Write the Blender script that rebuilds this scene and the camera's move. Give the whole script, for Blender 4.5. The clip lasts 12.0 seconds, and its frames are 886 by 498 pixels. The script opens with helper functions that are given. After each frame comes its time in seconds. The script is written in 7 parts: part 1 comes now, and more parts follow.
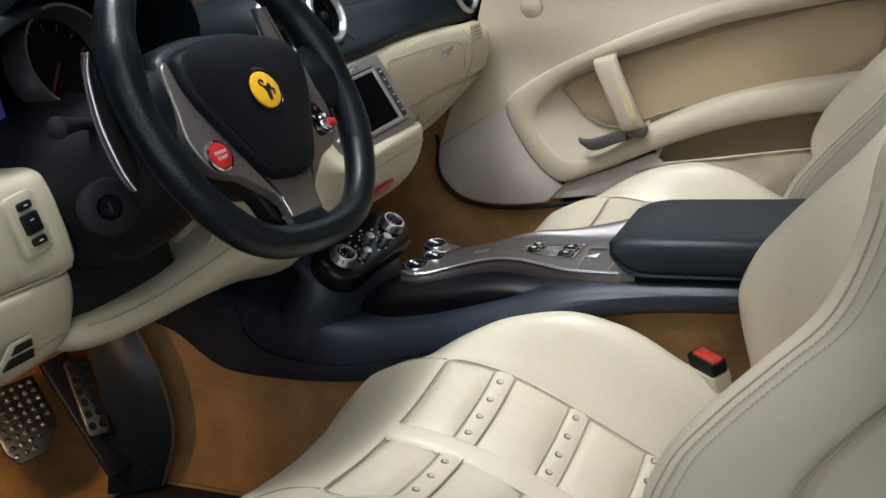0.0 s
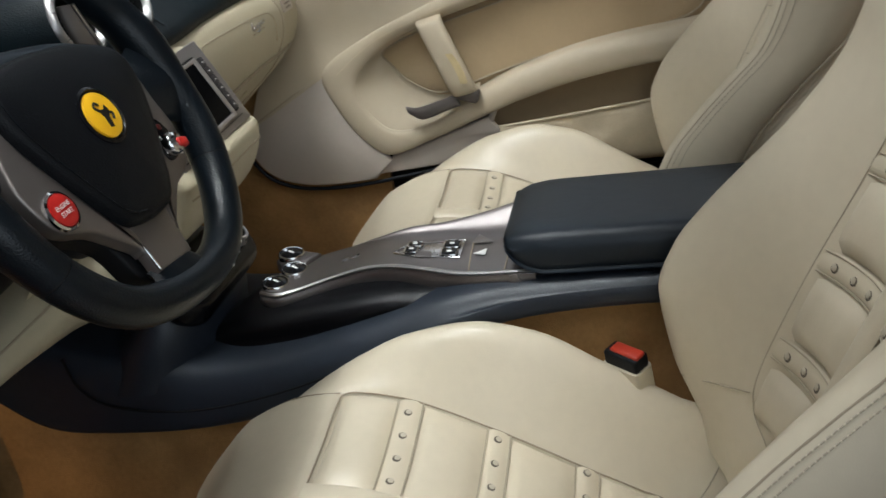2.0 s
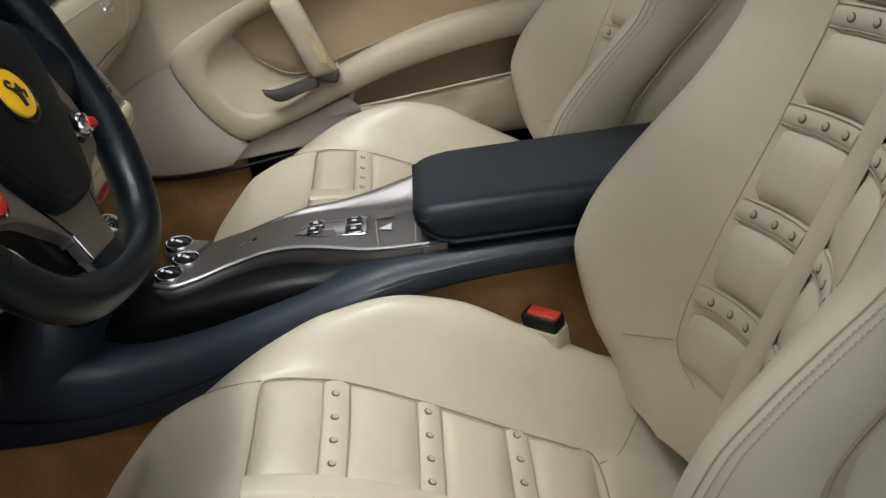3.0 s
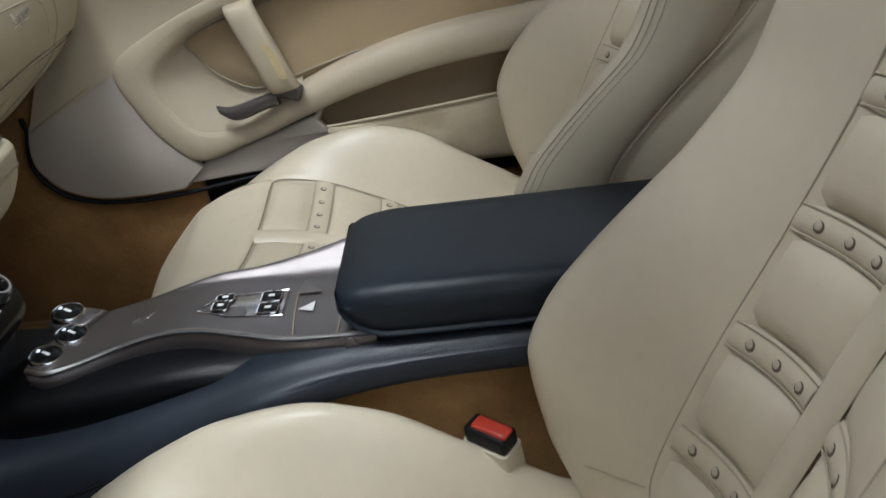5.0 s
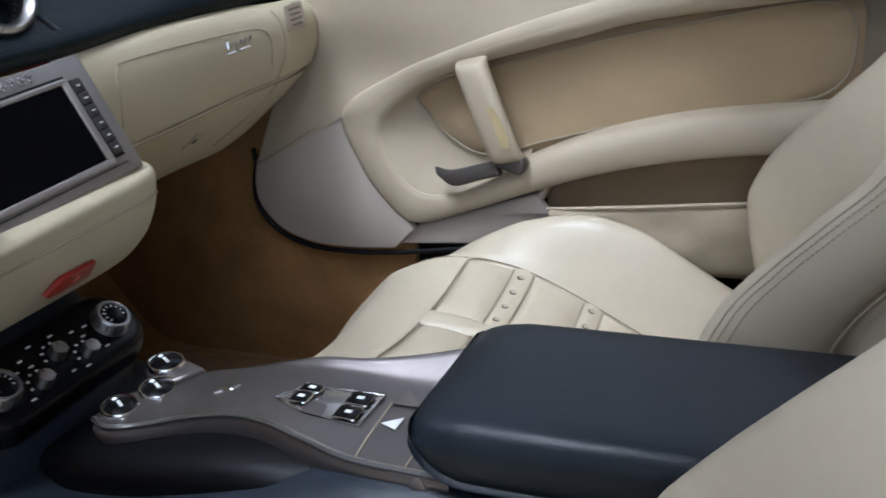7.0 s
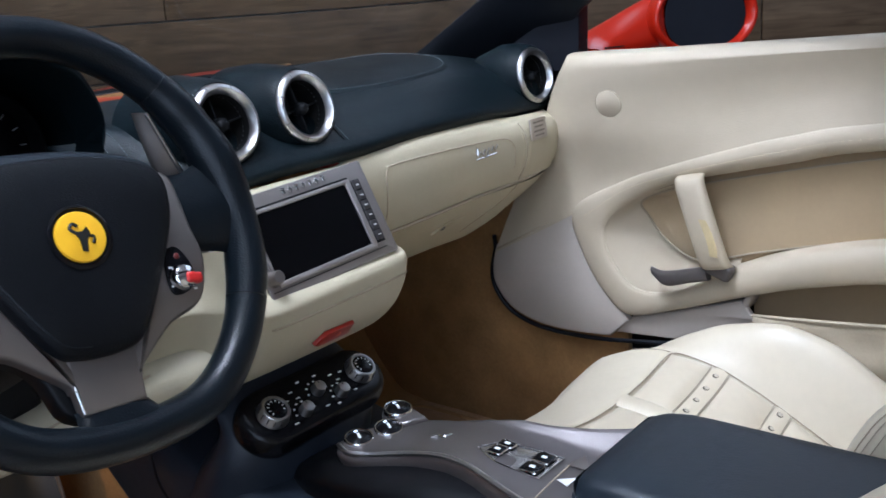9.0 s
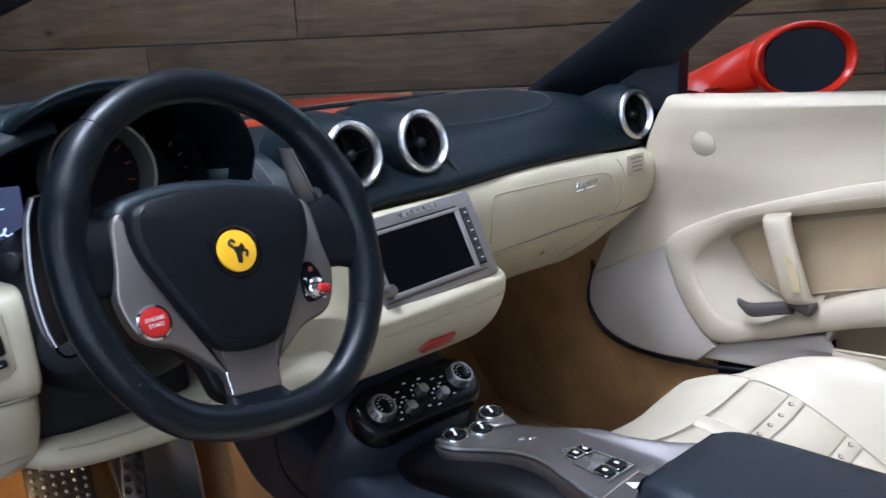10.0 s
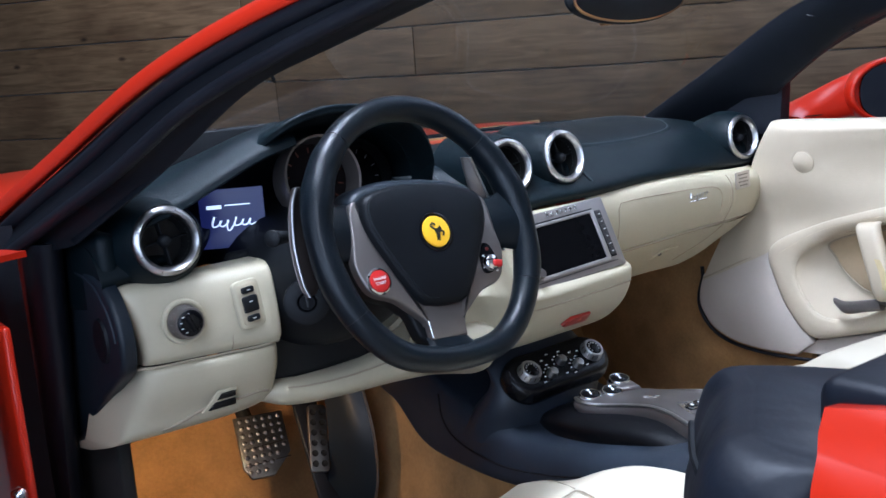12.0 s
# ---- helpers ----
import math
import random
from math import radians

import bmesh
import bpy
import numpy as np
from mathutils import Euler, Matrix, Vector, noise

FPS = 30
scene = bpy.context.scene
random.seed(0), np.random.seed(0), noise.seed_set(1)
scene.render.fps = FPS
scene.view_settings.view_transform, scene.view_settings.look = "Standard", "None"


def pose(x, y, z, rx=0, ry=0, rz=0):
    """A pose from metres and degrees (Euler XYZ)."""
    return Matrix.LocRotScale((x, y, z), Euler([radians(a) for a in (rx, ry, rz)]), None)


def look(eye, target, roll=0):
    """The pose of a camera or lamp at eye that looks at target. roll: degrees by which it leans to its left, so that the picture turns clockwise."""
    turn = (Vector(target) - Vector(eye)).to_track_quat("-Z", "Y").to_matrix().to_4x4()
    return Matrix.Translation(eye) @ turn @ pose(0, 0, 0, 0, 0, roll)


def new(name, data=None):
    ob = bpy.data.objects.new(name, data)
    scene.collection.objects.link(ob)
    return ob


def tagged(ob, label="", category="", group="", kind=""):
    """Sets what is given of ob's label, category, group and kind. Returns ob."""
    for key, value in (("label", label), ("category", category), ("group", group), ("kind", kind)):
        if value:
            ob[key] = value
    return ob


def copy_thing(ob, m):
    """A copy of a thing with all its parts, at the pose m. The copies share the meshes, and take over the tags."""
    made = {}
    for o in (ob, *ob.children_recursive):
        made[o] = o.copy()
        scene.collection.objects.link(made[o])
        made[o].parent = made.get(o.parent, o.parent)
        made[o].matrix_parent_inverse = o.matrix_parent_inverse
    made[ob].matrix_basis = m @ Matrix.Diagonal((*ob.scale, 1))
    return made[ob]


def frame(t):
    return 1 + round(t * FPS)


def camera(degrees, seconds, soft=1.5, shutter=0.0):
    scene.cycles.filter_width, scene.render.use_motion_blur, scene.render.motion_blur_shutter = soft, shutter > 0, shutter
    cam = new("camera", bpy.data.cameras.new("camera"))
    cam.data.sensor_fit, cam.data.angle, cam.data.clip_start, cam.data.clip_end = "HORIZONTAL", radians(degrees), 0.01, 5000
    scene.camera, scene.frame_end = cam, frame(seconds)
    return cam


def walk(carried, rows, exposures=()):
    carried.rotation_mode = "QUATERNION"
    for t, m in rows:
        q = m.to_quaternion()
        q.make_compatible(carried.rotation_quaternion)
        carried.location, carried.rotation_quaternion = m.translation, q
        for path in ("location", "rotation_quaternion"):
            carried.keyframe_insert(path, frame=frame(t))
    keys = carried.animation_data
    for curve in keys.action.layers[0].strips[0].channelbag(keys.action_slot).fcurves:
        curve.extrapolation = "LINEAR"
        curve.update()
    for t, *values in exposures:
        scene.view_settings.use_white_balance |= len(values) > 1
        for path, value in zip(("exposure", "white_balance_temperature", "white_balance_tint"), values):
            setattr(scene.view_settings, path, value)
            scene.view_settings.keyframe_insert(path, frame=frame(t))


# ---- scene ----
from mathutils.bvhtree import BVHTree
EXPOSURES = [(0.0, -0.62, 5900, 7), (1.0, -0.77, 6000, 6), (3.0, -1.0, 6100, 6), (5.5, -1.09, 5700, 8), (7.2, -0.71, 5350, 11), (9.0, -0.40, 5200, 12), (12.0, 0.0, 5030, 12)]
cam = camera(49.47, 12.0, shutter=0.35)
ROWS = [
    (0.0, -1.1710, -0.8595, 0.9888, 71.277, 8.058, -64.034),
    (0.5, -1.1172, -0.8244, 1.0052, 69.751, 8.871, -65.679),
    (1.0, -1.0819, -0.7886, 1.0092, 68.852, 9.624, -68.552),
    (1.5, -1.0670, -0.7391, 1.0188, 67.563, 9.692, -73.288),
    (2.0, -1.0561, -0.6806, 1.0317, 65.482, 9.337, -79.615),
    (2.5, -1.0602, -0.6202, 1.0308, 64.113, 8.742, -85.948),
    (3.0, -1.0647, -0.5558, 1.0294, 63.045, 7.713, -92.033),
    (5.0, -0.8264, -0.6611, 1.0161, 61.928, 7.415, -89.354),
    (5.5, -0.7130, -0.6951, 0.9689, 64.176, 5.373, -84.812),
    (6.0, -0.6106, -0.7197, 0.9189, 66.478, 6.131, -80.186),
    (6.5, -0.6030, -0.7505, 0.9327, 67.543, 4.849, -73.946),
    (7.0, -0.6096, -0.7766, 0.9497, 68.475, 4.867, -67.613),
    (9.0, -0.7373, -0.9083, 1.0237, 74.222, 4.199, -51.673),
    (9.5, -0.7793, -0.9559, 1.0498, 74.899, 3.470, -48.137),
    (10.0, -0.8296, -1.0116, 1.0712, 75.525, 3.145, -44.537),
    (10.5, -0.8817, -1.0657, 1.0826, 76.150, 3.315, -41.665),
    (11.0, -0.9475, -1.1067, 1.0841, 76.860, 3.384, -39.854),
    (11.5, -1.0135, -1.1369, 1.0843, 77.345, 3.497, -39.180),
    (12.0, -1.0875, -1.1841, 1.0840, 77.927, 3.728, -38.682),
]
walk(cam, [(t, pose(x, y, z, rx, ry, rz)) for t, x, y, z, rx, ry, rz in ROWS], EXPOSURES)

# ---------------------------------------------------------------- world, lamps, exposure
world = bpy.data.worlds.new("showroom_air")
scene.world = world
world.use_nodes = True
world.node_tree.nodes["Background"].inputs[0].default_value = (0.80, 0.88, 1.0, 1)
world.node_tree.nodes["Background"].inputs[1].default_value = 0.04


def area_lamp(name, eye, target, sx, sy, power, colour):
    data = bpy.data.lights.new(name, "AREA")
    data.shape, data.size, data.size_y, data.energy, data.color = "RECTANGLE", sx, sy, power, colour
    ob = new(name, data)
    ob.matrix_world = look(eye, target)
    return ob


# Overhead lamps are unseen, placed by how cushions, armrest and bridge look lit.
area_lamp("ceiling_softlight", (-0.6, 0.0, 3.4), (-0.1, -0.5, 0.5), 0.8, 0.7, 88, (1.0, 0.98, 0.95))
area_lamp("ceiling_softlight", (2.6, -0.2, 3.45), (0.4, -0.5, 0.6), 3.0, 3.0, 52, (0.93, 0.96, 1.0))
area_lamp("shopfront_daylight", (-3.1, -1.7, 1.30), (-0.2, -0.3, 0.6), 3.6, 2.1, 76, (0.90, 0.95, 1.0))
# Added fill from rear left, to lift the seat sides and left dash.
area_lamp("ceiling_softlight", (-2.1, -1.9, 3.3), (-0.3, -0.3, 0.6), 1.2, 1.2, 42, (1.0, 0.96, 0.91))
area_lamp("footwell_lamp", (-0.535, 0.15, 0.545), (-0.55, 0.46, 0.28), 0.05, 0.03, 1.7, (1.0, 0.58, 0.22))
# Added lamp with no known source, brightens the planks.
area_lamp("wall_washer", (1.2, 3.0, 3.3), (2.6, 4.4, 0.9), 3.4, 0.6, 60, (1.0, 0.86, 0.70))

# ---------------------------------------------------------------- materials


def nodes_of(name):
    m = bpy.data.materials.new(name)
    m.use_nodes = True
    nt = m.node_tree
    return m, nt, nt.nodes["Principled BSDF"]


def mat(name, colour, rough=0.5, metal=0.0, grain=0.0, grain_scale=300.0, vary=0.12, vary_scale=9.0, rough_vary=0.08,
        coat=0.0, sheen=0.0, wear=None, wear_scale=14.0, per_piece=0.0, voronoi=False, spec=0.4, folds=0.0, fold_scale=26.0):
    """A procedural surface: colour varied at two scales, a relief of fine grain, and patches of wear."""
    m, nt, b = nodes_of(name)
    N, L = nt.nodes, nt.links
    tc = N.new("ShaderNodeTexCoord")
    n1 = N.new("ShaderNodeTexNoise")
    n1.inputs["Scale"].default_value, n1.inputs["Detail"].default_value = vary_scale, 5
    n2 = N.new("ShaderNodeTexNoise")
    n2.inputs["Scale"].default_value, n2.inputs["Detail"].default_value = vary_scale * 11, 3
    L.new(tc.outputs["Object"], n1.inputs["Vector"])
    L.new(tc.outputs["Object"], n2.inputs["Vector"])
    add = N.new("ShaderNodeMath")
    add.operation = "MULTIPLY_ADD"
    L.new(n2.outputs["Fac"], add.inputs[0])
    add.inputs[1].default_value = 0.4
    L.new(n1.outputs["Fac"], add.inputs[2])
    ramp = N.new("ShaderNodeValToRGB")
    ramp.color_ramp.elements[0].position, ramp.color_ramp.elements[1].position = 0.35, 1.05
    ramp.color_ramp.elements[0].color = (*[c * (1 - vary) for c in colour], 1)
    ramp.color_ramp.elements[1].color = (*[min(1, c * (1 + vary)) for c in colour], 1)
    L.new(add.outputs[0], ramp.inputs["Fac"])
    out = ramp.outputs["Color"]
    if wear:
        n3 = N.new("ShaderNodeTexNoise")
        n3.inputs["Scale"].default_value, n3.inputs["Detail"].default_value = wear_scale, 8
        L.new(tc.outputs["Object"], n3.inputs["Vector"])
        r3 = N.new("ShaderNodeValToRGB")
        r3.color_ramp.elements[0].position, r3.color_ramp.elements[1].position = 0.56, 0.74
        L.new(n3.outputs["Fac"], r3.inputs["Fac"])
        mx = N.new("ShaderNodeMix")
        mx.data_type = "RGBA"
        L.new(r3.outputs["Color"], mx.inputs["Factor"])
        L.new(out, mx.inputs["A"])
        mx.inputs["B"].default_value = (*wear, 1)
        out = mx.outputs["Result"]
    if per_piece:
        oi = N.new("ShaderNodeObjectInfo")
        hsv = N.new("ShaderNodeHueSaturation")
        mr = N.new("ShaderNodeMapRange")
        mr.inputs["To Min"].default_value, mr.inputs["To Max"].default_value = 1 - per_piece, 1 + per_piece
        L.new(oi.outputs["Random"], mr.inputs["Value"])
        L.new(mr.outputs["Result"], hsv.inputs["Value"])
        L.new(out, hsv.inputs["Color"])
        out = hsv.outputs["Color"]
    L.new(out, b.inputs["Base Color"])
    b.inputs["Metallic"].default_value = metal
    rr = N.new("ShaderNodeMapRange")
    rr.inputs["To Min"].default_value, rr.inputs["To Max"].default_value = max(0.02, rough - rough_vary), min(1, rough + rough_vary)
    L.new(n1.outputs["Fac"], rr.inputs["Value"])
    L.new(rr.outputs["Result"], b.inputs["Roughness"])
    b.inputs["Specular IOR Level"].default_value = spec
    b.inputs["Coat Weight"].default_value = coat
    b.inputs["Coat Roughness"].default_value = 0.08
    b.inputs["Sheen Weight"].default_value = sheen
    if grain:
        bp = N.new("ShaderNodeBump")
        bp.inputs["Strength"].default_value, bp.inputs["Distance"].default_value = grain, 0.001
        if voronoi:
            v = N.new("ShaderNodeTexVoronoi")
            v.feature = "SMOOTH_F1"
            v.inputs["Scale"].default_value = grain_scale
            L.new(tc.outputs["Object"], v.inputs["Vector"])
            L.new(v.outputs["Distance"], bp.inputs["Height"])
        else:
            v = N.new("ShaderNodeTexNoise")
            v.inputs["Scale"].default_value, v.inputs["Detail"].default_value = grain_scale, 3
            L.new(tc.outputs["Object"], v.inputs["Vector"])
            L.new(v.outputs["Fac"], bp.inputs["Height"])
        L.new(bp.outputs["Normal"], b.inputs["Normal"])
        if folds:
            nf = N.new("ShaderNodeTexNoise")
            nf.inputs["Scale"].default_value, nf.inputs["Detail"].default_value, nf.inputs["Distortion"].default_value = fold_scale, 3, 1.2
            L.new(tc.outputs["Object"], nf.inputs["Vector"])
            bf = N.new("ShaderNodeBump")
            bf.inputs["Strength"].default_value, bf.inputs["Distance"].default_value = folds, 0.006
            L.new(nf.outputs["Fac"], bf.inputs["Height"])
            L.new(bf.outputs["Normal"], bp.inputs["Normal"])
    return m


CREAM = mat("cream_leather", (0.60, 0.53, 0.40), 0.36, spec=0.5, grain=0.09, grain_scale=800, vary=0.07, vary_scale=7, voronoi=True, folds=0.05)
CREAM_DASH = mat("cream_dash_leather", (0.445, 0.395, 0.278), 0.46, grain=0.16, grain_scale=700, vary=0.06, vary_scale=8, voronoi=True)
# Door tone darkened below the seat leather, standing in for weaker light there.
CREAM_DOOR = mat("cream_door_leather_dimmed", (0.455, 0.388, 0.284), 0.50, grain=0.14, grain_scale=600, vary=0.05, vary_scale=6, voronoi=True, folds=0.06)
GREY_CREAM = mat("greyed_cream_vinyl", (0.475, 0.42, 0.365), 0.55, grain=0.2, grain_scale=900, vary=0.05, vary_scale=10)
TAN = mat("tan_suede", (0.37, 0.275, 0.16), 0.85, grain=0.25, grain_scale=1400, vary=0.07, vary_scale=12, sheen=0.2)
POCKET = mat("elastic_pocket_cloth", (0.44, 0.37, 0.26), 0.7, grain=0.4, grain_scale=160, vary=0.12, vary_scale=25)
STITCH = mat("cream_thread", (0.50, 0.42, 0.29), 0.7, vary=0.1)
# Darker tone on seam and crease lines paints in their thin shadows.
SEAM = mat("seam_shadow_tone", (0.34, 0.285, 0.205), 0.8, vary=0.1)
DARK = mat("black_leather", (0.0080, 0.0125, 0.0185), 0.43, grain=0.16, grain_scale=800, vary=0.2, vary_scale=9, voronoi=True, spec=0.34, folds=0.08)
DASH = mat("black_dash_leather", (0.0030, 0.0066, 0.0090), 0.45, grain=0.45, grain_scale=700, vary=0.2, vary_scale=8, voronoi=True, spec=0.15, folds=0.06)
PILLAR = mat("black_pillar_trim", (0.004, 0.005, 0.0075), 0.5, grain=0.2, grain_scale=800, vary=0.2, voronoi=True, spec=0.2)
NAVY = mat("blue_black_leather", (0.0150, 0.0195, 0.0285), 0.42, grain=0.2, grain_scale=750, vary=0.18, vary_scale=8, voronoi=True, spec=0.34, folds=0.06)
RIM = mat("black_wheel_leather", (0.0034, 0.0055, 0.0080), 0.31, grain=0.26, grain_scale=700, vary=0.2, vary_scale=14, voronoi=True, spec=0.28, rough_vary=0.05)
PLASTIC = mat("matt_black_plastic", (0.0055, 0.0062, 0.0076), 0.5, grain=0.15, grain_scale=900, vary=0.15, spec=0.22)
GLOSS = mat("gloss_black_lacquer", (0.0035, 0.0035, 0.0045), 0.24, vary=0.1, coat=0.05, spec=0.2)
RUBBER = mat("black_rubber_seal", (0.007, 0.008, 0.012), 0.45, grain=0.15, grain_scale=300, vary=0.25, vary_scale=14, spec=0.25, folds=0.15, fold_scale=18)
FOLDED = mat("folded_rubber_boot", (0.0060, 0.0080, 0.0135), 0.46, grain=0.15, grain_scale=300, vary=0.3, vary_scale=10, spec=0.30, folds=0.75, fold_scale=9)
SILVER = mat("satin_titanium_paint", (0.175, 0.158, 0.155), 0.34, metal=0.8, grain=0.04, grain_scale=900, vary=0.05)
SPOKE = mat("satin_grey_metal", (0.205, 0.183, 0.170), 0.36, metal=0.75, grain=0.04, grain_scale=900, vary=0.05)
ALU = mat("brushed_aluminium", (0.52, 0.51, 0.51), 0.30, metal=1.0, grain=0.05, grain_scale=500, vary=0.08)
CHROME = mat("polished_chrome", (0.75, 0.75, 0.76), 0.10, metal=1.0, vary=0.04)
STEEL = mat("worn_pedal_steel", (0.20, 0.20, 0.21), 0.34, metal=1.0, grain=0.1, grain_scale=250, vary=0.2, vary_scale=40)
CARPET = mat("brown_carpet", (0.34, 0.19, 0.068), 0.95, grain=1.0, grain_scale=520, vary=0.34, vary_scale=14, sheen=0.12, wear=(0.25, 0.135, 0.047), wear_scale=9)
MATBLACK = mat("black_mat_carpet", (0.012, 0.011, 0.010), 0.95, grain=0.8, grain_scale=500, vary=0.2)
RED = mat("red_car_paint", (0.52, 0.020, 0.003), 0.34, vary=0.03, coat=0.45, rough_vary=0.03, spec=0.3)
REDBTN = mat("red_button_plastic", (0.40, 0.015, 0.012), 0.32, vary=0.05)
REDTAG = mat("dull_red_plastic", (0.28, 0.020, 0.010), 0.30, vary=0.05)
YELLOW = mat("yellow_enamel", (0.80, 0.44, 0.01), 0.3, vary=0.03, coat=0.5)
INK = mat("black_print", (0.008, 0.008, 0.008), 0.4)
WHITE = mat("white_print", (0.72, 0.72, 0.70), 0.4)
TANTAG = mat("yellowed_leather", (0.50, 0.405, 0.225), 0.45, grain=0.14, grain_scale=700, vary=0.25, vary_scale=40)
PLATE = mat("etched_plate_metal", (0.55, 0.50, 0.46), 0.3, metal=0.9, vary=0.12, vary_scale=60)
CONCRETE = mat("polished_concrete", (0.17, 0.165, 0.16), 0.4, grain=0.1, grain_scale=60, vary=0.25, vary_scale=1.2)
CEILING = mat("white_ceiling_paint", (0.72, 0.72, 0.72), 0.8, grain=0.1, grain_scale=60, vary=0.05, vary_scale=1.5)
PLASTER = mat("pale_grey_plaster", (0.42, 0.42, 0.42), 0.8, grain=0.2, grain_scale=60, vary=0.2, vary_scale=1.5)


def glow(name, colour, strength):
    m, nt, b = nodes_of(name)
    b.inputs["Base Color"].default_value = (*colour, 1)
    b.inputs["Emission Color"].default_value = (*colour, 1)
    b.inputs["Emission Strength"].default_value = strength
    b.inputs["Roughness"].default_value = 0.25
    return m


LCD = glow("lit_blue_display", (0.010, 0.012, 0.055), 1.0)
LCDWHITE = glow("lit_white_print", (0.85, 0.9, 1.0), 1.1)


def glass(name, colour, rough):
    m, nt, b = nodes_of(name)
    b.inputs["Base Color"].default_value = (*colour, 1)
    b.inputs["Transmission Weight"].default_value = 1.0
    b.inputs["Roughness"].default_value = rough
    b.inputs["IOR"].default_value = 1.45
    b.inputs["Specular IOR Level"].default_value = 0.12
    return m


SCREENGLASS = mat("black_screen_glass", (0.003, 0.003, 0.0035), 0.12, vary=0.05, spec=0.08)
MIRROR = mat("mirror_glass", (0.10, 0.11, 0.14), 0.03, metal=1.0, vary=0.02, rough_vary=0.01)
WINDOW = glass("windscreen_glass", (0.93, 0.95, 0.94), 0.0)


def wood():
    m, nt, b = nodes_of("weathered_planks")
    N, L = nt.nodes, nt.links
    tc, oi = N.new("ShaderNodeTexCoord"), N.new("ShaderNodeObjectInfo")
    off = N.new("ShaderNodeVectorMath")
    off.operation = "MULTIPLY_ADD"
    comb = N.new("ShaderNodeCombineXYZ")
    L.new(oi.outputs["Random"], comb.inputs[0])
    L.new(oi.outputs["Random"], comb.inputs[2])
    L.new(comb.outputs[0], off.inputs[0])
    off.inputs[1].default_value = (37, 0, 19)
    L.new(tc.outputs["Object"], off.inputs[2])
    mp = N.new("ShaderNodeMapping")
    mp.inputs["Scale"].default_value = (0.7, 1, 6.5)
    L.new(off.outputs[0], mp.inputs["Vector"])
    fine = N.new("ShaderNodeTexNoise")
    fine.inputs["Scale"].default_value, fine.inputs["Detail"].default_value, fine.inputs["Distortion"].default_value = 4, 7, 1.1
    L.new(mp.outputs[0], fine.inputs["Vector"])
    knot = N.new("ShaderNodeTexVoronoi")
    knot.inputs["Scale"].default_value = 1.0
    mk = N.new("ShaderNodeMapping")
    mk.inputs["Scale"].default_value = (2.6, 1, 5.2)
    L.new(off.outputs[0], mk.inputs["Vector"])
    L.new(mk.outputs[0], knot.inputs["Vector"])
    kr = N.new("ShaderNodeValToRGB")
    kr.color_ramp.elements[0].position, kr.color_ramp.elements[1].position = 0.03, 0.12
    L.new(knot.outputs["Distance"], kr.inputs["Fac"])
    ramp = N.new("ShaderNodeValToRGB")
    ramp.color_ramp.elements[0].position, ramp.color_ramp.elements[1].position = 0.30, 0.72
    ramp.color_ramp.elements[0].color, ramp.color_ramp.elements[1].color = (0.135, 0.088, 0.045, 1), (0.268, 0.186, 0.104, 1)
    L.new(fine.outputs["Fac"], ramp.inputs["Fac"])
    mul = N.new("ShaderNodeMix")
    mul.data_type = "RGBA"
    mul.inputs["A"].default_value = (0.035, 0.02, 0.012, 1)
    L.new(kr.outputs["Color"], mul.inputs["Factor"])
    L.new(ramp.outputs["Color"], mul.inputs["B"])
    blot = N.new("ShaderNodeTexNoise")
    blot.inputs["Scale"].default_value, blot.inputs["Detail"].default_value = 1.6, 4
    L.new(off.outputs[0], blot.inputs["Vector"])
    br_ = N.new("ShaderNodeValToRGB")
    br_.color_ramp.elements[0].position, br_.color_ramp.elements[1].position = 0.34, 0.56
    br_.color_ramp.elements[0].color, br_.color_ramp.elements[1].color = (0.62, 0.58, 0.56, 1), (1, 1, 1, 1)
    L.new(blot.outputs["Fac"], br_.inputs["Fac"])
    stain = N.new("ShaderNodeMix")
    stain.data_type, stain.blend_type = "RGBA", "MULTIPLY"
    stain.inputs["Factor"].default_value = 1.0
    L.new(mul.outputs["Result"], stain.inputs["A"])
    L.new(br_.outputs["Color"], stain.inputs["B"])
    mul = stain
    hsv = N.new("ShaderNodeHueSaturation")
    mr = N.new("ShaderNodeMapRange")
    mr.inputs["To Min"].default_value, mr.inputs["To Max"].default_value = 0.82, 1.18
    L.new(oi.outputs["Random"], mr.inputs["Value"])
    L.new(mr.outputs["Result"], hsv.inputs["Value"])
    L.new(mul.outputs["Result"], hsv.inputs["Color"])
    L.new(hsv.outputs["Color"], b.inputs["Base Color"])
    b.inputs["Roughness"].default_value = 0.62
    bp = N.new("ShaderNodeBump")
    bp.inputs["Strength"].default_value, bp.inputs["Distance"].default_value = 0.4, 0.004
    L.new(fine.outputs["Fac"], bp.inputs["Height"])
    L.new(bp.outputs["Normal"], b.inputs["Normal"])
    return m


WOOD = wood()

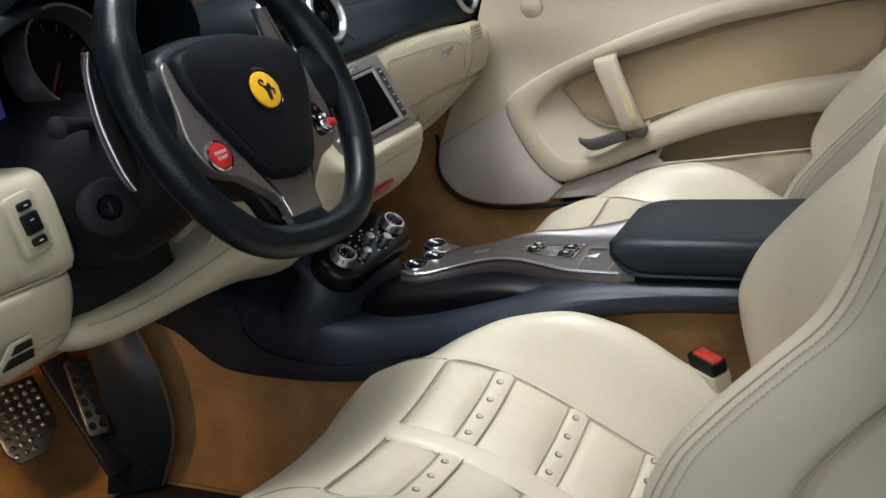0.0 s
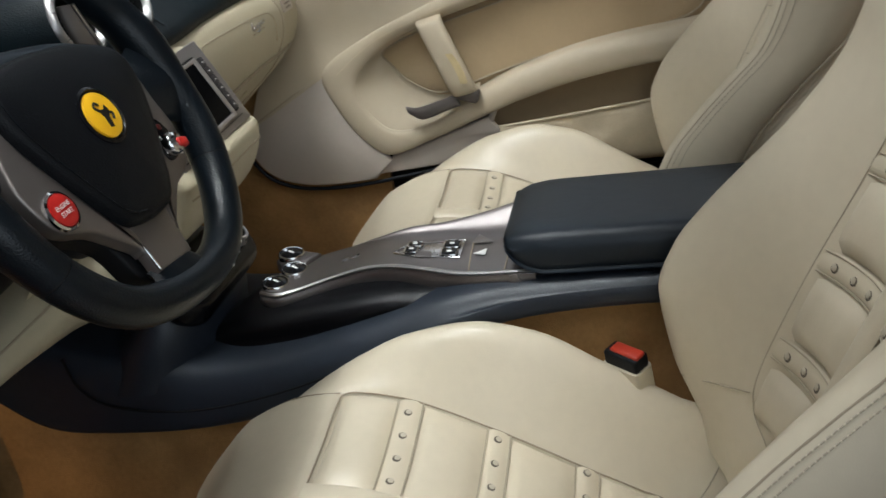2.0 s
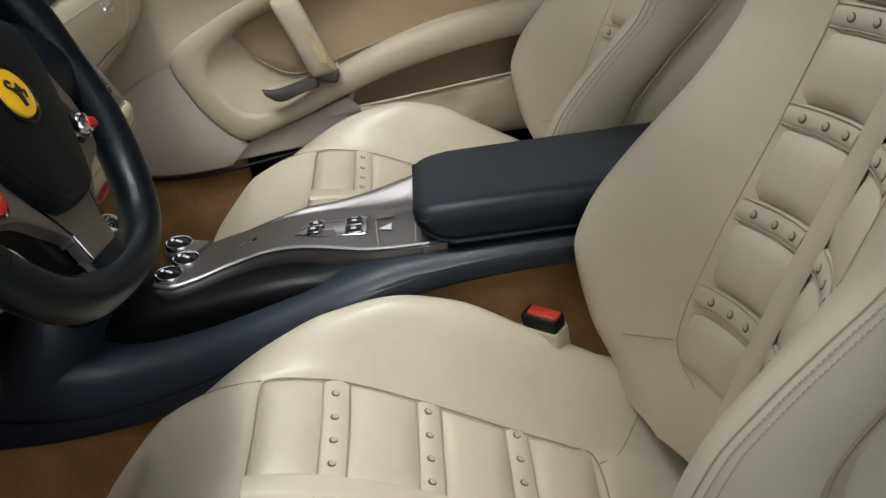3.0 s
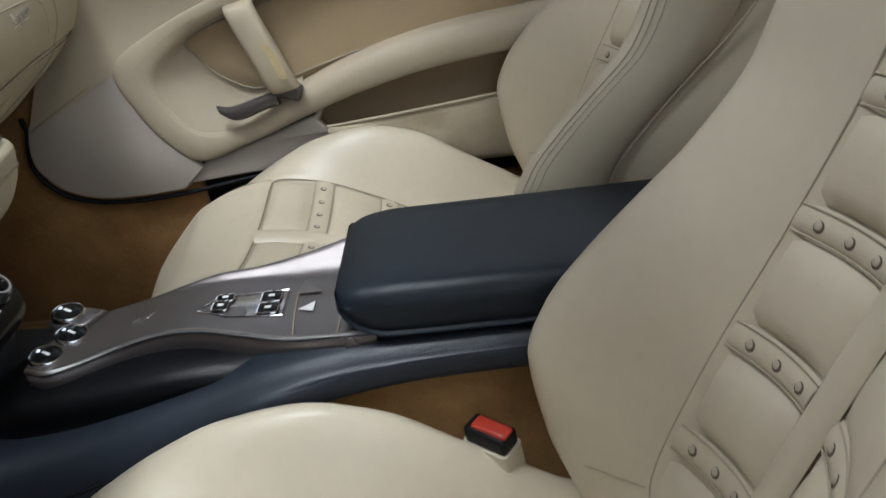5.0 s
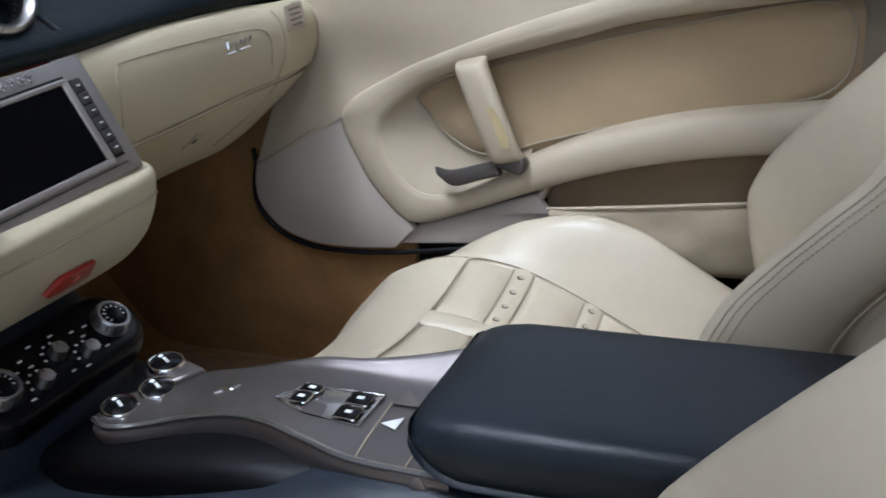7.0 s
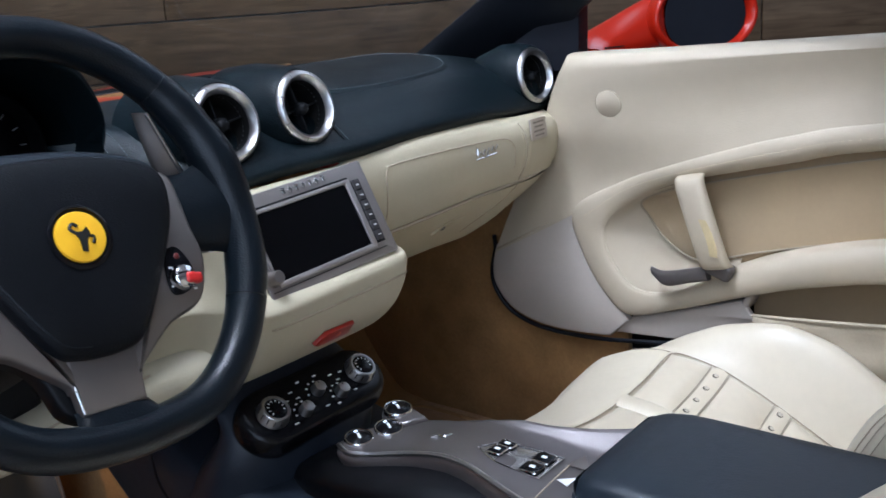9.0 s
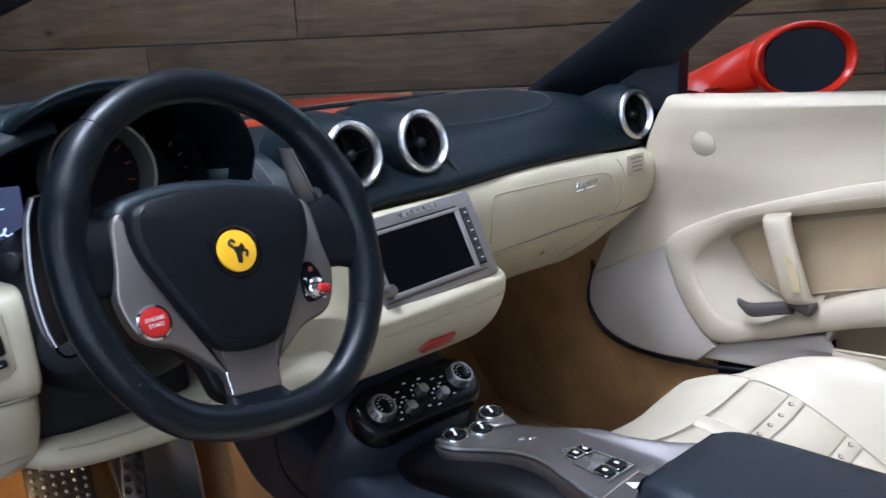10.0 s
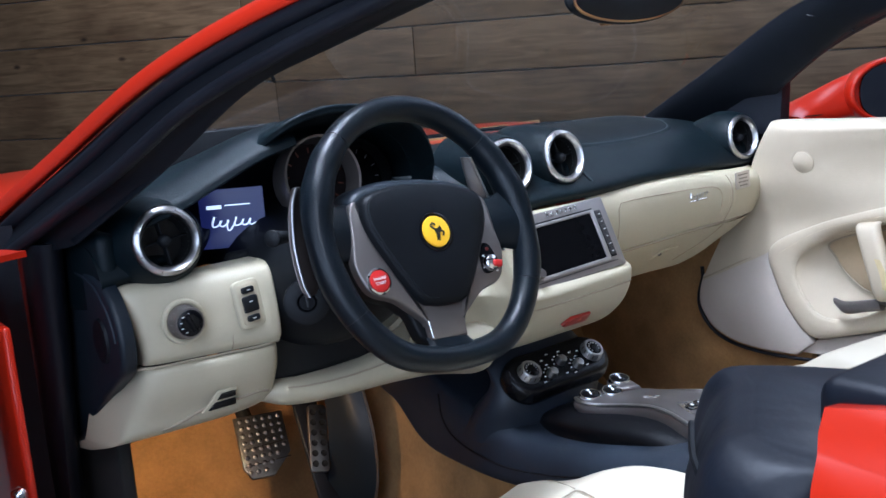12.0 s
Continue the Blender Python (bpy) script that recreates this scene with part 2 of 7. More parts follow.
# ---------------------------------------------------------------- shaping helpers


def cr(pts, n, closed=False):
    """n points on a smooth line through the control points."""
    P = [np.array(p, float) for p in pts]
    k, out = len(P), []
    for i in range(n):
        s = i / n * k if closed else i / (n - 1) * (k - 1)
        a = min(int(s), k - 1 if closed else k - 2)
        f = s - a
        if closed:
            p0, p1, p2, p3 = P[(a - 1) % k], P[a % k], P[(a + 1) % k], P[(a + 2) % k]
        else:
            p1, p2 = P[a], P[a + 1]
            p0 = P[a - 1] if a else 2 * p1 - p2
            p3 = P[a + 2] if a + 2 < k else 2 * p2 - p1
        out.append(0.5 * (2 * p1 + (p2 - p0) * f + (2 * p0 - 5 * p1 + 4 * p2 - p3) * f * f + (3 * p1 - p0 - 3 * p2 + p3) * f**3))
    return out


def curve1(xs, ys, x):
    """A smooth height over x through the given pairs."""
    xs, ys = list(xs), list(ys)
    if xs[0] > xs[-1]:
        xs, ys = xs[::-1], ys[::-1]
    if x <= xs[0]:
        return ys[0]
    if x >= xs[-1]:
        return ys[-1]
    a = max(i for i in range(len(xs) - 1) if xs[i] <= x)
    h = xs[a + 1] - xs[a]

    def slope(i):
        if i == 0:
            return (ys[1] - ys[0]) / (xs[1] - xs[0])
        if i == len(xs) - 1:
            return (ys[-1] - ys[-2]) / (xs[-1] - xs[-2])
        d0, d1 = (ys[i] - ys[i - 1]) / (xs[i] - xs[i - 1]), (ys[i + 1] - ys[i]) / (xs[i + 1] - xs[i])
        return 0.0 if d0 * d1 < 0 else 2 * d0 * d1 / (d0 + d1 + 1e-12)

    t = (x - xs[a]) / h
    return ((2 * t**3 - 3 * t**2 + 1) * ys[a] + (t**3 - 2 * t**2 + t) * h * slope(a)
            + (3 * t**2 - 2 * t**3) * ys[a + 1] + (t**3 - t**2) * h * slope(a + 1))


def grid_mesh(rows, wrap=False, caps=False):
    """Quads over rows of points; wrap closes each row on itself, caps fills the first and last."""
    bm = bmesh.new()
    vs = [[bm.verts.new(tuple(p)) for p in r] for r in rows]
    n = len(vs[0])
    for a, b in zip(vs, vs[1:]):
        for i in range(n if wrap else n - 1):
            j = (i + 1) % n
            if len({a[i], a[j], b[j], b[i]}) == 4:
                bm.faces.new((a[i], a[j], b[j], b[i]))
    if caps:
        bm.faces.new(vs[0])
        bm.faces.new(vs[-1][::-1])
    bmesh.ops.recalc_face_normals(bm, faces=bm.faces)
    return bm


def loft(secs, nu, nv, wrap=False, caps=False):
    """A smooth skin over sections of control points."""
    rows = [cr(s, nv, wrap) for s in secs]
    cols = [cr([r[i] for r in rows], nu) for i in range(nv)]
    return grid_mesh([[c[k] for c in cols] for k in range(nu)], wrap, caps)


def thick(bm, t):
    """Gives an open skin a thickness."""
    bmesh.ops.solidify(bm, geom=bm.faces[:], thickness=t)
    return bm


def tube(pts, r, n=8, smooth=0, closed=False, flat=1.0):
    """A rod along points; r is a number or a function of the share of the way."""
    P = [Vector(p) for p in (cr(pts, smooth, closed) if smooth else pts)]
    rows, k = [], len(P)
    up = None
    for i, p in enumerate(P):
        d = ((P[(i + 1) % k] - P[i - 1]) if closed else (P[min(i + 1, k - 1)] - P[max(i - 1, 0)])).normalized()
        if up is None:
            up = d.orthogonal().normalized()
        up = (up - d * up.dot(d)).normalized()
        side = d.cross(up)
        rad = r(i / max(1, k - 1)) if callable(r) else r
        rows.append([p + rad * (math.cos(a) * up + flat * math.sin(a) * side) for a in [2 * math.pi * q / n for q in range(n)]])
    if closed:
        rows.append(rows[0])
    bm = grid_mesh(rows, True, not closed)
    if closed:
        bmesh.ops.remove_doubles(bm, verts=bm.verts, dist=1e-6)
    return bm


def prism(outline, depth, m=None, bevel=0.0, seg=2):
    """A plate: an outline in the local xy plane, raised along local z, with rounded upper edges, laid at the pose m."""
    bm = bmesh.new()
    low = [bm.verts.new((x, y, 0)) for x, y in outline]
    top = [bm.verts.new((x, y, depth)) for x, y in outline]
    n = len(low)
    bm.faces.new(low[::-1])
    cap = bm.faces.new(top)
    for i in range(n):
        bm.faces.new((low[i], low[(i + 1) % n], top[(i + 1) % n], top[i]))
    bmesh.ops.recalc_face_normals(bm, faces=bm.faces)
    if bevel:
        bmesh.ops.bevel(bm, geom=list(cap.edges), offset=bevel, segments=seg, profile=0.5, affect="EDGES")
    if m is not None:
        bm.transform(m)
    return bm


def block(sx, sy, sz, m=None, bevel=0.003, seg=2):
    bm = bmesh.new()
    bmesh.ops.create_cube(bm, size=1.0, matrix=Matrix.Diagonal((sx, sy, sz, 1)))
    if bevel:
        bmesh.ops.bevel(bm, geom=bm.edges[:], offset=bevel, segments=seg, profile=0.5, affect="EDGES")
    if m is not None:
        bm.transform(m)
    return bm


def revolve(profile, m=None, n=32, closed=False):
    """A turned body: pairs of radius and height about local z."""
    rows = [[(r * math.cos(2 * math.pi * i / n), r * math.sin(2 * math.pi * i / n), h) for i in range(n)] for r, h in profile]
    if closed:
        rows.append(rows[0])
    bm = grid_mesh(rows, True, False)
    bmesh.ops.remove_doubles(bm, verts=bm.verts, dist=1e-6)
    bmesh.ops.recalc_face_normals(bm, faces=bm.faces)
    if m is not None:
        bm.transform(m)
    return bm


def rounded(w, h, r, n=4):
    """The outline of a rectangle w by h with round corners."""
    out = []
    for cx, cy, a0 in ((w / 2 - r, h / 2 - r, 0), (-w / 2 + r, h / 2 - r, 90), (-w / 2 + r, -h / 2 + r, 180), (w / 2 - r, -h / 2 + r, 270)):
        out += [(cx + r * math.cos(radians(a0 + 90 * i / n)), cy + r * math.sin(radians(a0 + 90 * i / n))) for i in range(n + 1)]
    return out


def basis(o, z, x=(1, 0, 0)):
    """A pose at o whose local z looks along z and whose local x lies near x."""
    z = Vector(z).normalized()
    y = z.cross(Vector(x)).normalized()
    x = y.cross(z)
    return Matrix(((x.x, y.x, z.x, o[0]), (x.y, y.y, z.y, o[1]), (x.z, y.z, z.z, o[2]), (0, 0, 0, 1)))


def merge(*bms):
    """Pieces of one and the same part in one mesh."""
    me = bpy.data.meshes.new("tmp")
    out = bmesh.new()
    for b in bms:
        b.to_mesh(me)
        out.from_mesh(me)
        b.free()
    bpy.data.meshes.remove(me)
    return out


def part(name, bm, material, parent=None, label="", sharp=52):
    """Links a bmesh as one mesh object under a thing or a part."""
    for e in bm.edges:
        e.smooth = len(e.link_faces) == 2 and e.calc_face_angle(0) < radians(sharp)
    for f in bm.faces:
        f.smooth = True
    me = bpy.data.meshes.new(name)
    bm.to_mesh(me)
    bm.free()
    me.materials.append(material)
    ob = new(name, me)
    if parent is not None:
        ob.parent = parent
        ob.matrix_parent_inverse = Matrix.Translation(parent.matrix_world.translation).inverted() if parent.type == "EMPTY" else parent.matrix_world.inverted()
    return tagged(ob, label)


def ease(f):
    f = min(1.0, max(0.0, f))
    return f * f * (3 - 2 * f)


def drape(ob, pts, ray, lift=0.0006):
    """Points cast along a direction onto a part's skin, lifted off it a little."""
    tree = BVHTree.FromPolygons([v.co for v in ob.data.vertices], [p.vertices for p in ob.data.polygons])
    d = Vector(ray).normalized()
    hits = [tree.ray_cast(Vector(p) - d * 0.25, d) for p in pts]
    return [h[0] - d * lift for h in hits if h[0] is not None]


def thing(name, base, label, category, group="", kind=""):
    ob = new(name)
    ob.empty_display_size = 0.05
    ob.location = base
    ob.matrix_world = Matrix.Translation(base)
    return tagged(ob, label, category, group, kind)


def again(ob, name, parent, m):
    """Another piece on the same mesh, at the pose m beside the first."""
    o = new(name, ob.data)
    o.parent = parent
    o.matrix_parent_inverse = ob.matrix_parent_inverse.copy()
    o.matrix_basis = m
    return o


def thread(name, pts, parent, material=None, r=0.0009, smooth=0, closed=False):
    return part(name, tube(pts, r, 5, smooth, closed), material or SEAM, parent)


def stitches(pts, parent, n, length=0.0045, material=None, r=0.0007):
    """A row of single stitches along a line, as one part."""
    P = [Vector(p) for p in cr(pts, n)]
    bms = []
    for a, b in zip(P, P[1:]):
        d = (b - a)
        if d.length > 1e-6:
            d.normalize()
            bms.append(tube([a, a + d * length], r, 4))
    return part("stitching", merge(*bms), material or STITCH, parent)


# ================================================================= the showroom
tagged(part("floor", block(18, 18, 0.2, pose(0, 0, -0.1), 0), CONCRETE), "polished grey concrete showroom floor", "floor", kind="structure")
wd, wn = Vector((-0.5254, 0.8509, 0)), Vector((0.8509, 0.5254, 0))
WALL_AT = wn * 4.54
PL = Matrix(((wd.x, wn.x, 0, WALL_AT.x), (wd.y, wn.y, 0, WALL_AT.y), (0, 0, 1, 0), (0, 0, 0, 1)))
wall = part("wall_planked", block(17, 0.1, 3.6, PL @ pose(0, 0.09, 1.8), 0), PLASTER)
tagged(wall, "showroom wall clad in weathered brown timber planks", "wall", kind="structure")
tagged(part("wall_back", block(0.1, 17, 3.6, pose(0, -5.2, 1.8, 0, 0, 90), 0), PLASTER), "plain pale grey showroom wall", "wall", kind="structure")
# unseen wall assumed on the left, its opening set near for light falloff
wl = merge(block(0.2, 17, 0.6, pose(-3.4, 0, 0.3), 0), block(0.2, 17, 0.7, pose(-3.4, 0, 3.25), 0), block(0.2, 5.4, 2.3, pose(-3.4, 4.6, 1.75), 0), block(0.2, 5.4, 2.3, pose(-3.4, -5.8, 1.75), 0))
tagged(part("wall_left", wl, PLASTER), "plain pale grey showroom wall with a wide shopfront opening", "wall", kind="structure")
win = tagged(part("window_1", merge(*[block(0.06, 0.06, 2.3, pose(-3.32, y, 1.75), 0.004) for y in (-3.07, -1.3, 0.1, 1.87)]), PLASTIC), "dark framed shopfront window", "window", kind="structure")
# Ceiling is out of view, kept white to bounce light down.
tagged(part("ceiling", block(18, 18, 0.1, pose(0, 0, 3.66), 0), CEILING), "white painted showroom ceiling", "ceiling", kind="structure")

# ================================================================= car shell
CAR = thing("car_body", (0, 0, 0.0), "red open-top sports car body around the cabin", "car")
# bonnet with gentle crown and shoulders, left side raised to fit the camera's view
secs = []
for y, zc, w in ((0.50, 0.842, 0.74), (0.62, 0.856, 0.80), (0.95, 0.838, 0.86), (1.45, 0.78, 0.88), (1.95, 0.64, 0.80), (2.2, 0.45, 0.66)):
    secs.append([(-w - 0.06, y, zc - 0.33), (-w, y, zc - 0.10), (-w * 0.82, y, zc + 0.006), (-w * 0.45, y, zc + 0.030), (0, y, zc + 0.012),
                 (w * 0.45, y, zc - 0.012), (w * 0.82, y, zc + 0.004), (w, y, zc - 0.10), (w + 0.06, y, zc - 0.33)])
part("bonnet", thick(loft(secs, 18, 40), -0.012), RED, CAR)
part("cowl_grille", loft([[(x, 0.43, 0.858), (x, 0.47, 0.868), (x, 0.52, 0.862)] for x in (-0.74, -0.3, 0.0, 0.3, 0.74)], 10, 8), PLASTIC, CAR, "black plastic scuttle panel below the windscreen")
part("wiper_arm", tube([(0.62, 0.47, 0.880), (0.3, 0.49, 0.888), (0.05, 0.50, 0.886), (-0.25, 0.50, 0.880)], 0.006, 6, 14), PLASTIC, CAR)
# firewall and rear bulkhead close the cabin
part("firewall", block(1.40, 0.03, 0.72, pose(0, 0.60, 0.52, -12), 0.004), CARPET, CAR, "brown carpeted firewall")
part("floor_pan", block(1.46, 2.0, 0.03, pose(0, -0.35, 0.155), 0.004), CARPET, CAR, "brown carpeted cabin floor")
part("rear_bulkhead", block(1.36, 0.05, 0.62, pose(0, -1.28, 0.50, 8), 0.01), CREAM, CAR, "cream leather rear bulkhead")

# side sills, rear quarters
for sx in (1, -1):
    S = [[(sx * 0.748, -1.001, 0.903), (sx * 0.758, -1.002, 0.925), (sx * 0.770, -1.005, 0.923), (sx * 0.804, -1.021, 0.850), (sx * 0.915, -1.070, 0.35)],
         [(sx * 0.738, -1.25, 0.945), (sx * 0.752, -1.25, 0.965), (sx * 0.778, -1.25, 0.953), (sx * 0.862, -1.25, 0.80), (sx * 0.94, -1.25, 0.35)],
         [(sx * 0.66, -1.8, 0.90), (sx * 0.76, -1.8, 0.925), (sx * 0.84, -1.8, 0.88), (sx * 0.92, -1.8, 0.66), (sx * 0.90, -1.8, 0.35)]]
    part("rear_quarter", thick(loft(S, 12, 18), 0.01 * sx), RED, CAR)
    part("sill", block(0.12, 1.22, 0.16, pose(sx * 0.74, -0.36, 0.26), 0.02), RED, CAR)
    part("sill_trim", block(0.085, 1.02, 0.012, pose(sx * 0.730, -0.44, 0.346), 0.004), ALU if sx < 0 else PLASTIC, CAR)
    part("inner_quarter", block(0.05, 0.42, 0.62, pose(sx * 0.66, -1.10, 0.57, 0, 0, 0), 0.012), CREAM_DOOR, CAR, "cream leather rear side trim")
part("tail_deck", block(1.4, 0.7, 0.04, pose(0, -1.62, 0.88), 0.015), RED, CAR)

# windscreen frame
PA = [(0.675, 0.285, 0.893), (0.655, 0.20, 0.935), (0.622, 0.05, 1.010), (0.580, -0.135, 1.105), (0.535, -0.30, 1.155), (0.480, -0.47, 1.192)]
PC = [(0.752, 0.42, 0.846), (0.722, 0.25, 0.922), (0.692, 0.12, 0.982), (0.645, -0.09, 1.076), (0.590, -0.28, 1.140), (0.530, -0.48, 1.185)]
PD = [(0.765, 0.18, 0.852), (0.728, 0.05, 0.914), (0.693, -0.05, 0.964), (0.645, -0.18, 1.040), (0.590, -0.34, 1.102), (0.525, -0.52, 1.160)]
PB = [(0.715, 0.06, 0.862), (0.680, -0.03, 0.915), (0.645, -0.10, 0.962), (0.600, -0.24, 1.048), (0.555, -0.345, 1.088), (0.475, -0.53, 1.150)]
for sx in (-1, 1):
    def side(p, dx=0.0, dy=0.0, dz=0.0):
        return (sx * (p[0] + dx), p[1] + dy, p[2] + dz)
    da, dc = (0.013, 0.012) if sx < 0 else (0.0, 0.0)
    inner = [[side(a, da), side(a, 0.016, 0.0, -0.006), side(c, -0.020, -0.014, -0.010), side(c, -0.006 + dc, -0.024, -0.020), side(d), side(d, -0.02, -0.012, -0.010), side(b), side(b, -0.012 + da, 0.012, 0.006), side(a, -0.004 + da, -0.03, -0.022)] for a, b, c, d in zip(PA, PB, PC, PD)]
    part("pillar_trim", loft(inner, 30, 36, True, True), PILLAR, CAR, "black leather-covered windscreen pillar")
    red = [[side(c, -0.010, -0.010, -0.004), side(c, -0.002 + dc, -0.002, 0.0), side(c, 0.007 + dc, -0.004, -0.004), side(c, 0.009 + dc, -0.016, -0.014), side(c, 0.003 + dc, -0.022, -0.018), side(c, -0.008, -0.016, -0.010)] for c in PC]
    part("pillar_skin", loft(red, 30, 20, True, True), RED, CAR)
    part("pillar_seal", tube([side([(u + v) / 2 for u, v in zip(c, d)], 0.006, -0.006, -0.004) for c, d in zip(PC, PD)], 0.010, 8, 26), RUBBER, CAR)
    part("pillar_seal", tube([side(d, 0.0, -0.008, -0.004) for d in PD], 0.009, 8, 26), RUBBER, CAR)
    if sx > 0:
        part("quarter_post", prism([(0.10, 0.86), (0.06, 0.90), (-0.05, 0.960), (-0.082, 0.962), (-0.078, 0.86)], 0.035, Matrix(((0, 0, sx, sx * 0.655), (1, 0, 0, 0), (0, 1, 0, 0), (0, 0, 0, 1))), 0.006), RUBBER, CAR)
    part("trim_joint", tube([side(PB[3], -0.014, -0.03, 0.008), side(PB[3], -0.02, -0.005, 0.028), side(PA[3], -0.01, -0.05, -0.014)], 0.0022, 6, 10), PLASTIC, CAR)
head = [[(x, -0.49 - 0.06 * q, 1.165 + 0.03 * q), (x, -0.46 - 0.06 * q, 1.185 + 0.03 * q), (x, -0.54 - 0.06 * q, 1.202 + 0.03 * q), (x, -0.58 - 0.06 * q, 1.175 + 0.03 * q)] for x, q in ((-0.51, 0.0), (-0.3, 0.7), (0, 1.0), (0.3, 0.7), (0.51, 0.0))]
part("header_rail", loft(head, 20, 14, True, True), DARK, CAR)
ws = [[(x * a[0], a[1] + dy * (1 - x * x), a[2] + dz * (1 - x * x)) for x in (-1, -0.5, 0, 0.5, 1)] for a, dy, dz in ((PA[0], 0.16, 0.0), (PA[2], 0.10, 0.02), (PA[3], 0.03, 0.03), (PA[4], -0.02, 0.03), (PA[5], -0.06, 0.03))]
glass_ob = part("windscreen", thick(loft(ws, 10, 14), 0.005), WINDOW, CAR, "clear raked windscreen glass")
glass_ob.visible_shadow = False

# driver's side: jamb, latch, rubber seal and the folded edge behind the seat
jamb = [[(-0.715, 0.33, z), (-0.735, 0.29, z), (-0.752, 0.18 + q, z), (-0.732, 0.14 + q, z), (-0.705, 0.18 + q, z)] for z, q in ((0.32, 0.06), (0.5, 0.04), (0.7, 0.0), (0.86, -0.03))]
part("door_jamb", loft(jamb, 12, 14, True, True), RUBBER, CAR, "black rubber-lined door jamb")
part("jamb_panel", block(0.012, 0.31, 0.47, pose(-0.812, 0.215, 0.540, 0, 0, 0), 0.005), RED, CAR)
part("jamb_boot", loft([[(-0.752, 0.20, z), (-0.790, 0.22, z), (-0.812, 0.30, z), (-0.80, 0.40, z)] for z in (0.30, 0.5, 0.7, 0.88)], 12, 12), RUBBER, CAR, "black rubber seal beside the hinge")
part("hinge_bolt", revolve([(0, 0.012), (0.010, 0.012), (0.014, 0.004), (0.014, 0)], basis((-0.819, 0.085, 0.545), (-1, -0.1, 0.0), (0, 1, 0)), 14), CHROME, CAR)
bs = []
for z, w, d in ((0.40, 0.10, -0.02), (0.55, 0.105, -0.016), (0.68, 0.10, -0.010), (0.78, 0.07, -0.004), (0.84, 0.035, -0.003), (0.88, 0.004, -0.005), (0.898, -0.010, -0.008), (0.909, -0.018, -0.013), (0.917, -0.030, -0.022), (0.920, -0.044, -0.036)):
    crease = 0.004 * math.sin(60 * z)
    bs.append([(-0.695, -0.890 + d, z), (-0.725 - crease, -0.905 + d, z), (-0.758, -0.925 + d + crease, z), (-0.803 - w * 0.8, -0.962 - 0.6 * w + d, z), (-0.806 - w * 0.8, -0.992 - 0.6 * w + d, z), (-0.772 - w * 0.5, -1.008 + d, z), (-0.700, -1.03 + d, z), (-0.660, -0.96 + d, z)])
part("latch_pillar", loft(bs, 60, 80, True, True), FOLDED, CAR, "black soft-covered latch pillar", 180)
thread("pillar_seam", [(-0.793, -0.985, 0.893), (-0.790, -0.968, 0.897), (-0.772, -0.944, 0.902), (-0.745, -0.922, 0.905)], CAR, PLASTIC, 0.0016, 20)
cap = part("pillar_cap", block(0.078, 0.16, 0.034, pose(-0.7165, -1.069, 0.931, -2, 2, 0), 0.008, 3), FOLDED, CAR, "black soft cap behind the latch pillar")
part("cap_slot", block(0.003, 0.05, 0.012, pose(-0.7555, -1.040, 0.935, -2, 2, 0), 0.001), INK, cap)

# ================================================================= passenger door
DOOR = thing("passenger_door", (0.62, -0.4, 0.34), "closed passenger door with cream leather and tan suede lining", "door")


def along(pts, x):
    return [(x, y, z) for y, z in pts]


outer = [(-1.0, 0.835), (-0.568, 0.797), (-0.444, 0.775), (-0.362, 0.753), (-0.274, 0.723), (-0.178, 0.683), (-0.086, 0.626),
         (-0.104, 0.549), (-0.142, 0.487), (-0.190, 0.452), (-0.275, 0.478), (-0.37, 0.518), (-0.45, 0.545), (-0.58, 0.572), (-0.75, 0.588), (-1.0, 0.60)]
arc = outer[:6] + [(-0.090, 0.624), (0.082, 0.534)]
belt = [(-1.0, 0.922), (-0.60, 0.910), (-0.47, 0.905), (-0.38, 0.901), (-0.29, 0.897), (-0.21, 0.8935), (-0.128, 0.891), (-0.074, 0.8885)]
rows = [[(0.715, y, z - 0.022) for y, z in belt], [(0.685, y, z - 0.002) for y, z in belt], [(0.625 + 0.3 * max(0, y + 0.11), y, z) for y, z in belt], [(0.606 + 0.3 * max(0, y + 0.11), y, z - 0.012) for y, z in belt]]
for f, x in ((0.15, 0.606), (0.35, 0.614), (0.6, 0.618), (0.85, 0.614), (1.0, 0.609)):
    rows.append([(x + 0.3 * max(0, a[0] * (1 - f) + b[0] * f + 0.11) * (1 - f) ** 2, a[0] * (1 - f) + b[0] * f, a[1] * (1 - f) + b[1] * f - 0.004 * (f == 1.0)) for a, b in zip(belt, arc)])
upper = part("upper_panel", loft(rows, 40, 40), CREAM_DOOR, DOOR)
part("inner_shell", block(0.04, 1.12, 0.50, pose(0.708, -0.44, 0.62), 0.004), PLASTIC, DOOR)
osk = [[(0.70, 0.24, 0.862), (0.78, 0.24, 0.85), (0.86, 0.24, 0.74), (0.90, 0.24, 0.52), (0.87, 0.24, 0.30)],
       [(0.70, -0.4, 0.885), (0.80, -0.4, 0.872), (0.89, -0.4, 0.76), (0.935, -0.4, 0.54), (0.90, -0.4, 0.30)],
       [(0.70, -1.0, 0.898), (0.80, -1.0, 0.885), (0.90, -1.0, 0.77), (0.945, -1.0, 0.55), (0.91, -1.0, 0.30)]]
part("outer_skin", thick(loft(osk, 14, 20), 0.008), RED, DOOR)

inside = [(-1.0, 0.795), (-0.570, 0.755), (-0.445, 0.731), (-0.363, 0.712), (-0.293, 0.693), (-0.217, 0.662), (-0.158, 0.618),
          (-0.148, 0.572), (-0.178, 0.520), (-0.216, 0.500), (-0.275, 0.511), (-0.366, 0.566), (-0.451, 0.602), (-0.579, 0.632), (-0.75, 0.648), (-1.0, 0.66)]
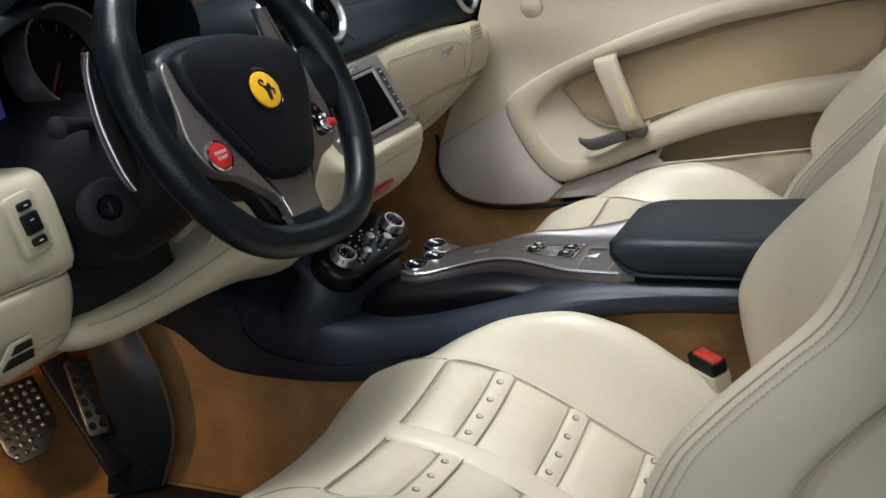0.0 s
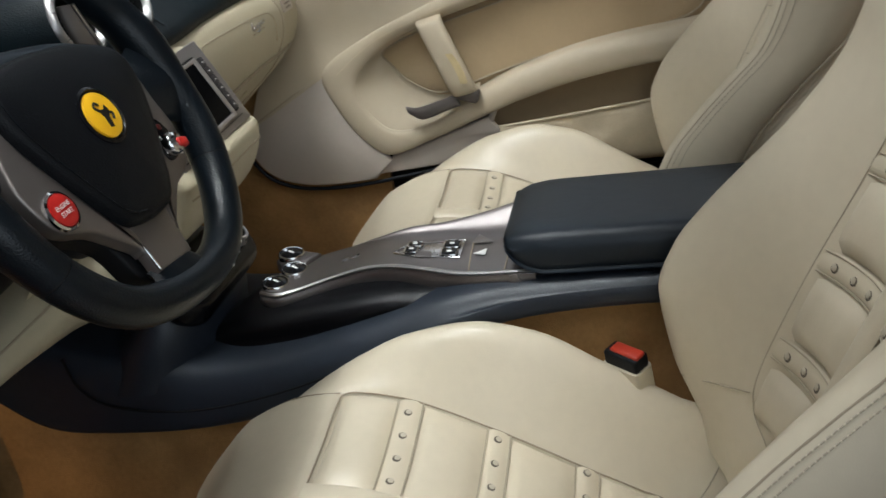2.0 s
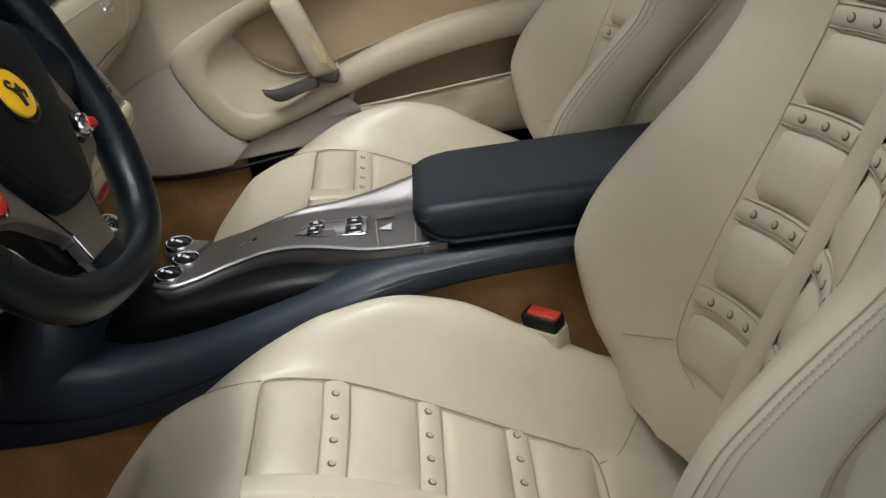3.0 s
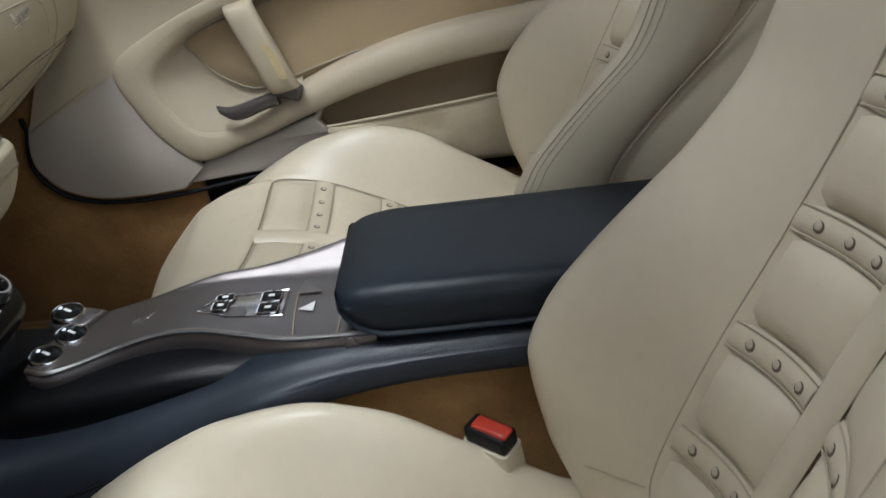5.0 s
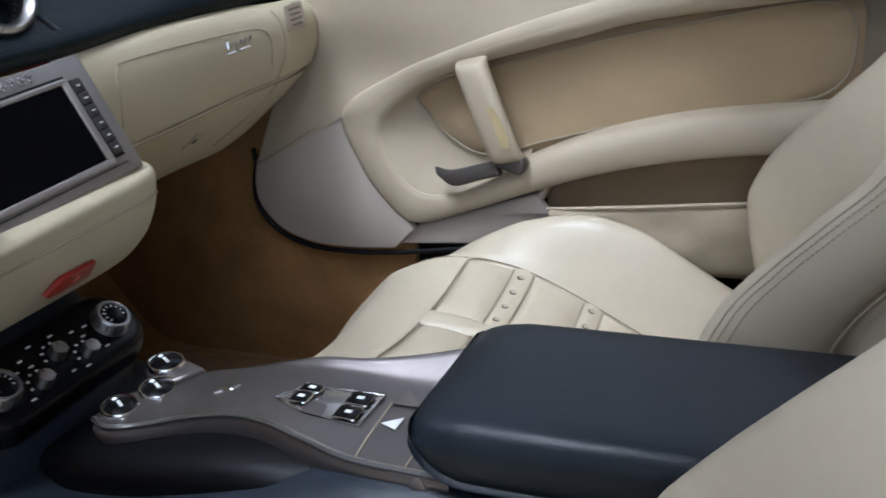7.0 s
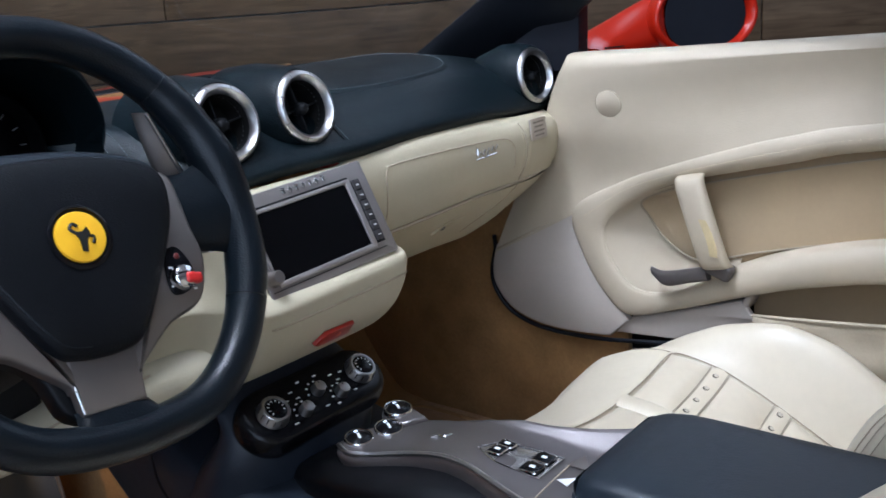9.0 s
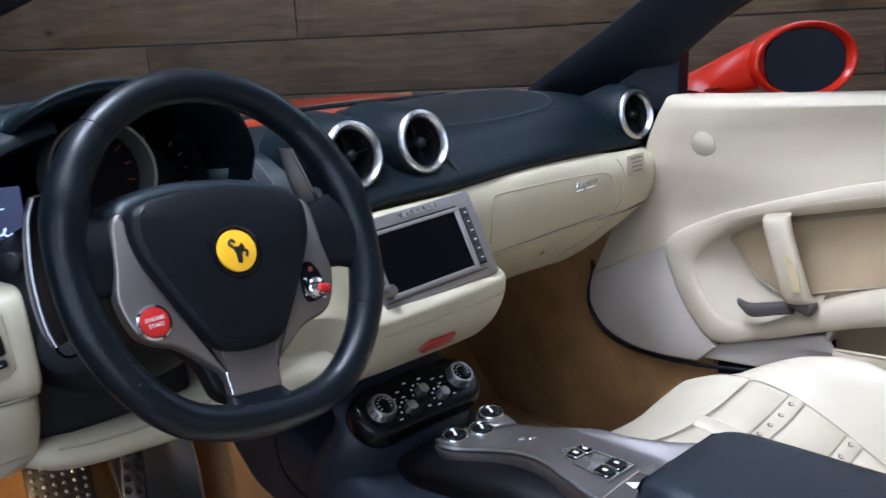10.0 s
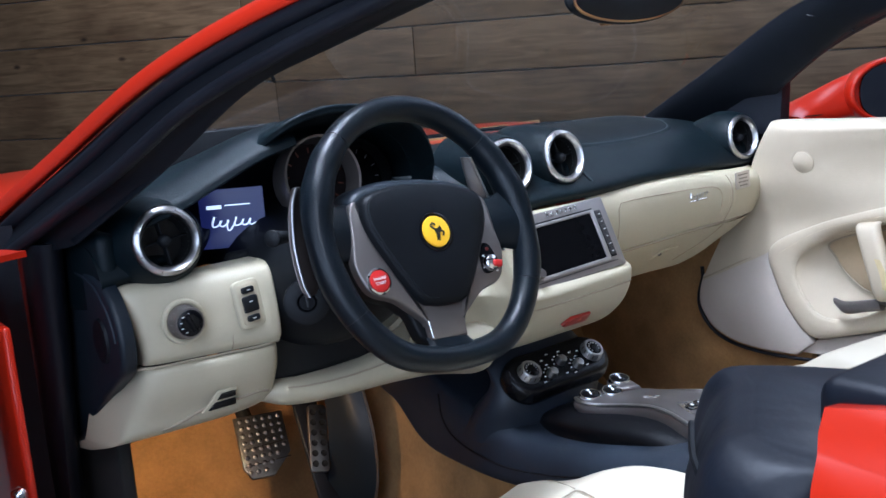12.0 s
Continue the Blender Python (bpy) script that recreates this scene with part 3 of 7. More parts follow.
front = (0, 0, 0, 0, 0.3, 0.9, 1, 1, 1, 1, 0.85, 0.3, 0, 0, 0, 0)
rows = []
for f, x, xf in ((0.0, 0.617, 0.617), (0.04, 0.609, 0.609), (0.3, 0.604, 0.605), (0.6, 0.604, 0.604), (0.85, 0.611, 0.606), (0.95, 0.620, 0.609), (1.0, 0.637, 0.613), (1.015, 0.662, 0.640)):
    rows.append([(x * (1 - g) + xf * g, a[0] * (1 - f) + b[0] * f, a[1] * (1 - f) + b[1] * f) for a, b, g in zip(outer, inside, front)])
part("armrest_band", loft(rows, 24, 90), CREAM_DOOR, DOOR, "cream leather padded band sweeping round the pull recess")
stitches([(0.594, a[0] * 0.55 + b[0] * 0.45, a[1] * 0.55 + b[1] * 0.45) for a, b in zip(outer[:7], inside[:7])], DOOR, 110, 0.004)
thread("seam", along(outer[:7], 0.612), DOOR, SEAM, 0.0016, 40)
part("recess_panel", prism([(-0.13, 0.48), (-0.13, 0.64), (-0.22, 0.685), (-0.40, 0.735), (-0.6, 0.775), (-1.0, 0.81), (-1.0, 0.62), (-0.6, 0.60), (-0.38, 0.55), (-0.28, 0.49)], 0.012,
                          Matrix(((0, 0, -1, 0.684), (1, 0, 0, 0), (0, 1, 0, 0), (0, 0, 0, 1))), 0.0), CREAM_DOOR, DOOR)
# scooped bowl ahead of the pull handle
rim_tan = [(-0.272, 0.673), (-0.215, 0.651), (-0.207, 0.638), (-0.214, 0.615), (-0.235, 0.592), (-0.258, 0.574), (-0.297, 0.558), (-0.366, 0.577)]
bowl = []
for u in (0.0, 0.12, 0.3, 0.5, 0.75, 1.0, 1.1):
    line = []
    for a, b, g in zip(inside[4:12], rim_tan, front[4:12]):
        xe = 0.637 * (1 - g) + 0.613 * g
        line.append((xe + (0.6425 - xe) * math.sin(min(1, u) * math.pi / 2) ** 1.15, a[0] + (b[0] - a[0]) * u, a[1] + (b[1] - a[1]) * u))
    bowl.append(line)
part("recess_bowl", loft(bowl, 24, 60), CREAM_DOOR, DOOR)
tan = cr([(-0.206, 0.648), (-0.30, 0.684), (-0.424, 0.716), (-0.60, 0.749), (-0.745, 0.766), (-0.775, 0.72), (-0.745, 0.655), (-0.60, 0.632), (-0.489, 0.612), (-0.39, 0.588), (-0.300, 0.560), (-0.245, 0.585), (-0.216, 0.62)], 60, True)
mid = np.mean(tan, 0)
tuck = [np.array((p[0] - (0.010 if p[0] < -0.70 else 0.0), p[1] + (0.014 if p[1] > curve1((-0.80, -0.30, -0.2), (0.71, 0.63, 0.60), p[0]) else -0.014) * min(1, max(0, (-0.24 - p[0]) / 0.08)))) for p in tan]
part("inset_panel", grid_mesh([[(x, *(mid + (p - mid) * f)) for p in (tuck if f == 1.0 else tan)] for x, f in ((0.645, 1.0), (0.640, 0.998), (0.638, 0.985), (0.638, 0.85), (0.638, 0.65), (0.638, 0.4), (0.638, 0.2), (0.638, 0.02))], True, True), TAN, DOOR, "tan suede inset panel")
thread("seam", [(0.638, *p) for p in tan], DOOR, SEAM, 0.0017, 0, True)

# pull handle and lever
hs = []
for y, z, x in ((-0.298, 0.708, 0.612), (-0.303, 0.700, 0.588), (-0.318, 0.662, 0.580), (-0.334, 0.612, 0.580), (-0.344, 0.576, 0.586), (-0.348, 0.564, 0.602)):
    hs.append([(x - 0.006, y - 0.018, z + 0.004), (x - 0.010, y, z), (x - 0.006, y + 0.018, z - 0.004), (x + 0.012, y + 0.020, z - 0.004), (x + 0.016, y, z), (x + 0.012, y - 0.020, z + 0.004)])
pull = part("pull_handle", loft(hs, 22, 24, True, True), CREAM_DOOR, DOOR, "cream leather pull handle")
part("worn_patch", loft([[(0.5692, -0.326 - 0.004 * math.sin(a) - 0.3 * d, 0.648 - d), (0.5688, -0.337 - 0.006 * math.sin(a) - 0.3 * d, 0.648 - d)] for d, a in ((0.0, 0.3), (0.02, 1.2), (0.04, 1.6), (0.055, 0.6))], 8, 4), TANTAG, pull, "yellowed worn patch on the handle")
lv = [[(0.600, -0.238, 0.549), (0.590, -0.240, 0.547), (0.590, -0.243, 0.538), (0.602, -0.241, 0.538)], [(0.598, -0.262, 0.546), (0.584, -0.264, 0.543), (0.584, -0.268, 0.527), (0.600, -0.266, 0.526)],
      [(0.600, -0.305, 0.558), (0.585, -0.305, 0.556), (0.585, -0.307, 0.540), (0.602, -0.307, 0.538)], [(0.602, -0.330, 0.566), (0.588, -0.330, 0.565), (0.588, -0.333, 0.548), (0.604, -0.333, 0.546)]]
part("release_lever", loft(lv, 18, 18, True, True), mat("bronze_grey_lacquer", (0.13, 0.115, 0.11), 0.3, metal=0.5), DOOR, "dark grey metal release lever")
part("lever_base", block(0.024, 0.042, 0.026, pose(0.598, -0.348, 0.566, 18, 0, 0), 0.006), mat("dark_bronze_plastic", (0.10, 0.088, 0.084), 0.4, metal=0.3), DOOR)
# speaker button
at = drape(upper, [(0.60, y, z) for y, z in ((-0.155, 0.812), (-0.140, 0.812), (-0.155, 0.827))], (1, 0, 0), 0.0)
TWM = basis(at[0], (at[1] - at[0]).cross(at[2] - at[0]) * -1.0 if (at[1] - at[0]).cross(at[2] - at[0]).x > 0 else (at[1] - at[0]).cross(at[2] - at[0]), (0, 1, 0))
part("tweeter_cover", revolve([(0, 0.0016), (0.0205, 0.0014), (0.0215, 0.0006), (0.0215, -0.004)], TWM, 32), CREAM_DOOR, DOOR, "round cream tweeter cover")
part("tweeter_gap", revolve([(0.0212, 0.0), (0.0222, 0.0011), (0.0232, 0.0)], TWM, 32), SEAM, DOOR)
# kick panel
kick = cr([(0.100, 0.545), (0.110, 0.505), (0.106, 0.467), (0.072, 0.427), (0.012, 0.406), (-0.06, 0.402), (-0.131, 0.406)], 28)
kick = [tuple(p) for p in kick] + [(-0.169, 0.441), (-0.131, 0.485), (-0.099, 0.545), (-0.068, 0.622), (0.015, 0.586)]
thread("kick_seam", [(0.6135, -0.088, 0.6235), (0.6115, -0.030, 0.595), (0.6105, 0.030, 0.563), (0.611, 0.078, 0.5375)], DOOR, SEAM, 0.0022, 20)
part("kick_panel", prism(kick, 0.014, Matrix(((0, 0, -1, 0.652), (1, 0, 0, 0), (0, 1, 0, 0), (0, 0, 0, 1))), 0.004), GREY_CREAM, DOOR, "grey-cream vinyl kick panel with rounded front")
low = [(0.108, 0.56)] + [(y + 0.006 * (y > 0), z - 0.009) for y, z in kick[:28]] + [(-0.30, 0.418), (-0.5, 0.402), (-0.72, 0.398)]
part("bottom_seal", tube([(0.646, *p) for p in low], 0.0040, 8), RUBBER, DOOR)
# lower strip and map pocket
part("lower_strip", prism([(-0.142, 0.410), (-0.190, 0.446), (-0.275, 0.474), (-0.372, 0.512), (-0.388, 0.490), (-0.60, 0.500), (-0.72, 0.505), (-0.72, 0.405), (-0.5, 0.408), (-0.3, 0.424)], 0.010,
                         Matrix(((0, 0, -1, 0.634), (1, 0, 0, 0), (0, 1, 0, 0), (0, 0, 0, 1))), 0.004), GREY_CREAM, DOOR)
part("pocket_lining", prism([(-0.375, 0.40), (-0.375, 0.535), (-0.6, 0.60), (-1.0, 0.62), (-1.0, 0.40)], 0.006, Matrix(((0, 0, -1, 0.674), (1, 0, 0, 0), (0, 1, 0, 0), (0, 0, 0, 1))), 0.0), TAN, DOOR, "tan pocket lining")
part("pocket_end", block(0.05, 0.010, 0.045, pose(0.650, -0.381, 0.516, 24), 0.003), GREY_CREAM, DOOR)
pk = []
for i in range(13):
    f = i / 12
    y = -0.392 - 0.36 * f
    wob = 0.0018 * math.sin(9 * f + 1.0) + 0.0010 * math.sin(23 * f)
    pk.append([(0.630, y, 0.489 + 0.030 * f), (0.617 + wob, y, 0.492 + 0.030 * f), (0.612 - wob * 1.6, y, 0.466 + 0.018 * f), (0.611 + wob * 1.5, y, 0.440 + 0.006 * f), (0.618, y, 0.412), (0.632, y, 0.402)])
part("map_pocket", loft(pk, 46, 18), POCKET, DOOR, "gathered elastic cloth map pocket")
part("pocket_rim", tube([(0.622, -0.390, 0.4915), (0.615, -0.50, 0.502), (0.616, -0.62, 0.512), (0.620, -0.76, 0.523)], 0.0035, 6, 20), POCKET, DOOR)

# lower front lining sheared outward, sliding along the camera's sight lines
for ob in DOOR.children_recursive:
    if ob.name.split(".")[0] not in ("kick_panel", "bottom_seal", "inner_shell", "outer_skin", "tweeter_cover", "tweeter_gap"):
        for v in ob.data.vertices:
            view_shear = 0.026 * ease((v.co.y + 0.42) / 0.22) * ease((0.78 - v.co.z) / 0.12)
            v.co.x += view_shear
            v.co.y += 0.7 * view_shear

# the driver's door, the mirror image of the other, stands wide open
HINGE = Matrix.Translation((-0.86, 0.22, 0))
swing = HINGE @ pose(0, 0, 0, 0, 0, -62) @ HINGE.inverted() @ Matrix.Diagonal((-1, 1, 1, 1)) @ Matrix.Translation((0.62, -0.4, 0.34))
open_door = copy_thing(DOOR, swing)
open_door.name = "driver_door"
tagged(open_door, "wide open driver door with cream leather lining and red skin", "door")

# ================================================================= wing mirror
WM = thing("wing_mirror", (0.80, -0.09, 0.86), "red wing mirror with dark glass on the passenger side", "mirror")
mn = Vector((-0.46, -0.885, 0.06)).normalized()
MM = basis((0.955, -0.170, 0.924), mn, (0.885, -0.46, 0))
hse = [[(w * math.cos(a) * (1 if math.cos(a) > 0 else 1.1), h * math.sin(a), d) for a in [2 * math.pi * k / 14 for k in range(14)]]
       for d, w, h in ((-0.115, 0.016, 0.012), (-0.105, 0.062, 0.042), (-0.06, 0.096, 0.064), (-0.015, 0.110, 0.073), (0.006, 0.111, 0.074), (0.012, 0.104, 0.069), (0.004, 0.096, 0.063), (-0.012, 0.092, 0.060))]
bm = loft(hse, 26, 36, True, True)
bm.transform(MM)
part("housing", bm, RED, WM)
el = [(0.090 * math.copysign(abs(math.cos(a)) ** 0.8, math.cos(a)), 0.059 * math.copysign(abs(math.sin(a)) ** 0.8, math.sin(a))) for a in [2 * math.pi * k / 40 for k in range(40)]]
part("mirror_glass", prism(el, 0.004, MM @ pose(0, 0, -0.006)), MIRROR, WM, "dark mirror glass")
arm = [[(0.74, 0.055, 0.862), (0.73, 0.04, 0.882), (0.745, -0.06, 0.886), (0.76, -0.07, 0.862)], [(0.80, 0.02, 0.866), (0.80, 0.005, 0.905), (0.80, -0.06, 0.900), (0.80, -0.06, 0.866)],
       [(0.87, -0.06, 0.880), (0.865, -0.07, 0.950), (0.87, -0.11, 0.945), (0.87, -0.115, 0.880)], [(0.93, -0.10, 0.885), (0.925, -0.105, 0.970), (0.93, -0.14, 0.965), (0.93, -0.145, 0.885)]]
part("stalk", loft(arm, 18, 20, True, True), RED, WM)
part("joint_line", tube([(0.758, -0.072, 0.886), (0.79, -0.066, 0.884), (0.84, -0.088, 0.884)], 0.0015, 5, 10), INK, WM)

# ================================================================= dashboard
GREYTHREAD = mat("grey_thread", (0.09, 0.11, 0.12), 0.6)
DB = thing("dashboard", (0, 0.2, 0.60), "two-tone dashboard in black and cream leather", "dashboard")
top = []
for x, y1, z1, crown in ((-0.70, 0.02, 0.80, -0.02), (-0.62, 0.02, 0.815, -0.01), (-0.54, 0.06, 0.82, 0.0), (-0.46, 0.16, 0.84, 0.004), (-0.36, 0.17, 0.84, 0.006), (-0.25, 0.15, 0.83, 0.016), (-0.17, 0.02, 0.80, 0.012),
                         (-0.09, -0.062, 0.806, 0.0), (0.0, -0.072, 0.812, 0.0), (0.12, -0.074, 0.812, 0.0), (0.25, -0.060, 0.812, 0.002), (0.42, -0.048, 0.809, 0.002), (0.56, -0.036, 0.799, -0.002), (0.645, -0.026, 0.798, -0.010), (0.70, 0.04, 0.795, -0.03)):
    s = min(1.0, max(0.0, (0.12 - y1) / 0.19))
    top.append([(x, 0.47, 0.866 + crown), (x, 0.36, 0.886 + crown), (x, 0.24, 0.897 + crown), (x, 0.14 + 0.06 * (1 - s), 0.895 + crown), (x, y1 + 0.088, 0.880 + crown), (x, y1 + 0.035, 0.850), (x, y1 + 0.006, z1 + 0.014), (x, y1 + 0.012, z1)])
dash_top = part("dash_top", loft(top, 70, 34), DASH, DB, "black stitched leather dash top")
# stitched oval pad above the glove box
pad = cr([(0.16, 0.06), (0.20, 0.030), (0.34, 0.028), (0.48, 0.060), (0.535, 0.14), (0.53, 0.25), (0.44, 0.30), (0.28, 0.31), (0.17, 0.28), (0.145, 0.16)], 60, True)


def dash_z(x, y):
    y1 = curve1((0.0, 0.12, 0.25, 0.42, 0.56, 0.63), (-0.072, -0.074, -0.060, -0.048, -0.030, -0.005), x)
    return curve1((y1 + 0.006, y1 + 0.035, y1 + 0.088, 0.14, 0.24, 0.36, 0.47), (0.828, 0.850, 0.880, 0.8955, 0.8985, 0.888, 0.866), y)


cen = np.mean([p for p in pad], 0)
prow = [[(p[0] * f + cen[0] * (1 - f), p[1] * f + cen[1] * (1 - f), dash_z(p[0] * f + cen[0] * (1 - f), p[1] * f + cen[1] * (1 - f)) + h) for p in pad] for f, h in ((1.03, -0.004), (1.0, 0.002), (0.96, 0.0045), (0.8, 0.005), (0.4, 0.005), (0.05, 0.005))]
part("dash_pad", grid_mesh(prow, True, False), DASH, DB)
stitches([(p[0] * 0.965 + cen[0] * 0.035, p[1] * 0.965 + cen[1] * 0.035, dash_z(p[0] * 0.965 + cen[0] * 0.035, p[1] * 0.965 + cen[1] * 0.035) + 0.0055) for p in pad], DB, 200, 0.0035, GREYTHREAD)
thread("seam", drape(dash_top, [(0.128 + 0.02 * (f - 0.5), -0.065 + 0.44 * f, 0.86) for f in [k / 24 for k in range(25)]], (0, 0.35, -1)), DB, PLASTIC, 0.0011)
stitches(drape(dash_top, [(0.134 + 0.02 * (f - 0.5), -0.065 + 0.44 * f, 0.86) for f in [k / 24 for k in range(25)]], (0, 0.35, -1), 0.0004), DB, 90, 0.0032, GREYTHREAD, 0.0006)
for x in (-0.150, -0.138):
    stitches(drape(dash_top, [(x, -0.03 + 0.3 * f, 0.86) for f in [k / 24 for k in range(25)]], (0, 0.35, -1), 0.0004), DB, 60, 0.0032, GREYTHREAD, 0.0006)

# glove box side, cream
gl = []
for x, d, e in ((0.105, 0.006, 0.0), (0.15, 0.006, 0.0), (0.28, 0.012, 0.0), (0.42, 0.020, 0.004), (0.54, 0.019, 0.006), (0.619, 0.027, 0.02), (0.656, 0.064, 0.05), (0.669, 0.14, 0.09)):
    sag = 0.018 * min(1, max(0, (x - 0.36) / 0.22))
    gl.append([(x, -0.052 + d, 0.816 - sag), (x, -0.072 + d, 0.806 - sag), (x, -0.082 + d, 0.775 - 0.3 * sag), (x, -0.079 + d, 0.735), (x, -0.066 + d, 0.702 + e * 0.2)])
lid = part("glove_box_lid", loft(gl, 44, 18), CREAM_DASH, DB, "cream leather glove box lid")
gl2 = []
for x, d, e in ((0.105, 0.006, 0.0), (0.15, 0.006, 0.0), (0.28, 0.012, 0.0), (0.42, 0.020, -0.003), (0.53, 0.019, -0.004), (0.606, 0.029, 0.010), (0.646, 0.068, 0.040), (0.662, 0.14, 0.075)):
    gl2.append([(x, -0.066 + d, 0.698 + e * 0.2), (x, -0.040 + d, 0.672 + e * 0.4), (x, 0.000 + d, 0.640 + e * 0.7), (x, 0.040 + d, 0.610 + e), (x, 0.085 + d, 0.592 + e), (x, 0.22, 0.590 + e)])
low_panel = part("lower_dash_panel", loft(gl2, 40, 18), CREAM_DASH, DB)
thread("seam", [(x, -0.068 + d, 0.700 + e * 0.2) for x, d, e in ((0.13, 0.006, 0), (0.28, 0.012, 0), (0.42, 0.020, 0.004), (0.54, 0.020, 0.01), (0.60, 0.034, 0.03), (0.632, 0.063, 0.05))], DB, SEAM, 0.0022, 30)
ahead = (0, 1, 0)
for x0, th in ((0.508, True), (0.500, False), (0.518, False)):
    line = [(x0 + 0.008 * math.sin(math.pi * f), -0.08, 0.795 - 0.092 * f) for f in [k / 16 for k in range(17)]]
    if th:
        thread("seam", drape(lid, line, ahead, 0.0002), DB, SEAM, 0.0013)
        thread("seam", drape(low_panel, [(0.505 - 0.05 * f ** 1.5, 0.0, 0.697 - 0.075 * f) for f in [k / 12 for k in range(13)]], ahead, 0.0002), DB, SEAM, 0.0013)
    else:
        stitches(drape(lid, line, ahead, 0.0002), DB, 26, 0.0032, STITCH, 0.0005)
inset_line = drape(lid, [tuple(p) for p in cr([(0.168, -0.08, 0.722), (0.168, -0.08, 0.772), (0.174, -0.08, 0.787), (0.192, -0.08, 0.792), (0.30, -0.08, 0.789), (0.43, -0.08, 0.782), (0.468, -0.08, 0.776), (0.482, -0.08, 0.760), (0.484, -0.08, 0.728)], 70)], ahead, 0.0002)
thread("piping", inset_line, DB, SEAM, 0.0010)
stitches([(x, y - 0.0003, z - 0.0035) for x, y, z in inset_line], DB, 110, 0.0030, STITCH, 0.0005)
# glove box lock
at = drape(low_panel, [(0.366, 0.0, 0.662), (0.376, 0.0, 0.662), (0.366, 0.0, 0.672)], ahead, 0.0)
GLM = basis(at[0], (at[1] - at[0]).cross(at[2] - at[0]), (1, 0, 0))
part("lock_plate", prism([(-0.030, -0.013), (0.030, -0.013), (0.034, -0.009), (0.034, 0.009), (0.030, 0.013), (-0.018, 0.013)], 0.003, GLM, 0.001), CREAM_DASH, DB)
part("lock_knob", revolve([(0, 0.008), (0.006, 0.008), (0.008, 0.004), (0.0085, 0)], GLM @ pose(-0.016, 0, -0.001) @ Matrix.Diagonal((0.85, 0.85, 0.6, 1)), 16), SPOKE, DB)
part("lock_slot", revolve([(0.0042, 0.0), (0.0036, 0.0006), (0, 0.0006)], GLM @ pose(-0.016, 0, 0.0042), 14), INK, DB)
# model script as a plain chrome squiggle, and the dedication plate
sq = [(-0.030 + 0.060 * k / 26, 0.0052 * math.sin(k * 1.35) * (2.0 if k < 3 or 11 < k < 14 else 0.6) + 0.0012 * k / 9) for k in range(27)]
LGM = basis((0.407, -0.0600, 0.768), (0.03, -0.99, 0.08))
sc = tube([LGM @ Vector((x + 0.35 * y, y, 0.004)) for x, y in sq], 0.0013, 6, 80)
part("script_badge", sc, CHROME, DB, "small chrome script badge")
part("badge_foot", tube([LGM @ Vector((-0.030, -0.007, 0.003)), LGM @ Vector((0.026, -0.006, 0.003))], 0.0011, 6), CHROME, DB)
PTM = basis((0.548, -0.0625, 0.781), (0.06, -0.99, 0.10))
plate = part("dedication_plate", prism(rounded(0.050, 0.034, 0.002), 0.003, PTM, 0.0006), PLATE, DB, "small etched metal dedication plate")
for k in range(4):
    part("engraved_line", block(0.034 - 0.006 * (k % 2), 0.0028, 0.0006, PTM @ pose(0, 0.0105 - 0.007 * k, 0.0031), 0), mat("engraving", (0.20, 0.17, 0.15), 0.5), plate)

# centre stack, cream shell with the screen
cs = []
for x, b in ((-0.255, 0.125), (-0.19, 0.112), (-0.148, 0.090), (-0.134, 0.050), (-0.130, 0.020), (-0.120, 0.005), (-0.08, 0.001), (0.0, 0.0), (0.072, 0.0), (0.096, 0.003), (0.108, 0.016), (0.112, 0.045)):
    cs.append([(x, -0.062 + b * 0.6, 0.809), (x, -0.094 + b, 0.810), (x, -0.100 + b, 0.802), (x, -0.116 + b, 0.763), (x, -0.142 + b, 0.720), (x, -0.163 + b, 0.703 + 0.03 * x), (x, -0.163 + b, 0.688),
               (x, -0.155 + b, 0.664), (x, -0.135 + b, 0.635), (x, -0.098 + b, 0.606), (x, -0.05 + b, 0.590), (x, 0.08, 0.585)])
fascia = part("centre_fascia", loft(cs, 60, 48), CREAM_DASH, DB, "cream leather centre fascia")
thread("seam", drape(fascia, [(-0.118 + 0.218 * f, -0.15, 0.679 + 0.004 * f) for f in [k / 40 for k in range(41)]], (0, 1, 0), 0.0003), DB, SEAM, 0.0015)
SCM = pose(-0.0103, -0.1307, 0.7629, 65, -2.5, -1.7)
SCREEN = thing("infotainment_screen", (-0.01, -0.12, 0.70), "dark infotainment screen in a satin grey bezel", "screen")
BEZEL = mat("satin_bezel", (0.28, 0.256, 0.246), 0.36, metal=0.7, grain=0.04, grain_scale=900, vary=0.06)
FRAME = mat("pale_screen_frame", (0.42, 0.385, 0.37), 0.34, metal=0.7, grain=0.04, grain_scale=900, vary=0.06)
KEY = mat("warm_grey_key", (0.045, 0.041, 0.042), 0.4, metal=0.3)
part("bezel", prism(rounded(0.196, 0.118, 0.004), 0.016, SCM @ pose(0, 0, -0.016), 0.0015), BEZEL, SCREEN, "satin grey bezel")
part("display", prism(rounded(0.142, 0.0765, 0.0015), 0.0012, SCM @ pose(-0.0115, -0.0022, 0.0002)), SCREENGLASS, SCREEN, "switched-off black display")
part("display_frame", merge(*[block(sx, sy, 0.003, SCM @ pose(x, y, 0.0012), 0.001) for x, y, sx, sy in ((-0.0075, 0.0385, 0.150, 0.005), (-0.0075, -0.0435, 0.150, 0.006), (-0.0845, -0.0022, 0.004, 0.082), (0.0645, -0.0022, 0.008, 0.082))]), FRAME, SCREEN)
# Black strip paints the shadow line below the top band.
part("shadow_gap", block(0.150, 0.0024, 0.0008, SCM @ pose(-0.0075, 0.0424, 0.0003), 0), INK, SCREEN)
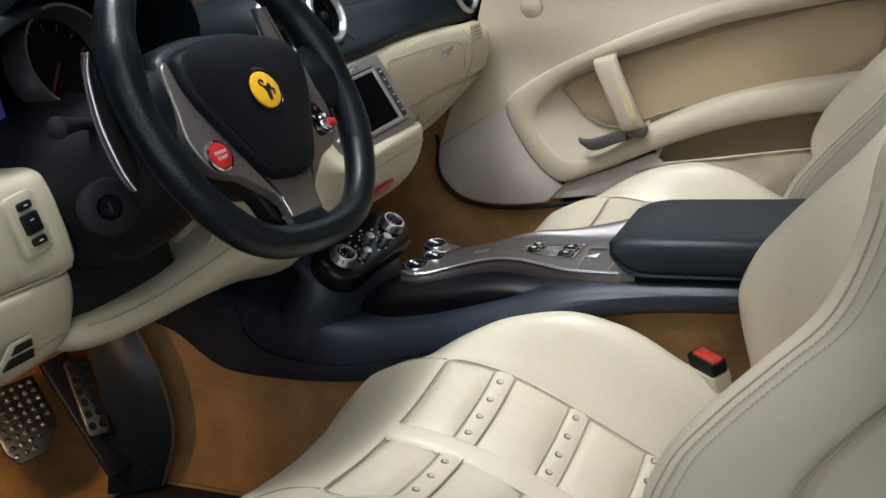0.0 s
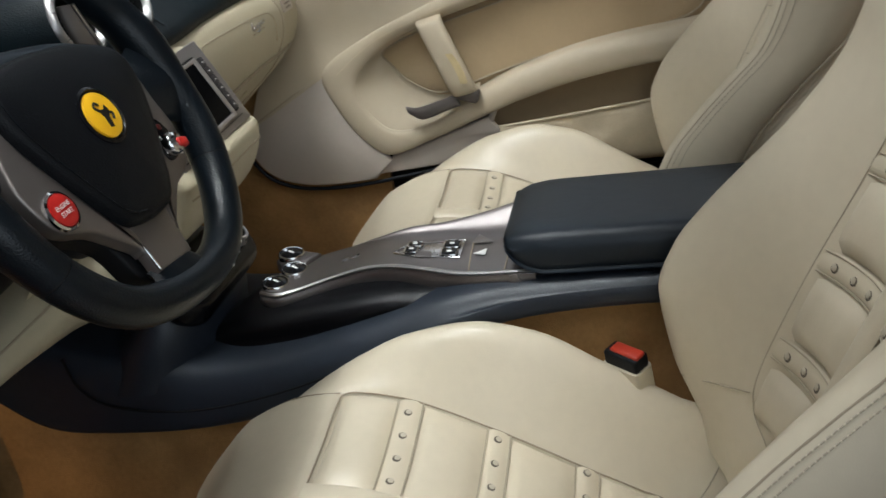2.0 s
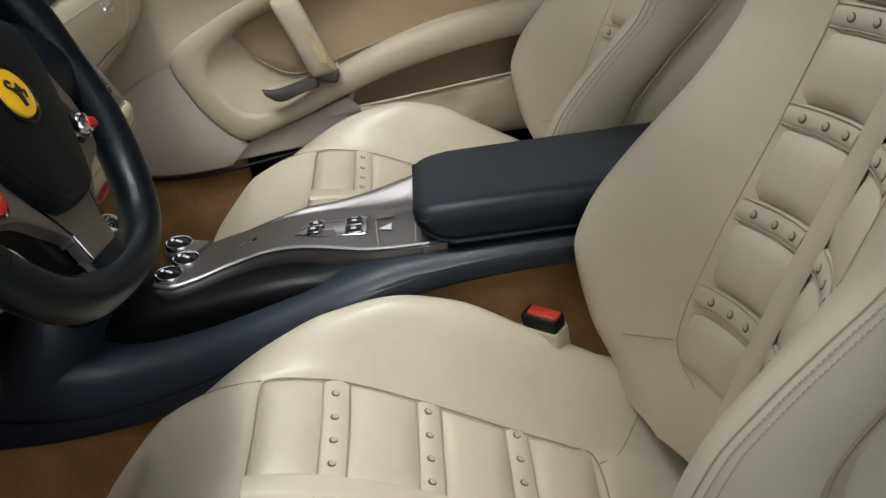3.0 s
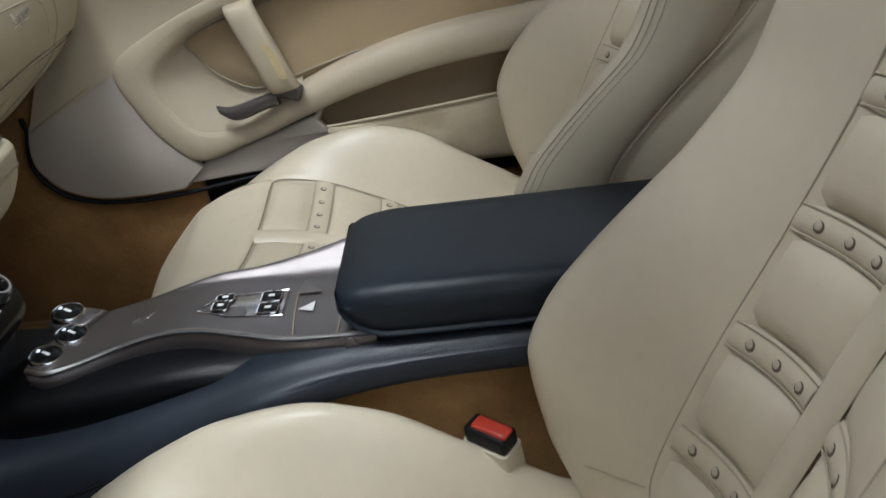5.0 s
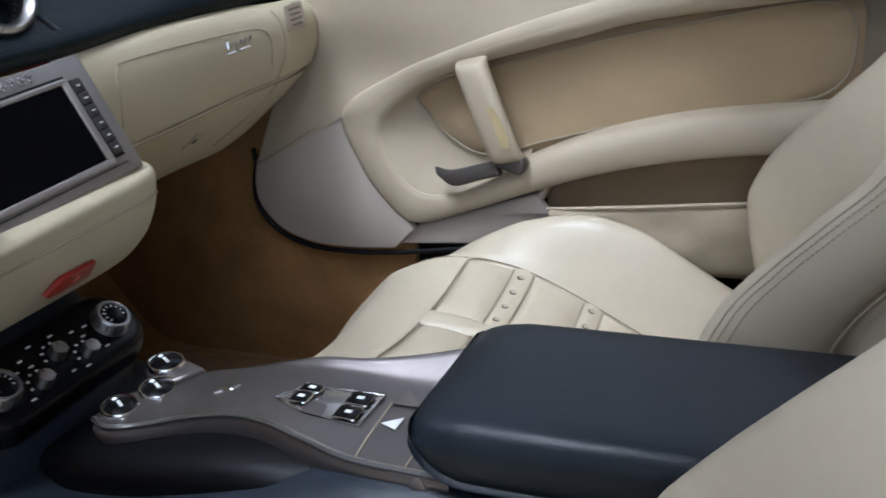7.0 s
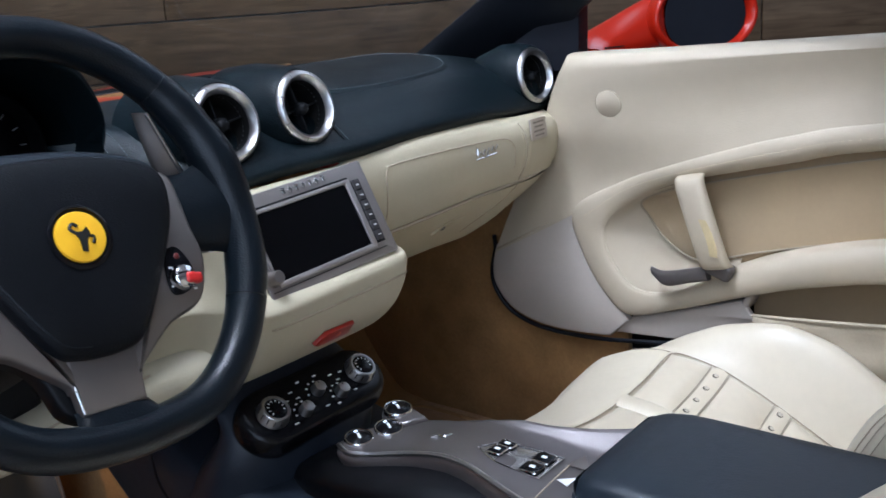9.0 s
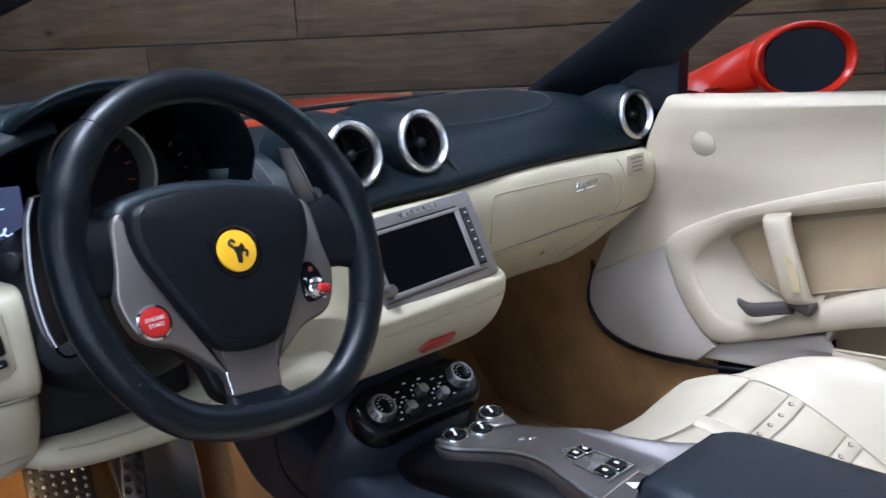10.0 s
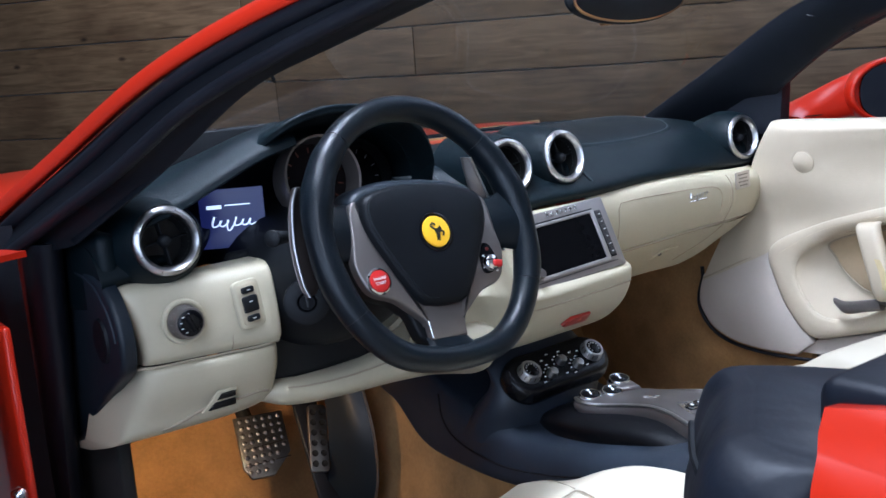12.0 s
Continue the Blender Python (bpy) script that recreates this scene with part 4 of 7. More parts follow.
part("lower_joint", block(0.176, 0.0010, 0.0006, SCM @ pose(-0.006, -0.0492, 0.0003), 0), INK, SCREEN)
part("key_bed", block(0.014, 0.080, 0.001, SCM @ pose(0.0765, -0.0022, 0.0005), 0.0004), PLASTIC, SCREEN)
for k in range(6):
    b = part("key", block(0.0118, 0.0118, 0.003, SCM @ pose(0.0765, 0.0308 - 0.0128 * k, 0.0016), 0.0009), KEY, SCREEN)
    part("key_mark", block(0.0046, 0.0014, 0.0004, SCM @ pose(0.0765, 0.0308 - 0.0128 * k, 0.0032), 0), WHITE, b)
for k in range(3):
    b = part("key", block(0.0085, 0.013, 0.003, SCM @ pose(-0.0922, 0.028 - 0.0165 * k, 0.0012), 0.001), KEY, SCREEN)
    part("key_mark", block(0.005, 0.0016, 0.0004, SCM @ pose(-0.0922, 0.028 - 0.0165 * k, 0.0029), 0), WHITE, b)
part("volume_knob", revolve([(0, 0.014), (0.0065, 0.014), (0.0078, 0.012), (0.0080, 0.002), (0.0095, 0)], SCM @ pose(-0.088, -0.0350, 0.0), 20), SPOKE, SCREEN)
for k in range(7):
    part("raised_mark", merge(block(0.0030, 0.0072, 0.003, SCM @ pose(-0.0270 + 0.0100 * k, 0.0512, 0.0008), 0.0008), block(0.0072, 0.0024, 0.003, SCM @ pose(-0.0270 + 0.0100 * k, 0.0542 - 0.0032 * (k % 2), 0.0008), 0.0008)), CHROME, SCREEN, "small chrome raised mark")
# hazard switch
HZM = basis((-0.019, -0.1410, 0.6405), (0, -0.80, -0.60), (1, 0, 0.0))
hz = tagged(part("hazard_switch", prism([(-0.030, -0.004), (-0.022, -0.010), (0.028, -0.010), (0.030, 0.008), (-0.016, 0.010)], 0.005, HZM @ pose(0, 0, 0, 0, 0, 0), 0.0015), REDTAG), "red hazard switch in the cream centre fascia", "switch")
part("warning_triangle", prism([(-0.004, -0.003), (0.004, -0.003), (0, 0.004)], 0.0006, HZM @ pose(0.008, 0, 0.005)), mat("pale_red_print", (0.6, 0.16, 0.10), 0.5), hz)

# left switch panel
lp = []
for x, d in ((-0.684, 0.075), (-0.682, 0.030), (-0.674, 0.002), (-0.60, -0.014), (-0.52, -0.030), (-0.497, -0.034), (-0.484, -0.026), (-0.476, 0.02)):
    lp.append([(x + 0.014 * (x < -0.66) * ease((0.80 - z) / 0.09), y, z) for y, z in ((0.045 + d * 0.3, 0.806 + (x + 0.6) * 0.02), (0.020 + d, 0.804 + (x + 0.6) * 0.02), (0.004 + d, 0.790), (-0.004 + d, 0.755), (-0.008 + d, 0.715), (d, 0.699))])
part("switch_panel", loft(lp, 36, 20), CREAM_DASH, DB, "cream leather panel with the light switch")
kn = []
for x, d, zb in ((-0.690, 0.14, 0.560), (-0.686, 0.050, 0.575), (-0.676, 0.008, 0.588), (-0.62, -0.010, 0.592), (-0.55, -0.022, 0.596), (-0.500, -0.020, 0.600), (-0.484, 0.0, 0.606), (-0.474, 0.04, 0.612)):
    kn.append([(x + (x < -0.66) * (0.014 * ease((z - 0.64) / 0.05) - 0.018 * ease((0.66 - z) / 0.09)), y, z) for y, z in ((d, 0.696), (-0.012 + d, 0.690), (-0.008 + d, 0.660), (0.010 + d, 0.625), (0.020 + d, zb + 0.012), (0.045 + d, zb - 0.004), (0.12 + d, zb - 0.03))])
part("knee_panel", loft(kn, 34, 24), CREAM_DASH, DB)
thread("seam", [(-0.683, 0.040, 0.698), (-0.675, 0.0, 0.6975), (-0.60, -0.018, 0.6975), (-0.52, -0.034, 0.698), (-0.487, -0.03, 0.698)], DB, SEAM, 0.0016, 24)
thread("seam", [(-0.556, 0.006, 0.803), (-0.554, -0.016, 0.785), (-0.553, -0.025, 0.755), (-0.555, -0.031, 0.715), (-0.556, -0.026, 0.70)], DB, SEAM, 0.0010, 16)
def knee_y(x, z):
    d = curve1((-0.690, -0.686, -0.676, -0.62, -0.55, -0.500, -0.484), (0.14, 0.050, 0.008, -0.010, -0.022, -0.020, 0.0), x)
    return d + curve1((0.592, 0.604, 0.625, 0.660, 0.690), (0.045, 0.020, 0.010, -0.008, -0.012), z)


# Dark tube paints the shaded crease above the pull flap.
thread("seam", [(x, knee_y(x, z) - 0.0012, z) for x, z in ((-0.668, 0.596), (-0.645, 0.602), (-0.622, 0.611), (-0.604, 0.620), (-0.58, 0.6235), (-0.55, 0.626), (-0.52, 0.628), (-0.502, 0.624))], DB, SEAM, 0.0024, 30)
# knee roll under the column
kr = []
for x, y, z, r in ((-0.530, 0.040, 0.618, 0.008), (-0.495, 0.014, 0.612, 0.014), (-0.47, 0.006, 0.607, 0.018), (-0.43, 0.006, 0.600, 0.019), (-0.36, 0.006, 0.596, 0.021), (-0.28, -0.002, 0.602, 0.027), (-0.20, -0.012, 0.612, 0.040), (-0.135, -0.030, 0.618, 0.054)):
    up = ease((x + 0.27) / 0.07)
    kr.append([(x, y + 0.085, z + r + 0.08 * up), (x, y + 0.06, z + r + 0.02 * up), (x, y + 0.012 * up, z + r * 1.1), (x, y - r, z + r * 0.3), (x, y - r * 0.7, z - r * 0.7), (x, y + 0.02, z - r * 1.3), (x, y + 0.10, z - r * 1.5)])
# Dark tube paints the shade of a groove along the knee roll.
thread("knee_crease", [(x, y - 0.86 * r, z + 0.62 * r) for x, y, z, r in ((-0.47, 0.006, 0.607, 0.018), (-0.43, 0.006, 0.600, 0.019), (-0.36, 0.006, 0.596, 0.021), (-0.28, -0.002, 0.602, 0.027), (-0.20, -0.012, 0.612, 0.040))], DB, SEAM, 0.0014, 26)
part("knee_roll", loft(kr, 30, 24), CREAM_DASH, DB, "cream leather knee roll below the steering column")
kb = [[(x, 0.06, 0.64 + b), (x, 0.02, 0.66 + b), (x, -0.02, 0.70 + b), (x, -0.02, 0.75 + b), (x, 0.02, 0.80)] for x, b in ((-0.255, -0.01), (-0.21, 0.0), (-0.17, 0.0), (-0.13, 0.0))]
part("column_side_panel", thick(loft(kb, 12, 16), 0.008), CREAM_DASH, DB)
side_o = cr([(0.30, 0.835), (0.20, 0.832), (0.127, 0.826), (0.052, 0.820), (0.012, 0.797), (-0.008, 0.772), (-0.016, 0.750), (-0.016, 0.725), (-0.004, 0.698), (0.035, 0.672), (0.085, 0.640), (0.135, 0.600), (0.19, 0.56), (0.30, 0.54)], 48, True)
SCV = Matrix(((0, 0, -1, -0.681), (1, 0, 0, 0), (0, 1, 0, 0), (0, 0, 0, 1)))
cover = part("side_cover", prism([tuple(p) for p in side_o], 0.020, SCV, 0.008, 4), DARK, DB, "blue-black dash end cover with a round recess")
# Lighter tube paints the highlight that runs along the cover's bevel.
part("cover_ridge", tube([(-0.7012, y + 0.012, z - 0.012) for y, z in ((0.125, 0.829), (0.052, 0.820), (0.012, 0.797), (-0.008, 0.772), (-0.014, 0.752))], 0.0020, 8, 30), NAVY, cover)
part("cover_recess", revolve([(0.027, -0.001), (0.0245, 0.0035), (0.021, 0.0040), (0.014, 0.0012), (0, 0.0010)], basis((-0.7010, 0.050, 0.733), (-1, 0, 0), (0, 1, 0)) @ Matrix.Diagonal((1, 1.2, 1, 1)), 30), PILLAR, cover)
part("end_cap", block(0.03, 0.24, 0.12, pose(-0.690, 0.15, 0.815, 0, 0, 4), 0.012), DASH, DB)
part("inner_frame", block(0.14, 0.04, 0.17, pose(-0.615, 0.10, 0.735), 0.006), PLASTIC, DB)
# light switch
LKM = basis((-0.615, -0.019, 0.7525), (-0.05, -0.99, 0.10)) @ Matrix.Diagonal((0.82, 0.82, 0.95, 1))
LK = tagged(part("light_switch", revolve([(0.0275, 0), (0.0275, 0.004), (0.0255, 0.006), (0.0250, 0.020), (0.0235, 0.0235), (0.0210, 0.0240)], LKM, 40), SPOKE), "round silver-ringed light switch with a black dial on the cream panel", "switch")
part("dial_face", revolve([(0.0212, 0.0238), (0.0195, 0.0262), (0.012, 0.0270), (0, 0.0270)], LKM, 32), GLOSS, LK)
part("grip_bar", block(0.008, 0.034, 0.004, LKM @ pose(0, 0, 0.0275, 0, 0, 24), 0.0015), GLOSS, LK)
for q in range(5):
    a = radians(100 + 34 * q)
    part("dial_mark", block(0.0034, 0.0014, 0.0004, LKM @ pose(0.0158 * math.cos(a), 0.0158 * math.sin(a), 0.0269), 0), WHITE, LK)
for q in range(16):
    a = 22.5 * q
    part("grip_rib", block(0.0012, 0.0014, 0.010, LKM @ pose(0.0254 * math.cos(radians(a)), 0.0254 * math.sin(radians(a)), 0.013, 0, 0, a), 0), SILVER, LK)
part("collar", revolve([(0.0370, -0.003), (0.0355, 0.003), (0.0320, 0.0042), (0.0285, 0.002)], LKM, 36), CREAM_DASH, LK)
# window switch block
WSM = basis((-0.530, -0.0325, 0.7600), (0.10, -0.985, 0.14), (1, 0.10, 0.06)) @ Matrix.Diagonal((0.98, 0.84, 1, 1))
WS = tagged(part("switch_block", prism(rounded(0.041, 0.078, 0.009), 0.006, WSM, 0.002), CREAM_DASH), "cream switch block with three dark buttons", "switch")
part("surround", prism(rounded(0.030, 0.066, 0.006), 0.0015, WSM @ pose(0, 0, 0.0055), 0.0006), mat("pale_switch_surround", (0.42, 0.36, 0.25), 0.5), WS)
for yy, h in ((0.023, 0.010), (0.0, 0.026), (-0.023, 0.010)):
    b = part("button", prism(rounded(0.023 if h > 0.02 else 0.019, h, 0.003), 0.005, WSM @ pose(0, yy, 0.006), 0.0015), PLASTIC, WS)
    part("symbol", block(0.005, 0.0015, 0.0004, WSM @ pose(0, yy + 0.004 * (h > 0.02), 0.0112), 0), WHITE, b)
# lower pull with two small switches
SLM = basis((-0.574, -0.0215, 0.636), (-0.02, -0.97, -0.24)) @ Matrix.Diagonal((0.8, 0.85, 1, 1))
SL = tagged(part("switch_recess", prism([(-0.040, -0.016), (0.022, -0.016), (0.022, 0.016), (-0.012, 0.016)], 0.003, SLM, 0.001), CREAM_DASH), "recessed pair of black switches in the cream knee panel", "switch")
part("rocker", prism([(-0.014, 0.002), (0.019, 0.002), (0.019, 0.012), (-0.006, 0.012)], 0.003, SLM @ pose(0, 0, 0.002), 0.0008), GLOSS, SL)
part("rocker", prism([(-0.030, -0.013), (0.019, -0.013), (0.019, -0.002), (-0.018, -0.002)], 0.004, SLM @ pose(0, 0, 0.002), 0.0008), GLOSS, SL)

# ================================================================= instrument binnacle
BN = thing("instrument_binnacle", (-0.36, 0.1, 0.83), "hooded instrument binnacle in black leather", "instrument cluster")
lip = [(-0.470, 0.010, 0.960), (-0.448, -0.018, 0.982), (-0.41, -0.026, 0.997), (-0.36, -0.028, 1.003), (-0.27, -0.026, 0.992), (-0.215, -0.022, 0.962), (-0.188, -0.016, 0.915), (-0.190, -0.010, 0.880)]
hood = [[(x * 0.97 - 0.0108, y + 0.05, z - 0.022) for x, y, z in lip], [(x, y + 0.004, z - 0.008) for x, y, z in lip], [(x, y - 0.004, z) for x, y, z in lip], [(x, y + 0.008, z + 0.007) for x, y, z in lip],
        [(x, y + 0.10, min(z, 0.93 + (z - 0.93) * 0.75) - 0.003) for x, y, z in lip], [(x, y + 0.24, min(z, 0.90 + (z - 0.90) * 0.35) - 0.008) for x, y, z in lip], [(x, y + 0.36, min(z, 0.895)) for x, y, z in lip]]
part("hood", loft(hood, 40, 40), DASH, BN, "black leather cluster hood")
lip2 = [(-0.672, 0.036, 0.862), (-0.640, 0.016, 0.884), (-0.590, 0.004, 0.902), (-0.53, -0.002, 0.930), (-0.47, -0.006, 0.955), (-0.42, -0.008, 0.968)]
hood2 = [[(x, y + 0.10, z - 0.030) for x, y, z in lip2], [(x, y + 0.006, z - 0.012) for x, y, z in lip2], [(x, y - 0.003, z - 0.002) for x, y, z in lip2], [(x, y + 0.010, z + 0.010) for x, y, z in lip2], [(x, y + 0.05, z * 0.97 + 0.052) for x, y, z in lip2],
         [(x, y + 0.13, z * 0.75 + 0.245) for x, y, z in lip2], [(x, y + 0.30, z * 0.25 + 0.672) for x, y, z in lip2]]
part("display_hood", loft(hood2, 30, 30), DASH, BN, "black leather hood over the side display")
part("back_wall", block(0.40, 0.02, 0.20, pose(-0.40, 0.168, 0.88), 0.004), PLASTIC, BN)
DM = basis((-0.476, 0.094, 0.856), (-0.50, -0.86, 0.02), (0.86, -0.50, 0)) @ Matrix.Diagonal((0.70, 0.88, 1, 1))
dsp = part("side_display", prism(rounded(0.132, 0.098, 0.002), 0.004, DM), LCD, BN, "lit dark blue display with white script")
lw = [(-0.048 + 0.090 * k / 34 + 0.004 * math.sin(k * 1.1 + 1.2), -0.008 + 0.0065 * math.sin(k * 1.1) * (1.9 if k < 3 or 13 < k < 19 else 0.75)) for k in range(35)]
part("script_mark", tube([DM @ Vector((x + 0.3 * y + 0.004, y, 0.0045)) for x, y in lw], 0.0019, 5, 110, flat=0.5), LCDWHITE, dsp)
part("bar_mark", block(0.030, 0.006, 0.0008, DM @ pose(-0.036, 0.020, 0.0045), 0), LCDWHITE, dsp)
part("line_mark", block(0.052, 0.0016, 0.0008, DM @ pose(0.012, 0.022, 0.0045), 0), LCDWHITE, dsp)
TM = basis((-0.357, 0.030, 0.904), (-0.05, -0.97, 0.22)) @ Matrix.Diagonal((0.86, 0.86, 1, 1))
part("tachometer_bezel", revolve([(0.070, -0.045), (0.074, 0.0), (0.0725, 0.004), (0.0685, 0.003), (0.066, -0.010), (0.064, -0.03), (0.062, -0.045)], TM, 48), SPOKE, BN, "satin grey tachometer ring")
dial = part("tachometer", revolve([(0.063, -0.03), (0, -0.03)], TM, 40), mat("dark_red_dial", (0.004, 0.0025, 0.0028), 0.6, spec=0.1), BN, "unlit dark tachometer dial")
for k in range(11):
    a = radians(220 - 26 * k)
    part("tick", block(0.010, 0.0022, 0.0006, TM @ pose(0.052 * math.cos(a), 0.052 * math.sin(a), -0.0295, 0, 0, math.degrees(a)), 0), mat("amber_print", (0.12, 0.03, 0.010), 0.5) if k == 0 else bpy.data.materials["amber_print"], dial)
part("needle", block(0.048, 0.003, 0.003, TM @ pose(-0.014, -0.018, -0.027, 0, 0, 232), 0.0008), mat("needle_red", (0.10, 0.02, 0.01), 0.4), dial)
SM = basis((-0.265, 0.075, 0.888), (-0.02, -0.97, 0.22))
part("speedometer_bezel", revolve([(0.060, -0.03), (0.062, 0.0), (0.058, 0.003), (0.054, -0.02)], SM, 40), PLASTIC, BN)
sp = part("speedometer", revolve([(0.055, -0.02), (0, -0.02)], SM, 36), GLOSS, BN, "dark speedometer dial")
for k in range(13):
    a = radians(225 - 22.5 * k)
    part("tick", block(0.007, 0.0012, 0.0006, SM @ pose(0.046 * math.cos(a), 0.046 * math.sin(a), -0.0195, 0, 0, math.degrees(a)), 0), mat("grey_print", (0.22, 0.22, 0.22), 0.5) if k == 0 else bpy.data.materials["grey_print"], sp)


# ================================================================= air vents
def air_vent(at, axis, pod):
    V = thing("air_vent", at, "round air vent with a satin aluminium ring in black leather", "air vent", "dashboard air vents")
    m = basis(at, axis)
    part("ring", revolve([(0.0465, -0.012), (0.0465, 0.0), (0.044, 0.007), (0.0395, 0.009), (0.0345, 0.004), (0.0335, -0.012)], m, 44), ALU, V, "brushed aluminium ring")
    part("pod", revolve(pod, m, 44), DASH, V)
    part("barrel", revolve([(0.0338, 0.0), (0.033, -0.035), (0.0, -0.036)], m, 36), INK, V)
    part("hub", revolve([(0, 0.003), (0.005, 0.002), (0.008, -0.003), (0.009, -0.009), (0.006, -0.02)], m, 20), PLASTIC, V)
    for k in range(4):
        a = 8 + 90 * k
        part("vane", block(0.026, 0.0024, 0.014, m @ pose(0.020 * math.cos(radians(a)), 0.020 * math.sin(radians(a)), -0.016, 0, 0, a), 0.001), PLASTIC, V)
    for k in range(8):
        a = 22 + 45 * k
        part("grip_notch", block(0.005, 0.0011, 0.0008, m @ pose(0.0420 * math.cos(radians(a)), 0.0420 * math.sin(radians(a)), 0.0079, 0, 24, a), 0), mat("notch_grey", (0.2, 0.2, 0.2), 0.4, metal=0.6) if "notch_grey" not in bpy.data.materials else bpy.data.materials["notch_grey"], V)
    return V


cone = [(0.047, 0.002), (0.052, -0.006), (0.060, -0.03), (0.072, -0.07), (0.078, -0.11)]
air_vent((0.072, -0.040, 0.884), (0.02, -0.97, 0.24), cone)
air_vent((-0.052, -0.040, 0.884), (-0.02, -0.97, 0.24), cone)
air_vent((0.611, -0.019, 0.857), (-0.06, -0.985, 0.16), [(0.047, 0.002), (0.051, -0.004), (0.056, -0.02), (0.060, -0.05), (0.05, -0.10)])
air_vent((-0.617, 0.0, 0.858), (-0.02, -0.985, 0.16), [(0.047, 0.002), (0.052, -0.006), (0.060, -0.03), (0.068, -0.06), (0.06, -0.12)])

# rear-view mirror
RV = thing("rear_view_mirror", (0.05, -0.22, 1.16), "black rear-view mirror with a bronze lower edge", "mirror")
rv = [[(0.05 + w * math.cos(a), -0.20 + d, 1.131 + h * math.sin(a)) for a in [2 * math.pi * k / 16 for k in range(16)]] for d, w, h in ((-0.018, 0.118, 0.030), (-0.012, 0.126, 0.036), (0.0, 0.126, 0.036), (0.03, 0.07, 0.022))]
part("housing", loft(rv, 16, 40, True, True), PLASTIC, RV)
part("edge_trim", tube([(0.05 + 0.121 * math.cos(a), -0.214, 1.131 + 0.032 * math.sin(a)) for a in [math.pi + math.pi * k / 20 for k in range(21)]], 0.003, 6), mat("bronze_trim", (0.42, 0.25, 0.12), 0.3, metal=0.9), RV)
for x in (0.02, 0.07):
    part("map_light", block(0.020, 0.012, 0.006, pose(x, -0.19, 1.097), 0.003), mat("bronze_trim_dark", (0.30, 0.17, 0.08), 0.4, metal=0.6), RV)
part("stem", tube([(0.05, -0.17, 1.15), (0.05, -0.25, 1.185), (0.05, -0.33, 1.195)], 0.010, 8, 8), PLASTIC, RV)
# ================================================================= centre console
CON = thing("centre_console", (-0.01, -0.25, 0.17), "centre console in blue-black leather with a satin grey bridge", "console")
tn = []
for y, w, zt, zb in ((0.26, 0.135, 0.560, 0.46), (0.20, 0.140, 0.550, 0.445), (0.12, 0.145, 0.525, 0.395), (0.02, 0.150, 0.490, 0.388), (-0.10, 0.150, 0.468, 0.392), (-0.22, 0.146, 0.478, 0.412),
                     (-0.34, 0.138, 0.508, 0.452), (-0.44, 0.128, 0.533, 0.490), (-0.52, 0.120, 0.539, 0.508), (-0.66, 0.118, 0.542, 0.516), (-0.95, 0.118, 0.542, 0.516)):
    tn.append([(-w + 0.012, y, zb - 0.006), (-w - 0.001, y, zb), (-w, y, zb + 0.02), (-w * 0.93, y, zt - 0.016), (-w * 0.72, y, zt), (0, y, zt + 0.004), (w * 0.72, y, zt), (w * 0.93, y, zt - 0.016), (w, y, zb + 0.02), (w + 0.001, y, zb), (w - 0.012, y, zb - 0.006)])
part("tunnel_cover", loft(tn, 56, 40), NAVY, CON, "blue-black leather tunnel cover")
tc_ = []
for y, w, z in ((0.55, 0.165, 0.56), (0.2, 0.150, 0.50), (-0.1, 0.140, 0.43), (-0.4, 0.122, 0.50), (-0.7, 0.112, 0.535), (-1.2, 0.112, 0.535)):
    tc_.append([(-w - 0.02, y, 0.17), (-w - 0.006, y, 0.28), (-w + 0.022, y, z - 0.04), (-w + 0.06, y, z - 0.01), (w - 0.06, y, z - 0.01), (w - 0.022, y, z - 0.04), (w + 0.006, y, 0.28), (w + 0.02, y, 0.17)])
part("tunnel_carpet", loft(tc_, 30, 30), CARPET, CON, "brown tunnel carpet")
# stitched seam on the tunnel side
for sx in (-1, 1):
    thread("seam", [(sx * 0.151, 0.06, 0.500), (sx * 0.155, 0.045, 0.455), (sx * 0.156, 0.0, 0.428), (sx * 0.156, -0.10, 0.420), (sx * 0.152, -0.22, 0.440), (sx * 0.143, -0.34, 0.476)], CON, PLASTIC, 0.0016, 30)
BOATMAT = mat("satin_black_lacquer", (0.0035, 0.0036, 0.0045), 0.40, vary=0.1, spec=0.16)
# black boat under the bridge
bt = []
for y, c, w, zt, zb in ((-0.085, -0.050, 0.004, 0.475, 0.455), (-0.11, -0.045, 0.030, 0.486, 0.452), (-0.16, -0.030, 0.062, 0.508, 0.450), (-0.24, -0.016, 0.082, 0.520, 0.452), (-0.33, -0.010, 0.088, 0.532, 0.466), (-0.42, -0.008, 0.080, 0.532, 0.500), (-0.475, -0.008, 0.060, 0.540, 0.530)):
    bt.append([(c - w * 0.62, y, zt), (c - w, y, zt - 0.012), (c - w * 1.0, y, (zt + zb) / 2), (c - w * 0.9, y, zb), (c + w * 0.9, y, zb), (c + w * 1.0, y, (zt + zb) / 2), (c + w, y, zt - 0.012), (c + w * 0.62, y, zt)])
part("boat", loft(bt, 40, 36, True, True), BOATMAT, CON, "satin black lower bridge")
part("boat_edge", tube([(-0.054, -0.088, 0.470), (-0.090, -0.15, 0.452), (-0.106, -0.24, 0.448), (-0.106, -0.33, 0.462), (-0.092, -0.42, 0.498), (-0.07, -0.48, 0.53)], 0.004, 6, 40), BOATMAT, CON)
